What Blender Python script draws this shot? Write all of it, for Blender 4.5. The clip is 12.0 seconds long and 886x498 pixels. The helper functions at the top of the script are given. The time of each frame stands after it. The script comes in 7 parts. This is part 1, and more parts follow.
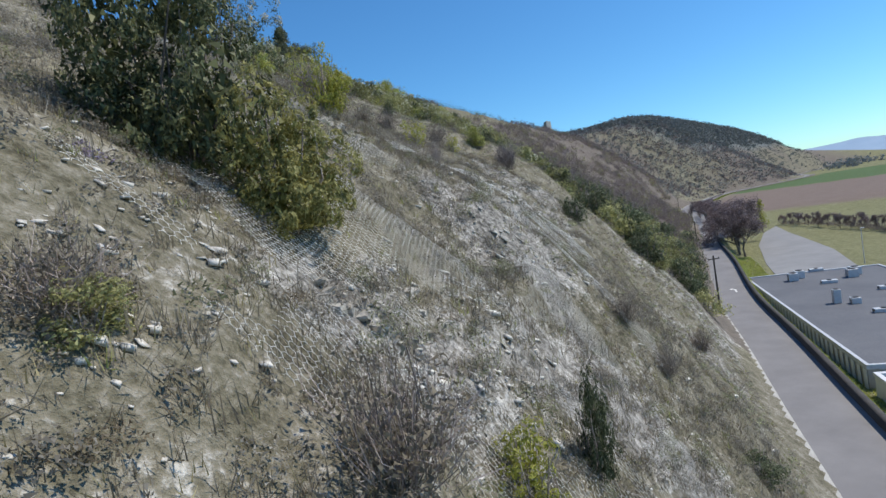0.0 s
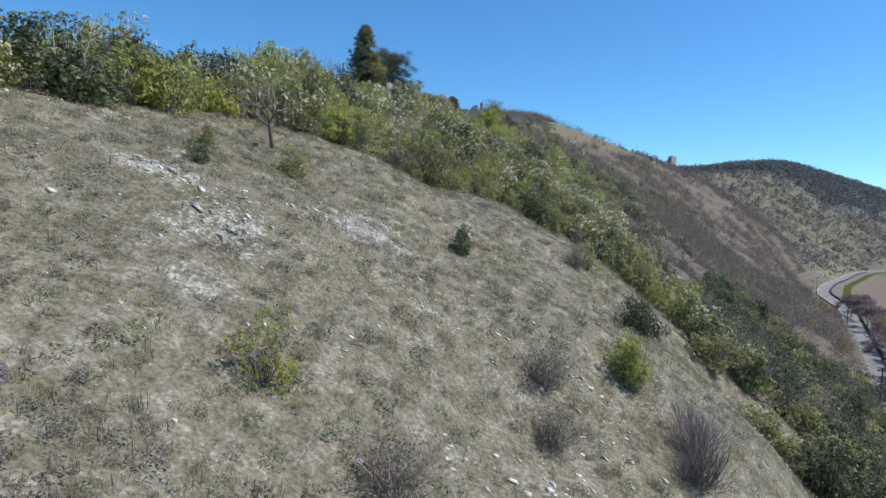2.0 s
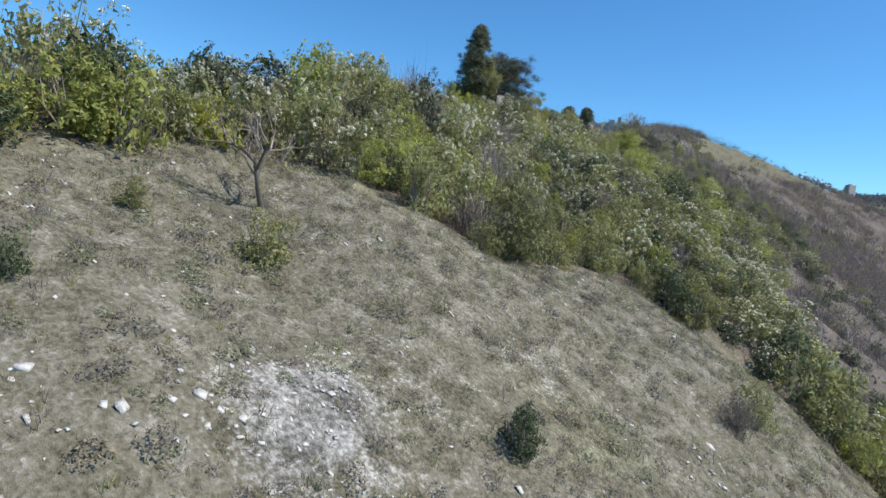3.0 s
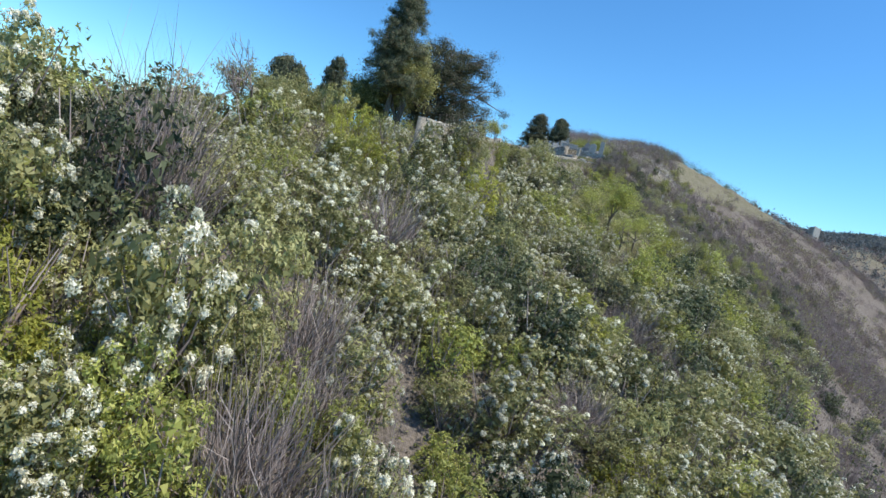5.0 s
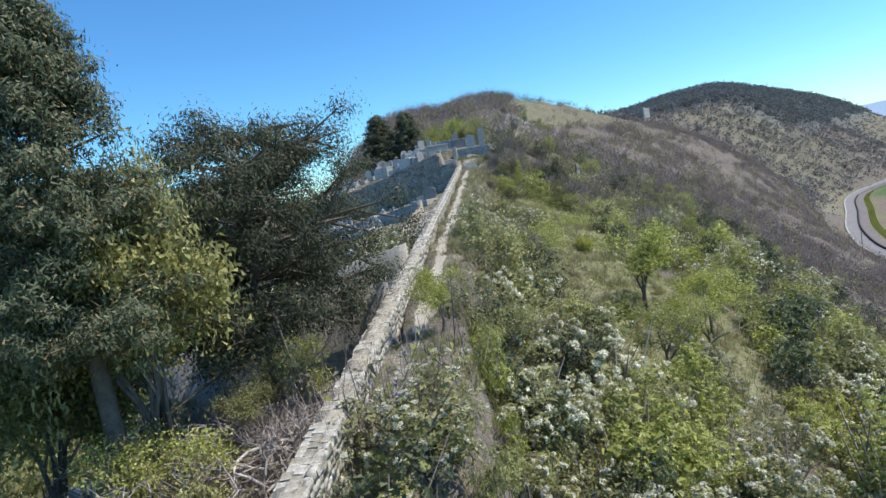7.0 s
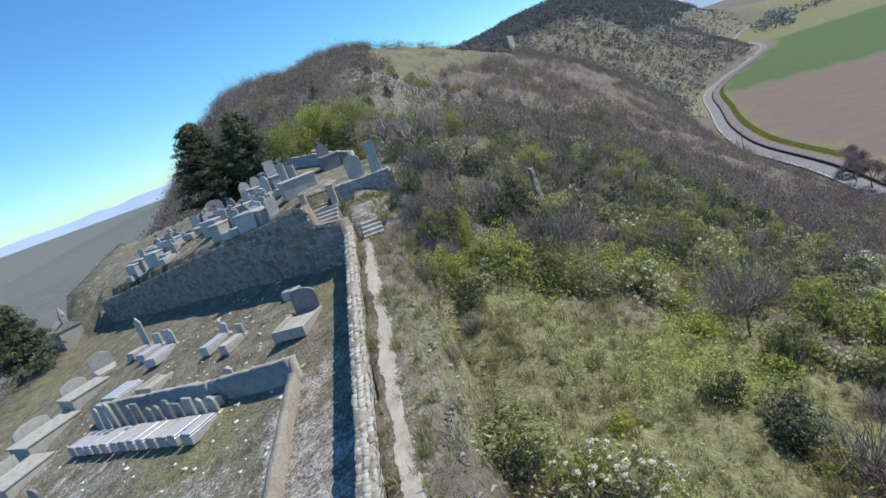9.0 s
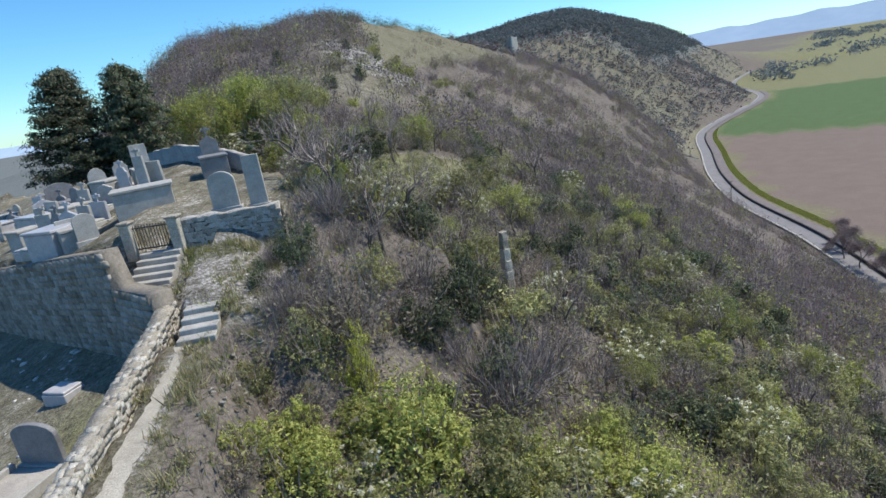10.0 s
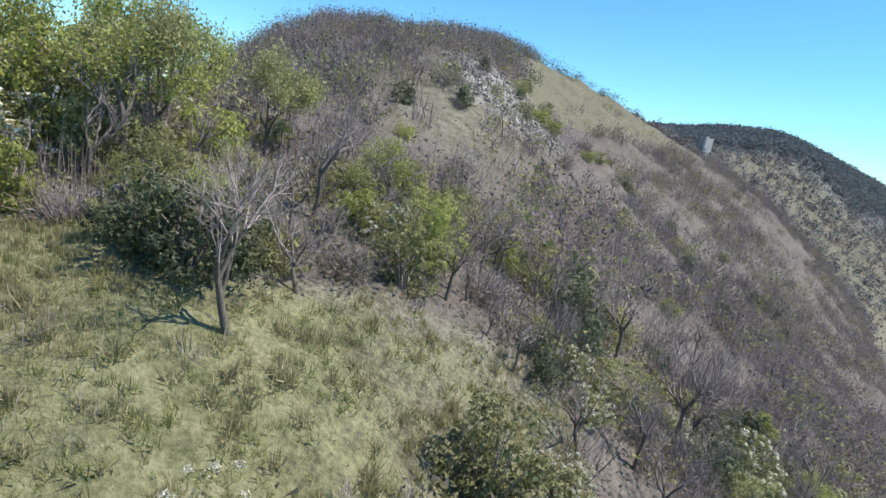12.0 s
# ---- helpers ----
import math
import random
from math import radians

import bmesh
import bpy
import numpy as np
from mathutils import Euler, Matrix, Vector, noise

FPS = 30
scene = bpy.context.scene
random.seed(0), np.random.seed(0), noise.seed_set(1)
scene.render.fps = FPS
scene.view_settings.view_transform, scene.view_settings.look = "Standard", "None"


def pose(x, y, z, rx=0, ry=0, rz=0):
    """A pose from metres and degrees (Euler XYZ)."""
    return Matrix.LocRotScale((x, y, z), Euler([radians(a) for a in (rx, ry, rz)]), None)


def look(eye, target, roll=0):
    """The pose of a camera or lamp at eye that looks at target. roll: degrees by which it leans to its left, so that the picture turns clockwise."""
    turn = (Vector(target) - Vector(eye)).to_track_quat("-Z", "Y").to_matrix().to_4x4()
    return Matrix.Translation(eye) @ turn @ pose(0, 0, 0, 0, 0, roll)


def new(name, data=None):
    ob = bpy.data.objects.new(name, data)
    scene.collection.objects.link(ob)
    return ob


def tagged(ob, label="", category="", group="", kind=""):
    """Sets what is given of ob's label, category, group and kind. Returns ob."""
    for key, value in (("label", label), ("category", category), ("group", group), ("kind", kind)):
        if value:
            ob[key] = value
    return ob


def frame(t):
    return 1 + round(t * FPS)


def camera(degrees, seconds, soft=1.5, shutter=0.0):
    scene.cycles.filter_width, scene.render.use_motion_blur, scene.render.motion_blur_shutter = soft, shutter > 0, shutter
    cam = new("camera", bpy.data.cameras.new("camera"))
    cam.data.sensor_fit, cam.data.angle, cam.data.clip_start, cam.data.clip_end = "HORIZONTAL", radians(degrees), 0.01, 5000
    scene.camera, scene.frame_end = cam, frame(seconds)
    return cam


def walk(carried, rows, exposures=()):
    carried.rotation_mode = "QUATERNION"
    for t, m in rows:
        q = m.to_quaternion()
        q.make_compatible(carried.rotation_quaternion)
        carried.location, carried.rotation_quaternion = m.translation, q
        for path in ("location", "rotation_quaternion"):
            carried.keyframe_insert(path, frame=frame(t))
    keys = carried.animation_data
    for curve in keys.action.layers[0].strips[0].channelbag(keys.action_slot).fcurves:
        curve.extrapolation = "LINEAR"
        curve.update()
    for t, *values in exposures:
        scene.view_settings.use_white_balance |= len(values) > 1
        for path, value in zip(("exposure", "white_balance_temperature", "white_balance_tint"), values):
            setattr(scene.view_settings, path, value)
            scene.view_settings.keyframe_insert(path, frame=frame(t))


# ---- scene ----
cam = camera(76.3, 12.0)
PATH = [
    (0, (-0.73, -14.81, 18.93), (0.89, 35.09, 16.14), -9.04),
    (0.5, (-0.57, -7.73, 22.42), (-0.34, 42.21, 20.13), -6.67),
    (1, (-0.23, -0.33, 25.95), (-0.36, 49.61, 23.63), -5.61),
    (1.5, (0.16, 7.66, 29.40), (-2.07, 57.55, 26.91), -1.57),
    (2, (0.45, 15.25, 32.44), (-5.49, 64.81, 29.59), 1.66),
    (2.5, (0.71, 22.40, 34.88), (-11.07, 70.90, 31.87), 3.58),
    (3, (0.34, 30.00, 37.20), (-16.24, 77.04, 33.69), 6.54),
    (3.5, (-0.26, 36.88, 39.73), (-18.74, 83.12, 35.21), 11.73),
    (3.7, (-1.21, 40.29, 40.87), (-18.52, 86.85, 35.16), 14.34),
    (5.3, (-6.13, 62.26, 47.39), (-16.20, 111.02, 42.84), 11.29),
    (5.5, (-7.15, 65.22, 48.20), (-15.72, 114.26, 43.60), 8.18),
    (6, (-9.72, 72.48, 50.26), (-14.66, 122.01, 45.54), 2.59),
    (6.5, (-11.93, 79.05, 52.52), (-14.58, 128.71, 47.33), -1.84),
    (7, (-13.57, 85.23, 54.85), (-14.30, 134.89, 49.03), -9.65),
    (7.2, (-14.00, 87.72, 55.86), (-14.26, 137.34, 49.68), -12.07),
    (8.8, (-12.75, 112.17, 61.71), (-5.58, 160.20, 49.83), -19.83),
    (9, (-11.75, 115.03, 61.96), (-3.89, 162.70, 49.10), -19.55),
    (9.5, (-8.91, 121.92, 62.41), (0.93, 168.66, 47.64), -16.12),
    (10, (-5.63, 128.96, 62.29), (4.55, 175.77, 47.95), -8.97),
    (10.5, (-2.44, 136.46, 62.18), (6.74, 183.67, 48.51), -2.64),
    (11, (0.77, 144.52, 62.14), (8.27, 192.29, 49.41), 3.09),
    (11.5, (3.63, 152.65, 62.00), (7.12, 201.13, 50.29), 7.61),
    (12, (5.85, 160.68, 61.98), (5.63, 209.55, 51.45), 10.23),
]
walk(cam, [(t, look(eye, target, roll)) for t, eye, target, roll in PATH], ((0.0, -0.12), (1.0, 0.0), (2.0, 0.03), (3.5, 0.06), (5.5, 0.27), (6.0, 0.28), (7.2, 0.22), (9.0, 0.05), (10.0, 0.08), (11.0, 0.22), (12.0, 0.35)))

# ---- world and sun ----
SUN_AZ, SUN_EL = 88.0, 57.0      # degrees: to the right of +y, above the horizon
world = bpy.data.worlds.new("world")
scene.world = world
world.use_nodes = True
wn = world.node_tree
wn.nodes.clear()
sky = wn.nodes.new("ShaderNodeTexSky")
sky.sky_type, sky.sun_disc = "NISHITA", False
sky.sun_elevation, sky.sun_rotation = radians(SUN_EL), radians(SUN_AZ)
sky.altitude, sky.air_density, sky.dust_density, sky.ozone_density = 200, 1.0, 0.1, 5.5
bg = wn.nodes.new("ShaderNodeBackground")
bg.inputs[1].default_value = 0.15
wout = wn.nodes.new("ShaderNodeOutputWorld")
tone = wn.nodes.new("ShaderNodeHueSaturation")
tone.inputs["Saturation"].default_value = 1.1
wn.links.new(sky.outputs[0], tone.inputs["Color"])
tint = wn.nodes.new("ShaderNodeMix")
tint.data_type, tint.blend_type = "RGBA", "MULTIPLY"
tint.inputs[0].default_value = 1.0
tint.inputs[7].default_value = (0.68, 1.01, 1.12, 1)
wn.links.new(tone.outputs[0], tint.inputs[6])
wn.links.new(tint.outputs[2], bg.inputs[0])
wn.links.new(bg.outputs[0], wout.inputs[0])
sun_data = bpy.data.lights.new("sun", "SUN")
sun_data.energy, sun_data.angle, sun_data.color = 5.0, radians(0.53), (1.0, 0.93, 0.81)
sun = new("sun", sun_data)
s_az, s_el = radians(SUN_AZ), radians(SUN_EL)
sun.matrix_world = look((math.sin(s_az) * math.cos(s_el) * 300, math.cos(s_az) * math.cos(s_el) * 300, math.sin(s_el) * 300), (0, 0, 0))

# ---- materials ----
def nodes_of(name, rough=0.85, spec=0.25):
    m = bpy.data.materials.new(name)
    m.use_nodes = True
    nt = m.node_tree
    b = nt.nodes["Principled BSDF"]
    b.inputs["Roughness"].default_value = rough
    b.inputs["Specular IOR Level"].default_value = spec
    return m, nt, b


def node(nt, kind, **vals):
    n = nt.nodes.new(kind)
    for k, v in vals.items():
        if k in n.inputs:
            n.inputs[k].default_value = v
        else:
            setattr(n, k, v)
    return n


def ramp(nt, fac, stops):
    r = nt.nodes.new("ShaderNodeValToRGB")
    els = r.color_ramp.elements
    while len(els) < len(stops):
        els.new(0.5)
    for e, (p, c) in zip(els, stops):
        e.position, e.color = p, (*c, 1)
    nt.links.new(fac, r.inputs[0])
    return r.outputs[0]


def mixc(nt, fac, a, b, mode="MIX"):
    m = nt.nodes.new("ShaderNodeMix")
    m.data_type, m.blend_type = "RGBA", mode
    for sock, v in ((m.inputs[0], fac), (m.inputs[6], a), (m.inputs[7], b)):
        if isinstance(v, (int, float)):
            sock.default_value = v
        elif isinstance(v, tuple):
            sock.default_value = (*v, 1)
        else:
            nt.links.new(v, sock)
    return m.outputs[2]


def tex(nt, scale, detail=4.0, rough=0.6, kind="noise", dim="Object"):
    tc = nt.nodes.new("ShaderNodeTexCoord")
    if kind == "noise":
        n = node(nt, "ShaderNodeTexNoise", Scale=scale, Detail=detail, Roughness=rough)
        out = n.outputs[0]
    else:
        n = node(nt, "ShaderNodeTexVoronoi", Scale=scale)
        out = n.outputs[0]
    nt.links.new(tc.outputs[dim], n.inputs["Vector"])
    return out


def bump(nt, b, height, strength=0.4, dist=0.05):
    n = node(nt, "ShaderNodeBump", Strength=strength, Distance=dist)
    nt.links.new(height, n.inputs["Height"])
    nt.links.new(n.outputs[0], b.inputs["Normal"])


def surface(name, lo, hi, scale=3.0, rough=0.85, spec=0.2, bump_s=0.4, fine=20.0, dist=0.03):
    """Two-scale mottled surface between two base colours."""
    m, nt, b = nodes_of(name, rough, spec)
    big, small = tex(nt, scale, 5, 0.65), tex(nt, fine, 4, 0.6)
    f = mixc(nt, 0.45, big, small)
    nt.links.new(ramp(nt, f, [(0.33, lo), (0.67, hi)]), b.inputs["Base Color"])
    bump(nt, b, small, bump_s, dist)
    return m


def masonry(name, lo, hi, scale, fine):
    """Rubble whose stones differ one from another, with pitted faces."""
    m, nt, b = nodes_of(name, 0.93, 0.1)
    big, small = tex(nt, scale, 5, 0.65), tex(nt, fine, 4, 0.7)
    f = mixc(nt, 0.55, big, small)
    c = ramp(nt, f, [(0.36, lo), (0.64, hi)])
    g = nt.nodes.new("ShaderNodeNewGeometry")
    o = nt.nodes.new("ShaderNodeObjectInfo")
    add = node(nt, "ShaderNodeMath", operation="ADD")
    nt.links.new(g.outputs["Random Per Island"], add.inputs[0])
    nt.links.new(o.outputs["Random"], add.inputs[1])
    fr = node(nt, "ShaderNodeMath", operation="FRACT")
    nt.links.new(add.outputs[0], fr.inputs[0])
    c = mixc(nt, 1.0, c, ramp(nt, fr.outputs[0], [(0.0, (0.58, 0.55, 0.50)), (0.5, (0.85, 0.83, 0.79)), (1.0, (1.0, 1.0, 1.0))]), "MULTIPLY")
    nt.links.new(c, b.inputs["Base Color"])
    bump(nt, b, small, 0.9, 0.04)
    return m


def foliage(name, stops, rough=0.55, trans=0.25, spec=0.3):
    """Leaf material: colour varies leaf by leaf and plant by plant."""
    m, nt, b = nodes_of(name, rough, spec)
    g = nt.nodes.new("ShaderNodeNewGeometry")
    o = nt.nodes.new("ShaderNodeObjectInfo")
    c = ramp(nt, g.outputs["Random Per Island"], stops)
    hsv = node(nt, "ShaderNodeHueSaturation", Saturation=1.0)
    mr = node(nt, "ShaderNodeMapRange")
    mr.inputs[3].default_value, mr.inputs[4].default_value = 0.75, 1.3
    nt.links.new(o.outputs["Random"], mr.inputs[0])
    nt.links.new(mr.outputs[0], hsv.inputs["Value"])
    nt.links.new(c, hsv.inputs["Color"])
    nt.links.new(hsv.outputs[0], b.inputs["Base Color"])
    t = nt.nodes.new("ShaderNodeBsdfTranslucent")
    nt.links.new(hsv.outputs[0], t.inputs[0])
    ms = nt.nodes.new("ShaderNodeMixShader")
    ms.inputs[0].default_value = trans
    nt.links.new(b.outputs[0], ms.inputs[1])
    nt.links.new(t.outputs[0], ms.inputs[2])
    nt.links.new(ms.outputs[0], nt.nodes["Material Output"].inputs[0])
    return m


M_DARK = foliage("evergreen_leaf", [(0.0, (0.045, 0.058, 0.03)), (0.6, (0.095, 0.118, 0.058)), (1.0, (0.20, 0.22, 0.12))], trans=0.3)
M_GREEN = foliage("spring_leaf", [(0.0, (0.18, 0.205, 0.055)), (0.55, (0.36, 0.385, 0.10)), (1.0, (0.52, 0.52, 0.17))], trans=0.4)
M_OLIVE = foliage("olive_leaf", [(0.0, (0.155, 0.16, 0.065)), (0.55, (0.31, 0.312, 0.13)), (1.0, (0.46, 0.44, 0.22))], trans=0.4)
M_YELLOW = foliage("yellow_leaf", [(0.0, (0.240, 0.252, 0.036)), (0.6, (0.375, 0.385, 0.080)), (1.0, (0.520, 0.500, 0.125))], trans=0.45)
M_BLOSSOM = foliage("blossom", [(0.0, (0.54, 0.52, 0.38)), (0.6, (0.73, 0.71, 0.57)), (1.0, (0.84, 0.825, 0.71))], trans=0.25)
M_CONIFER = foliage("conifer_needle", [(0.0, (0.035, 0.046, 0.028)), (0.6, (0.095, 0.113, 0.062)), (0.93, (0.185, 0.20, 0.115)), (1.0, (0.32, 0.21, 0.11))], trans=0.3)
M_DRY = foliage("dry_twig_leaf", [(0.0, (0.149, 0.128, 0.101)), (0.6, (0.257, 0.223, 0.169)), (1.0, (0.365, 0.317, 0.230))], trans=0.4)
M_STRAW = foliage("straw", [(0.0, (0.230, 0.209, 0.115)), (0.5, (0.365, 0.324, 0.182)), (1.0, (0.513, 0.459, 0.270))], rough=0.7, trans=0.4)
M_GRASS = foliage("green_grass", [(0.0, (0.155, 0.18, 0.06)), (0.5, (0.275, 0.30, 0.105)), (1.0, (0.42, 0.415, 0.18))], rough=0.6, trans=0.45)
M_TWIG = foliage("bare_twig", [(0.0, (0.150, 0.124, 0.115)), (0.6, (0.26, 0.215, 0.20)), (1.0, (0.41, 0.35, 0.325))], rough=0.8, trans=0.0)
M_HOLM = foliage("holm_oak_leaf", [(0.0, (0.036, 0.044, 0.02)), (0.6, (0.09, 0.102, 0.045)), (1.0, (0.19, 0.195, 0.085))], trans=0.25)
M_OAKLT = foliage("olive_oak_leaf", [(0.0, (0.16, 0.156, 0.055)), (0.6, (0.34, 0.328, 0.117)), (1.0, (0.50, 0.475, 0.205))], trans=0.45)
M_BARK = surface("bark", (0.09, 0.075, 0.06), (0.22, 0.19, 0.16), 6, 0.9, 0.1, 0.8, 40)
M_WOODFAR = foliage("far_brush", [(0.0, (0.115, 0.09, 0.09)), (0.6, (0.215, 0.17, 0.17)), (1.0, (0.36, 0.295, 0.29))], rough=0.9, trans=0.3)
M_ROCK = surface("limestone", (0.42, 0.40, 0.37), (0.74, 0.715, 0.67), 1.2, 0.9, 0.1, 0.8, 9)
M_WALLST = masonry("wall_stone", (0.30, 0.285, 0.25), (0.66, 0.63, 0.57), 2.5, 16)
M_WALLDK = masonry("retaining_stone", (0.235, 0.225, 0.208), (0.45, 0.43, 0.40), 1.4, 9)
M_TOMB = surface("tomb_stone", (0.25, 0.245, 0.23), (0.48, 0.47, 0.44), 2.0, 0.8, 0.2, 0.4, 30)
M_TOMBDK = surface("dark_tomb_stone", (0.13, 0.13, 0.135), (0.27, 0.27, 0.275), 2.0, 0.6, 0.35, 0.3, 30)
M_MARBLE = surface("grey_marble", (0.30, 0.30, 0.32), (0.48, 0.48, 0.50), 4.0, 0.35, 0.5, 0.1, 30)
M_GRAVEL = surface("gravel", (0.28, 0.26, 0.235), (0.50, 0.47, 0.43), 1.0, 0.95, 0.1, 1.0, 25)
M_ASPHALT = surface("asphalt", (0.17, 0.165, 0.17), (0.245, 0.24, 0.245), 0.25, 0.9, 0.2, 0.3, 30)
M_CONCRETE = surface("concrete", (0.30, 0.29, 0.27), (0.45, 0.44, 0.41), 0.5, 0.9, 0.2, 0.3, 12)
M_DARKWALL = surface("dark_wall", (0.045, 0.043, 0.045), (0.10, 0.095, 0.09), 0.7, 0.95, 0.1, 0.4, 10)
M_ROOF = surface("roof_felt", (0.10, 0.105, 0.12), (0.155, 0.16, 0.175), 0.15, 0.85, 0.25, 0.15, 6)
M_WHITE = surface("white_paint", (0.55, 0.56, 0.58), (0.75, 0.76, 0.78), 0.6, 0.5, 0.4, 0.1, 10)
M_METAL = surface("pale_metal", (0.42, 0.43, 0.45), (0.62, 0.63, 0.65), 2.0, 0.45, 0.5, 0.1, 10)
M_IRON = surface("dark_iron", (0.03, 0.03, 0.03), (0.08, 0.075, 0.07), 4.0, 0.6, 0.4, 0.2, 30)
M_POLE = surface("weathered_pole", (0.06, 0.05, 0.045), (0.13, 0.115, 0.10), 3.0, 0.9, 0.1, 0.4, 20)
M_LAV = foliage("lavender_flower", [(0.0, (0.20, 0.17, 0.24)), (0.6, (0.32, 0.27, 0.40)), (1.0, (0.42, 0.37, 0.50))], trans=0.3)
M_HEATH = foliage("grey_heath", [(0.0, (0.15, 0.138, 0.118)), (0.5, (0.25, 0.232, 0.20)), (1.0, (0.36, 0.335, 0.29))], rough=0.8, trans=0.45)
M_THYME = foliage("withered_thyme", [(0.0, (0.10, 0.082, 0.06)), (0.5, (0.235, 0.195, 0.14)), (1.0, (0.35, 0.30, 0.22))], rough=0.8, trans=0.45)
M_SAGE = foliage("grey_sage", [(0.0, (0.105, 0.115, 0.07)), (0.5, (0.22, 0.235, 0.135)), (1.0, (0.34, 0.35, 0.22))], rough=0.8, trans=0.45)
M_WIRE = surface("galvanised_wire", (0.62, 0.62, 0.60), (0.80, 0.80, 0.78), 3.0, 0.5, 0.5, 0.0, 30)
# leaves of distant woods: blue-grey haze of distance mixed into their colour
M_HAZEWOOD = foliage("hazed_wood_leaf", [(0.0, (0.12, 0.138, 0.145)), (0.6, (0.17, 0.19, 0.192)), (1.0, (0.225, 0.245, 0.235))], rough=0.9, trans=0.35)
# aerial haze of the far range, put into the base colour
M_HAZEBLUE = surface("hazed_mountain", (0.30, 0.40, 0.52), (0.36, 0.46, 0.58), 0.001, 1.0, 0.0, 0.0, 0.01)
M_PAVE = surface("grey_paving", (0.20, 0.20, 0.205), (0.28, 0.28, 0.285), 0.2, 0.9, 0.2, 0.2, 8)
M_PATH = surface("footpath_gravel", (0.24, 0.22, 0.18), (0.50, 0.465, 0.40), 1.3, 0.95, 0.1, 0.8, 22)
M_RUBBLE = masonry("grey_rubble", (0.24, 0.235, 0.225), (0.58, 0.57, 0.55), 2.5, 16)
M_LEDGE = surface("limestone_ledge", (0.17, 0.16, 0.14), (0.55, 0.525, 0.475), 2.2, 0.92, 0.1, 1.0, 11)
M_TRACK = surface("stony_track", (0.13, 0.115, 0.115), (0.23, 0.205, 0.20), 0.4, 0.95, 0.1, 0.6, 8)
M_LINE = surface("road_paint", (0.62, 0.62, 0.60), (0.80, 0.80, 0.78), 2.0, 0.7, 0.2, 0.1, 20)


def ground_material():
    """Dry grassland with green, rock, scree, field and soil areas from the sheet's own attributes."""
    m, nt, b = nodes_of("ground", 0.95, 0.1)
    def att(nm):
        a = node(nt, "ShaderNodeAttribute", attribute_name=nm)
        return a.outputs["Fac"]
    big, mid, small = tex(nt, 0.12, 5, 0.6), tex(nt, 0.9, 6, 0.7), tex(nt, 7.0, 4, 0.65)
    f = mixc(nt, 0.5, mid, small)
    dry = ramp(nt, f, [(0.38, (0.085, 0.078, 0.055)), (0.47, (0.165, 0.152, 0.11)), (0.55, (0.235, 0.217, 0.172)), (0.63, (0.38, 0.36, 0.315))])
    green = ramp(nt, f, [(0.38, (0.10, 0.105, 0.055)), (0.5, (0.19, 0.19, 0.10)), (0.62, (0.29, 0.28, 0.165))])
    rock = ramp(nt, f, [(0.38, (0.075, 0.07, 0.062)), (0.47, (0.20, 0.19, 0.175)), (0.55, (0.37, 0.355, 0.33)), (0.66, (0.66, 0.64, 0.60))])
    wood = ramp(nt, f, [(0.36, (0.09, 0.078, 0.068)), (0.64, (0.235, 0.205, 0.178))])
    soil = ramp(nt, f, [(0.3, (0.165, 0.128, 0.110)), (0.7, (0.215, 0.172, 0.150))])
    crop = ramp(nt, f, [(0.3, (0.075, 0.118, 0.052)), (0.7, (0.11, 0.158, 0.07))])
    # slate ramp: aerial haze over distant wooded ground, painted into its colour
    hazed_wood = ramp(nt, f, [(0.35, (0.115, 0.132, 0.138)), (0.65, (0.19, 0.21, 0.205))])
    def soft(a, w=0.5):
        # breaks the edge of an area with noise
        add = node(nt, "ShaderNodeMath", operation="ADD")
        nt.links.new(a, add.inputs[0])
        nt.links.new(f, add.inputs[1])
        mr = node(nt, "ShaderNodeMapRange")
        mr.inputs[1].default_value, mr.inputs[2].default_value = 0.92, 1.08
        nt.links.new(add.outputs[0], mr.inputs[0])
        return mr.outputs[0]
    c = mixc(nt, soft(att("green")), dry, green)
    c = mixc(nt, soft(att("wood")), c, wood)
    c = mixc(nt, soft(att("rock")), c, rock)
    c = mixc(nt, att("hazed_wood"), c, hazed_wood)
    c = mixc(nt, att("soil"), c, soil)
    c = mixc(nt, att("crop"), c, crop)
    c = mixc(nt, 0.35, c, ramp(nt, big, [(0.35, (0.72, 0.72, 0.72)), (0.65, (1.0, 1.0, 1.0))]), "MULTIPLY")
    nt.links.new(c, b.inputs["Base Color"])
    bump(nt, b, f, 1.0, 0.2)
    return m


# ---- building helpers ----
def mesh_np(name, verts, faces, mat, smooth=False):
    """Mesh from arrays; faces all of one size."""
    verts, faces = np.asarray(verts, np.float32), np.asarray(faces, np.int32)
    me = bpy.data.meshes.new(name)
    k = faces.shape[1]
    me.vertices.add(len(verts))
    me.vertices.foreach_set("co", verts.ravel())
    me.loops.add(faces.size)
    me.loops.foreach_set("vertex_index", faces.ravel())
    me.polygons.add(len(faces))
    me.polygons.foreach_set("loop_start", np.arange(0, faces.size, k, dtype=np.int32))
    me.polygons.foreach_set("loop_total", np.full(len(faces), k, np.int32))
    if smooth:
        me.polygons.foreach_set("use_smooth", np.ones(len(faces), bool))
    me.update(calc_edges=True)
    me.materials.append(mat)
    return me


def part(name, data, material, parent, label=""):
    """Links a bmesh or a mesh as one object under a thing or a part."""
    if isinstance(data, bmesh.types.BMesh):
        me = bpy.data.meshes.new(name)
        data.to_mesh(me)
        data.free()
        me.materials.append(material)
    else:
        me = data
    ob = new(name, me)
    ob.parent = parent
    return tagged(ob, label)


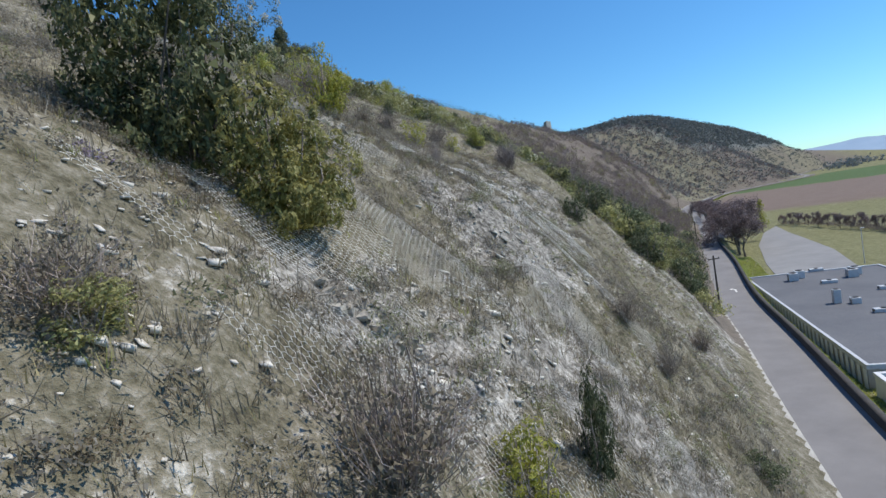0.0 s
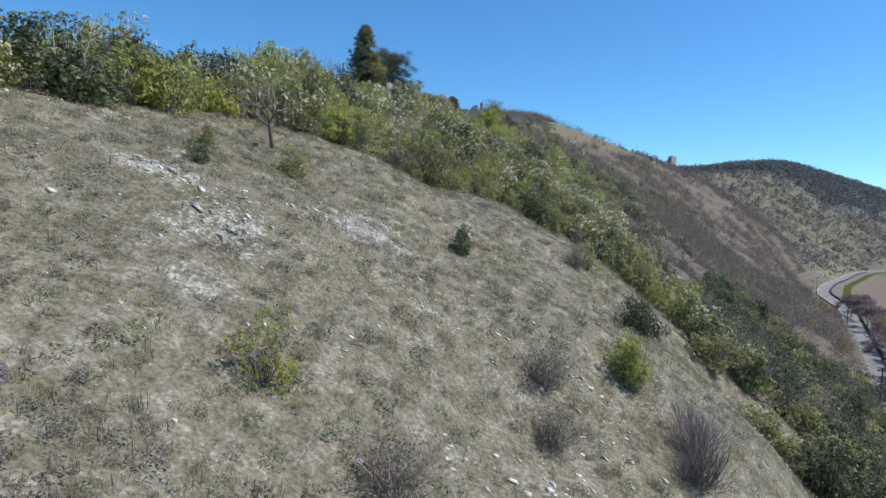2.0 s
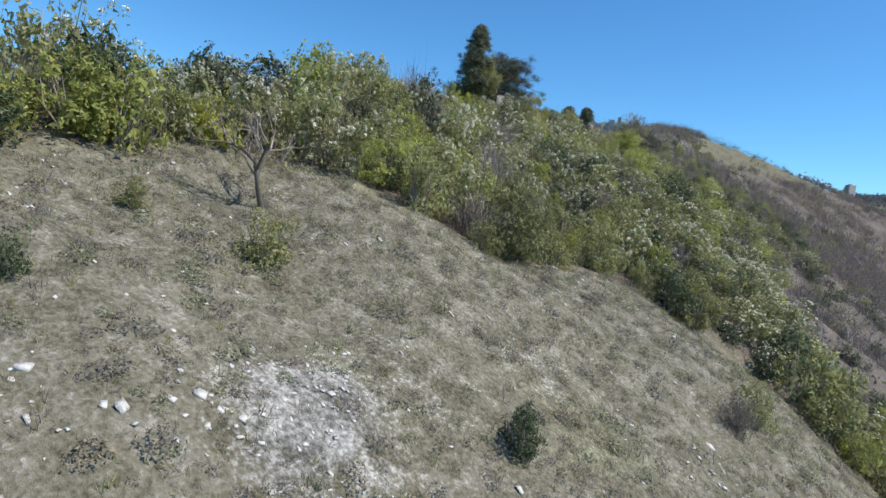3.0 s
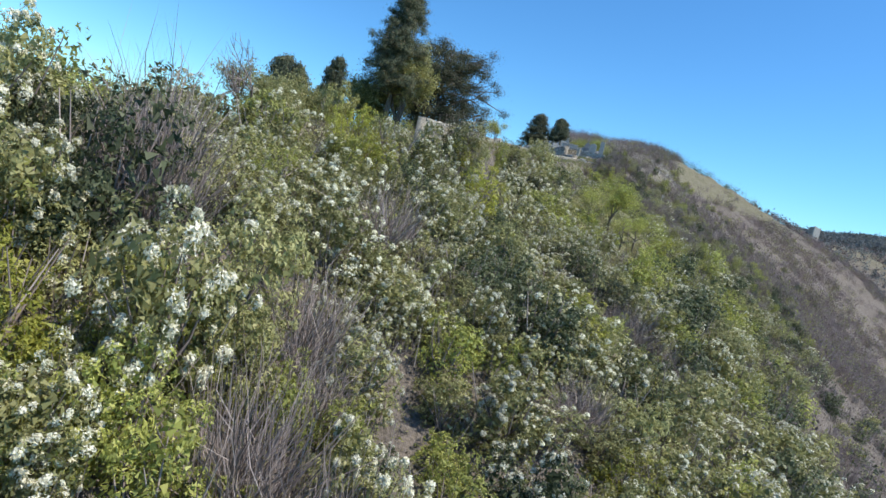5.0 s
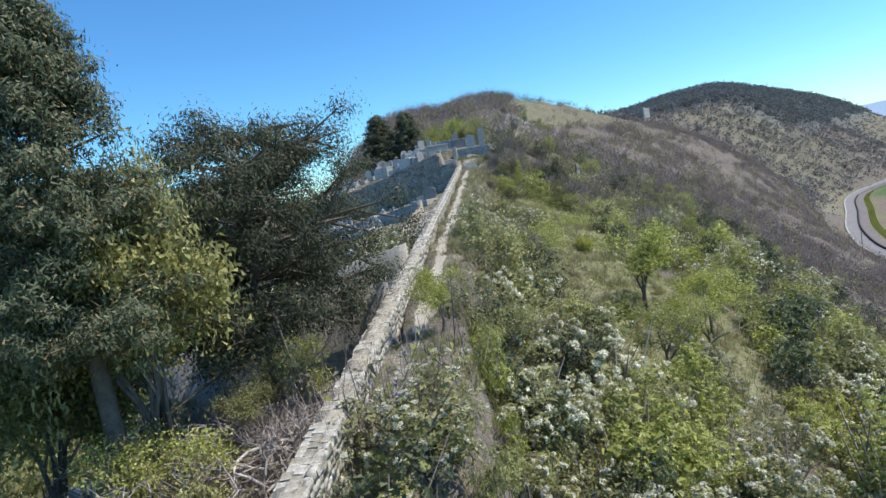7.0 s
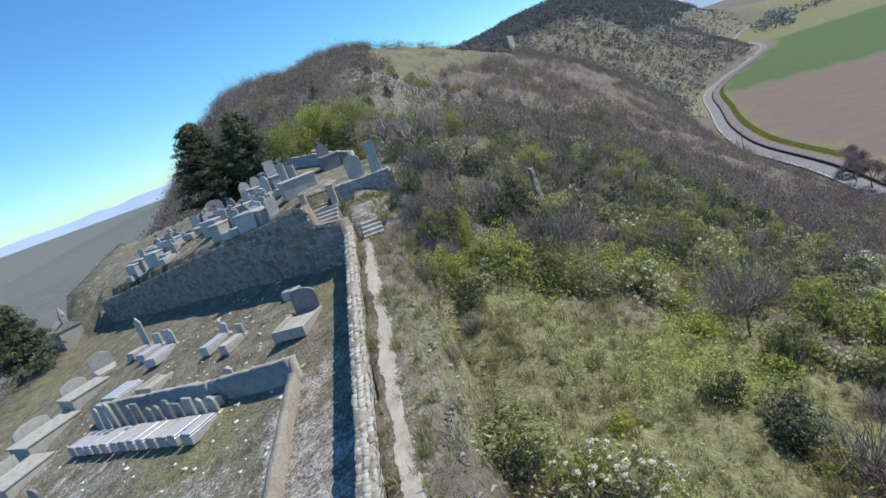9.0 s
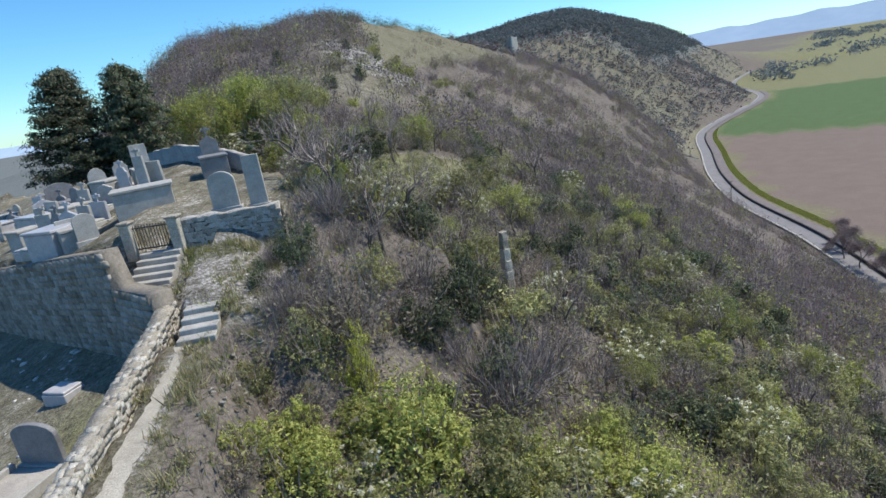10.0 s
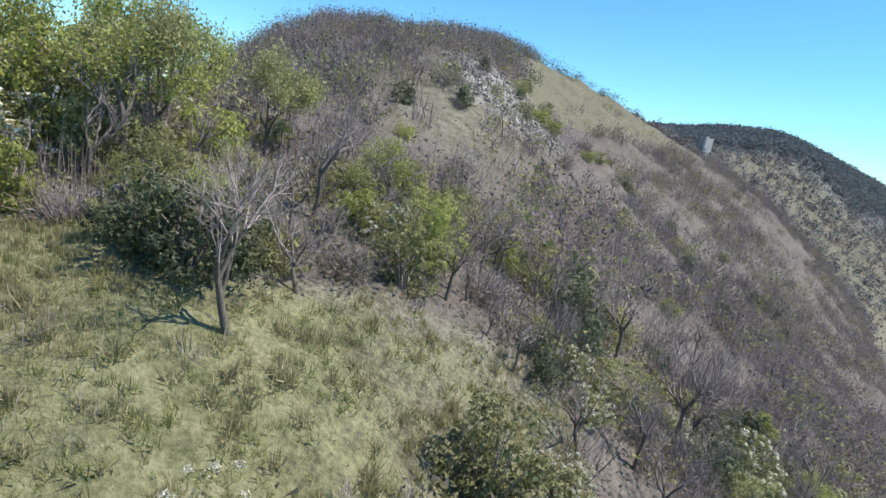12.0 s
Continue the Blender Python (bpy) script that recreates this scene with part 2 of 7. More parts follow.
def thing(name, label, category, group="", m=None, kind=""):
    ob = new(name)
    ob.empty_display_size = 0.2
    tagged(ob, label, category, group, kind)
    if m is not None:
        ob.matrix_basis = m
    return ob


def box(bm, x0, y0, z0, x1, y1, z1, bevel=0.0, taper=0.0):
    r = bmesh.ops.create_cube(bm, size=1.0)
    for v in r["verts"]:
        k = 1 - taper * (v.co.z + 0.5)
        v.co = Vector(((x0 + x1) / 2 + v.co.x * (x1 - x0) * k, (y0 + y1) / 2 + v.co.y * (y1 - y0) * k, (z0 + z1) / 2 + v.co.z * (z1 - z0)))
    if bevel:
        es = list({e for v in r["verts"] for e in v.link_edges})
        bmesh.ops.bevel(bm, geom=es, offset=bevel, segments=1, affect="EDGES")
    return bm


def tubes(starts, ends, r0, r1, sides=3):
    """Many tapered open tubes as arrays of vertices and quads."""
    s, e = np.asarray(starts, float), np.asarray(ends, float)
    d = e - s
    d /= np.linalg.norm(d, axis=1)[:, None] + 1e-9
    ref = np.where(np.abs(d[:, 2:]) > 0.9, np.array([[1.0, 0, 0]]), np.array([[0, 0, 1.0]]))
    u = np.cross(d, ref)
    u /= np.linalg.norm(u, axis=1)[:, None] + 1e-9
    w = np.cross(d, u)
    a = np.arange(sides) / sides * 2 * np.pi
    ring = u[:, None] * np.cos(a)[None, :, None] + w[:, None] * np.sin(a)[None, :, None]
    r0, r1 = np.broadcast_to(r0, len(s)), np.broadcast_to(r1, len(s))
    v = np.concatenate([s[:, None] + ring * r0[:, None, None], e[:, None] + ring * r1[:, None, None]], 1).reshape(-1, 3)
    base = (np.arange(len(s)) * 2 * sides)[:, None]
    k = np.arange(sides)
    q = np.stack([k, (k + 1) % sides, sides + (k + 1) % sides, sides + k], 1)
    return v, (base[:, :, None] + q[None]).reshape(-1, 4)


def cards(rng, pos, nrm, size, jitter=0.6, aspect=1.5, wide=0.42):
    """Small leaves at pos, facing about nrm."""
    n = len(pos)
    nn = nrm + rng.normal(0, jitter, (n, 3))
    nn /= np.linalg.norm(nn, axis=1)[:, None] + 1e-9
    t = rng.normal(0, 1, (n, 3))
    t -= nn * (t * nn).sum(1)[:, None]
    t /= np.linalg.norm(t, axis=1)[:, None] + 1e-9
    bt = np.cross(nn, t)
    sz = (size * rng.uniform(0.6, 1.35, n))[:, None]
    v = np.stack([pos - t * sz * aspect * 0.4 - bt * sz * wide, pos - t * sz * aspect * 0.4 + bt * sz * wide, pos + t * sz * aspect * 0.6 + nn * sz * 0.15], 1)
    return v.reshape(-1, 3), np.arange(3 * n).reshape(-1, 3)


# ---- the lie of the land ----
ROWS_Y = [-400, -60, 8, 28, 45, 65, 105, 135, 170, 215, 260, 310, 350, 400, 460, 600, 740, 900, 1150]
TOE_X = [-150, -12, 17.2, 25.4, 32.5, 40.5, 59.5, 73, 90, 112, 133, 151, 173, 208, 252, 430, 520, 690, 1010]
B_X = [-170, -23, 8.5, 17.8, 25, 29, 39, 48, 56, 68, 86, 115, 140, 165, 215, 390, 490, 650, 930]
B_Z = [14, 13, 12.6, 6.8, 9.0, 12.2, 15, 17, 20, 24, 28, 30, 33, 29, 15, 14, 20, 24, 8]
C_X = [-185, -29, 2, 10.5, 12, 18, 22, 27, 32, 38, 56, 82, 105, 138, 185, 335, 430, 540, 750]
C_Z = [22, 19, 19.8, 18.2, 22.8, 21.5, 27, 32, 37, 44, 46, 50, 56, 52, 38, 45, 66, 80, 30]
D_X = [-200, -40, -6, 2, 0, 3, 4, 4, 10, 18, 22, 36, 58, 102, 140, 260, 330, 400, 600]
D_Z = [30, 27, 25.2, 24.4, 29.4, 31.6, 40.3, 47.5, 52, 57, 65.5, 75, 75, 68.3, 60, 88, 104, 124, 60]
E_X = [-220, -60, -21, -22, -23, -25, -14.5, -11.5, -4, 1, 3, 10, 36, 70, 90, 180, 220, 260, 400]
E_Z = [36, 35, 32.5, 35.6, 39.6, 44.0, 50.3, 53.8, 57.3, 67, 77.3, 85.5, 86, 72, 66, 85, 96, 110, 90]
F_X = [-320, -130, -75, -75, -75, -75, -75, -75, -75, -75, -75, -75, -65, -55, -50, -50, -50, -60, -60]
F_Z = [20, 20, 22, 23, 24, 25, 30, 31, 32, 34, 38, 42, 46, 50, 52, 62, 66, 70, 60]


def smooth_rows(vals, y):
    """Monotone smooth curve through the row values."""
    xs, v = np.array(ROWS_Y, float), np.array(vals, float)
    h, d = np.diff(xs), np.diff(v) / np.diff(xs)
    m = np.zeros(len(v))
    same = d[:-1] * d[1:] > 0
    w1, w2 = 2 * h[1:] + h[:-1], h[1:] + 2 * h[:-1]
    m[1:-1][same] = (w1 + w2)[same] / (w1[same] / d[:-1][same] + w2[same] / d[1:][same])
    m[0], m[-1] = d[0], d[-1]
    y = np.clip(y, xs[0], xs[-1])
    i = np.clip(np.searchsorted(xs, y) - 1, 0, len(h) - 1)
    t = (y - xs[i]) / h[i]
    return v[i] * (1 + 2 * t) * (1 - t) ** 2 + h[i] * m[i] * t * (1 - t) ** 2 + v[i + 1] * t * t * (3 - 2 * t) - h[i] * m[i + 1] * t * t * (1 - t)


def toe(y):
    y = np.asarray(y, float)
    return smooth_rows(TOE_X, y) + np.where(y > 1150, (y - 1150) * 1.1, 0) + np.where(y < -400, (y + 400) * 0.36, 0)


def lattice(ix, iy, seed):
    n = (ix * 374761393 + iy * 668265263 + seed * 144665) & 0x7FFFFFFF
    n = ((n ^ (n >> 13)) * 1274126177) & 0x7FFFFFFF
    return (n & 0xFFFF) / 65535.0


def value_noise(x, y, seed=0):
    x0, y0 = np.floor(x).astype(np.int64), np.floor(y).astype(np.int64)
    fx, fy = x - x0, y - y0
    fx, fy = fx * fx * (3 - 2 * fx), fy * fy * (3 - 2 * fy)
    a, b = lattice(x0, y0, seed), lattice(x0 + 1, y0, seed)
    c, d = lattice(x0, y0 + 1, seed), lattice(x0 + 1, y0 + 1, seed)
    return (a * (1 - fx) + b * fx) * (1 - fy) + (c * (1 - fx) + d * fx) * fy - 0.5


def wall_x(y):
    y = np.asarray(y, float)
    return -11.2 + (y - 148.5) * 0.105 + 0.014 * np.maximum(0, 118 - y)


def wall_top(y):
    u = np.asarray(y, float) - 148.5
    return 56.3 + 0.125 * u + 0.0004 * u * u


def path_z(y):
    """Height of the footpath beside the long wall."""
    return wall_top(y) - np.interp(y, [100, 146], [0.62, 0.45])


UP0, UPD = (-11.2, 149.0), (-0.629, 0.777)      # the retaining wall: its corner and its way


def up_side(x, y):
    """Over 0 on the upper terrace."""
    return (x - UP0[0]) * UPD[1] - (y - UP0[1]) * UPD[0]


def hill(x, y):
    """Smooth height of the land without small relief."""
    x, y = np.asarray(x, float), np.asarray(y, float)
    out = np.zeros(np.broadcast(x, y).shape)
    px = [toe(y)] + [smooth_rows(v, y) for v in (B_X, C_X, D_X, E_X, F_X)]
    pz = [np.zeros_like(out)] + [smooth_rows(v, y) for v in (B_Z, C_Z, D_Z, E_Z, F_Z)]
    width = np.clip((px[0] - px[4]) * 0.05, 0.8, 12)
    for k in (-1.5, -0.75, 0, 0.75, 1.5):
        xx = x + k * width
        z = np.where(xx > px[0], 0.0, 0.0)
        for j in range(5):
            t = np.clip((px[j] - xx) / (px[j] - px[j + 1]), 0, 1)
            z = np.where((xx <= px[j]), pz[j] + (pz[j + 1] - pz[j]) * t, z)
        out += z / 5
    # the broad crest runs on behind the burial ground
    out += 13 * np.exp(-((x + 30) / 20) ** 2 - ((y - 285) / 45) ** 2)
    # shoulder beside the upper terrace
    out += 3.4 * np.exp(-((x + 6.0) / 3.5) ** 2 - ((y - 153) / 6.5) ** 2)
    out += 3.2 * np.exp(-((x + 18) / 8) ** 2 - ((y - 183) / 9) ** 2)
    # gentle foot of the slope beside the road
    foot = np.clip((px[0] - x) / 26, 0, 1)
    out *= 1 - np.clip((y - 230) / 60, 0, 1) * (1 - foot * (2 - foot) * 0.5 - foot * 0.5)
    near = np.clip((px[0] - x) / 5, 0, 1)
    out *= 1 - np.clip((70 - y) / 10, 0, 1) * (1 - near ** 0.7)
    far = np.clip((px[5] - x) / 400, 0, 1)
    out = out * (1 - far * 0.9)
    fade = np.clip((1500 - y) / 350, 0, 1)
    return out * fade


def in_yard(x, y):
    """The walled lower burial ground."""
    return (x < wall_x(y)) & (y > 100) & (up_side(x, y) < 0.35) & (x > -50)


def behind(x, y):
    """Over 0 in front of the wall behind the upper graves."""
    return -((x + 6.0) * 0.8497 + (y - 158.8) * 0.5273)


def in_terrace(x, y):
    return (up_side(x, y) >= 0.35) & (behind(x, y) > 0) & (x > -52) & (x < -6.2) & (y > 154.0 - 0.12 * (x + 11.2))


def in_landing(x, y):
    return (up_side(x, y) >= 0.35) & (x < -6.6) & (y > 147.0) & (y <= 154.0 - 0.12 * (x + 11.2))


def yard_h(x, y):
    return 52.5 + 0.26 * (np.maximum(x, -44) + 16) + 0.09 * (y - 143)


def terr_h(x, y):
    return 57.6 + 0.30 * (np.minimum(np.maximum(x, -44), -13) + 14) + 0.1 * (y - 151)


def land(x, y):
    """Height of the ground sheet."""
    x, y = np.asarray(x, float), np.asarray(y, float)
    z = hill(x, y)
    slope = np.clip((toe(y) - 1.0 - x) / np.where(y > 230, 25, 6), 0, 1) * np.clip((700 - y) / 300, 0, 1)
    z = z + slope * (value_noise(x / 9, y / 9, 1) * 2.2 + value_noise(x / 3.1, y / 3.1, 2) * 0.8 + value_noise(x / 1.1, y / 1.1, 3) * 0.28)
    cliff = np.clip((36 - y) / 10, 0, 1) * np.clip((x + 2 - (y - 8) * 0.2) / 4, 0, 1) * slope
    z = z + cliff * (np.abs(value_noise(x / 1.8, y / 4.0 + z / 2.2, 8)) * 1.8 - 0.4)
    far = np.clip((y - 380) / 200, 0, 1) * np.clip(z / 20, 0, 1)
    z = z + far * value_noise(x / 60, y / 60, 5) * 8
    # valley side past the road: a bank down to the yard of the long building
    right = x - toe(y) - 6.2
    bank = np.clip(right / 2.5, 0, 1) * np.clip((235 - y) / 40, 0, 1)
    z = np.where(right > 0, -3.0 * bank - 0.05, z)
    z = np.where((right <= 0) & (x > toe(y) - 0.4 - 11.0 * np.clip((y - 205) / 40, 0, 1)), -0.06, z)
    # footpath beside the wall, yard and upper terrace
    pd = np.abs(x - (wall_x(y) + 1.15))
    k = np.clip((2.2 - pd) / 0.9, 0, 1) * np.clip((y - 92) / 5, 0, 1) * np.clip((149 - y) / 2.0, 0, 1)
    z = z * (1 - k) + path_z(y) * k
    z = np.where(in_yard(x, y), yard_h(x, y) + value_noise(x / 2, y / 2, 6) * 0.15, z)
    bank = 56.2 - 0.65 * np.maximum(0, 147.3 - y) - 0.65 * np.maximum(0, x + 7.3)
    z = np.where((up_side(x, y) >= 0.35) & (x > wall_x(y) + 2.2) & (y > 141) & (y < 152), np.maximum(z, bank), z)
    side = 58.2 + 0.1 * (y - 151) - 0.62 * (x + 6.2) - 0.7 * np.maximum(0, y - 158.5) - 0.8 * np.maximum(0, 152.5 - y)
    z = np.where((x > -6.4) & (x < 0) & (y > 148) & (y < 166), np.maximum(z, side), z)
    z = np.where(in_landing(x, y), 56.35 + 0.2 * np.clip(y - 149, 0, 4) * (x > -11) + value_noise(x, y, 9) * 0.1 - 0.25 * np.clip(x + 9, 0, 3), z)
    z = np.where(in_terrace(x, y), terr_h(x, y) + value_noise(x / 2, y / 2, 7) * 0.08, z)
    return z


def land1(x, y):
    return float(land(np.array([x]), np.array([y]))[0])


def axis(parts):
    out = []
    for a, b, step in parts:
        out.append(np.arange(a, b, step))
    return np.unique(np.concatenate(out + [np.array([parts[-1][1]])]))


def thicket(x, y):
    """How densely shrubs stand, 0 to 1."""
    edge = np.interp(x, [-30, -22, -18, -13, -8, -5, -1, 6, 15, 23, 31], [36, 46, 52, 55, 57, 61, 68, 72, 66, 54, 38])
    a = np.clip((y - edge) / 4, 0, 1)
    fringe = np.clip((-20.5 - x - (30 - y) * 0.05) / 3, 0, 1) * (y < 60) * (y > -5)
    return np.maximum(a, fringe)


def clearing(x, y):
    """Grassy openings among the shrubs."""
    c1 = ((x + 3.2) / 8.0) ** 2 + ((y - 133.3) / 8.5) ** 2
    c5 = ((x + 3.8) / 4.8) ** 2 + ((y - 115.0) / 10.5) ** 2
    c6 = ((x + 3.0) / 3.8) ** 2 + ((y - 173.0) / 4.0) ** 2
    c2 = (((x - 3.4) * 0.75 + (y - 172.6) * 0.66) / 9.0) ** 2 + (((y - 172.6) * 0.75 - (x - 3.4) * 0.66) / 3.4) ** 2
    c3 = ((x + 7.1) / 2.2) ** 2 + ((y - 114.8) / 12) ** 2
    c4 = ((x - 0.6) / 2.6) ** 2 + ((y - 168.5) / 2.6) ** 2
    c7 = ((x + 0.6) / 3.0) ** 2 + ((y - 164.6) / 2.4) ** 2
    return np.clip(1.5 - np.minimum(np.minimum(np.minimum(c1, c2), np.minimum(c3, c4)), np.minimum(np.minimum(c5, c6), c7)), 0, 1)


def edge_rock(x, y):
    """The broken limestone edge over the road, 0 to 1."""
    e = np.interp(y, [-12, -5, 0, 4, 9, 22, 27, 40], [-5, -2.5, 2, 3.5, 3.5, 6, 8, 14])
    return np.exp(-((x - e) / 2.6) ** 2) * np.clip((38 - y) / 12, 0, 1) * np.clip((y + 12.5) / 7, 0.1, 1)


ROCK_PATCHES = ((2.4, 5.8, 2.0, 2.8), (0.1, 5.4, 1.3, 1.2), (8.0, 20.0, 1.3, 3.0), (-9.6, 7.1, 1.3, 0.6), (-8.4, 11.2, 1.3, 0.6), (-5.0, 6.4, 0.9, 0.7), (-4.2, 7.4, 0.9, 0.7), (-3.4, 7.6, 0.9, 0.7), (-5.1, 5.9, 0.9, 0.7), (-3.1, 9.4, 0.9, 0.7), (-5.6, 22.4, 2.4, 1.8), (-0.5, 20.6, 1.6, 2.0), (3.7, 24.2, 1.5, 1.5), (-9.8, 34.7, 2.2, 2.6), (-13.7, 35.5, 1.6, 1.0), (-6.8, 42.0, 1.4, 2.0), (-8.5, 31.0, 2.0, 1.2), (-2.8, 38.0, 1.0, 0.8), (-2.3, -4.5, 1.6, 1.2), (4.7, 24.0, 1.8, 3.0))      # x, y and the two half widths


def rock_patch(x, y):
    """Bare stony patches on the grassy slope, 0 to 1."""
    out = 0 * x
    for px, py, rx, ry in ROCK_PATCHES:
        out = np.maximum(out, np.exp(-((x - px) / rx) ** 2 - ((y - py) / ry) ** 2))
    return out


def build_ground():
    xs = axis([(-4800, -600, 350), (-600, -120, 40), (-120, -40, 4), (-40, 78, 0.6), (78, 140, 2.0), (140, 700, 14), (700, 4800, 250)])
    ys = axis([(-3000, -300, 250), (-300, -40, 20), (-40, 182, 0.6), (182, 340, 2.5), (340, 1200, 14), (1200, 4800, 220)])
    gx, gy = np.meshgrid(xs, ys)
    x, y = gx.ravel(), gy.ravel()
    z = land(x, y)
    nx, ny = len(xs), len(ys)
    i = (np.arange(ny - 1)[:, None] * nx + np.arange(nx - 1)[None]).ravel()
    me = mesh_np("ground", np.stack([x, y, z], 1), np.stack([i, i + 1, i + nx + 1, i + nx], 1), ground_material(), True)
    e = 0.7
    steep = np.hypot(hill(x + e, y) - hill(x - e, y), hill(x, y + e) - hill(x, y - e)) / (2 * e)
    n1, n2 = value_noise(x / 7, y / 7, 11) + 0.5, value_noise(x / 2.2, y / 2.2, 12) + 0.5
    right = x - toe(y) - 6.2
    onhill = right < 0
    rock = np.clip((steep - 0.75) * 0.9, 0, 0.22) * (y < 60) + np.clip((n1 - 0.5) * 1.2, 0, 0.3) * (y < 62) + 0.30 * n2 * (y < 66)
    rock = rock * 0.75 + 0.26 * edge_rock(x, y) * (0.1 + 1.6 * n2) + 0.42 * rock_patch(x, y)
    scar = np.exp(-(((x - 9) / 10) ** 2 + ((y - 236) / 22) ** 2)) * 0.75
    rock = np.where(onhill, rock + scar, 0) + np.where(in_terrace(x, y), 0.38, 0)
    path = np.clip((0.62 - np.abs(x - (wall_x(y) + 1.0))) / 0.5, 0, 1) * (y > 95) * (y < 149) * (0.75 + 0.4 * n2)
    path = path + np.clip((0.5 - np.abs(y - 178.9 + 0.25 * (x + 7))) / 0.3, 0, 1) * (x > -14) * (x < -5) + in_landing(x, y) * 0.8
    rock = np.clip(rock, 0, 0.7) + path * 0.7
    grave = in_yard(x, y)
    rock = np.where(grave, 0.02 + 0.34 * n2 + 0.20 * (y < 141.0 - 0.99 * (x + 20.4)) + 0.25 * ((y < 139.5) & (x > -17.5) | (y < 128)), rock)
    green = np.where(onhill, 0.28 + 0.4 * (n1 - 0.5) + 0.35 * clearing(x, y), 0.75)
    green = np.where(onhill & (y > 246) & (x > 14 + (y - 262) * 0.12) & (z > 65.5) & (y < 380), 0.55, green)
    wood = np.where(onhill, np.clip(thicket(x, y) * 0.75 - clearing(x, y) * 0.8 - 0.4 * np.exp(-((x - 4) / 12) ** 2 - ((y - 216) / 22) ** 2), 0, 0.65), 0)
    wood = np.where(onhill & (y > 246) & (x > 14 + (y - 262) * 0.12) & (z > 65.5) & (y < 380), 0.48, wood)
    green = np.where(grave, 0.16 + 0.45 * n1, green)
    away = (x < -85) | (onhill & (y > 390))
    wood = np.where(away, 0.54 + 0.5 * (value_noise(x / 60, y / 60, 14)), wood)
    green = np.where(away, 0.42, green)
    wood = np.where(x < -85, 0.30 + 0.4 * value_noise(x / 90, y / 90, 15), wood)
    wood = np.where(grave | in_terrace(x, y) | (path > 0.1), 0, wood)
    fx = x - toe(y)
    field = np.clip((fx - 15) / 2, 0, 1) * np.clip((y - 225 + (x - 150) * 0.35) / 4, 0, 1) * np.clip((x - 135) / 6, 0, 1)
    split = (x - 266) * 0.95 + (y - 428)
    crop = field * np.clip(split / 6, 0, 1) * np.clip((640 - y - (x - 440) * 0.6) / 8, 0, 1)
    soil = field * np.clip(1 - split / 6, 0, 1)
    # where the haze colour covers the far wooded hill and the western plain
    hazed_wood = np.clip((z - 44 - 12 * value_noise(x / 50, y / 50, 34)) / 6, 0, 1) * np.clip((y - 540) / 30, 0, 1) * onhill
    hazed_wood = np.maximum(hazed_wood, np.clip((-72 - x) / 30, 0, 0.85) * onhill)
    for nm, v in (("rock", rock), ("green", green), ("wood", wood), ("soil", soil), ("crop", crop), ("hazed_wood", hazed_wood)):
        a = me.attributes.new(nm, "FLOAT", "POINT")
        a.data.foreach_set("value", np.ascontiguousarray(v, np.float32))
    return tagged(new("ground", me), "dry limestone hillside and valley fields in early spring", "ground", kind="structure")


build_ground()


def strip(name, y0, y1, step, a, b, z, mat, label, category, kind="structure", thick=0.0, lift=None):
    """A band that follows the road between two offsets from its inner edge."""
    ys = np.arange(y0, y1 + step, step, dtype=float)
    c = toe(ys)
    d = np.gradient(c, ys)
    n = np.stack([1 / np.hypot(1, d), -d / np.hypot(1, d)], 1)
    p0 = np.stack([c, ys], 1) + n * a
    p1 = np.stack([c, ys], 1) + n * b
    zs = z + 0.45 * np.clip((ys - 215) / 50, 0, 1)
    rows = [np.column_stack([p0, zs]), np.column_stack([p1, zs])]
    if thick:
        rows = [np.column_stack([p0, zs - thick]), *rows, np.column_stack([p1, zs - thick])]
    k, n0 = len(rows), len(ys)
    v = np.stack(rows, 1).reshape(-1, 3)
    f = [[i * k + j, (i + 1) * k + j, (i + 1) * k + j + 1, i * k + j + 1] for i in range(n0 - 1) for j in range(k - 1)]
    me = mesh_np(name, v, np.array(f)[:, ::-1], mat)
    return tagged(new(name, me), label, category, kind=kind)


strip("road", -60, 1100, 4, 0.0, 4.9, 0.0, M_ASPHALT, "narrow grey asphalt road along the foot of the hill", "road")
strip("road_edge", -60, 1100, 4, -0.7, 0.0, 0.03, M_CONCRETE, "pale concrete gutter along the road", "kerb", thick=0.2)
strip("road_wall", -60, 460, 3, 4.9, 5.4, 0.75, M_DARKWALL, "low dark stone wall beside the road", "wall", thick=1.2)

strip("track", 150, 640, 4, 5.6, 9.4, -0.02, M_TRACK, "dark purple-grey stony strip beside the road", "track")

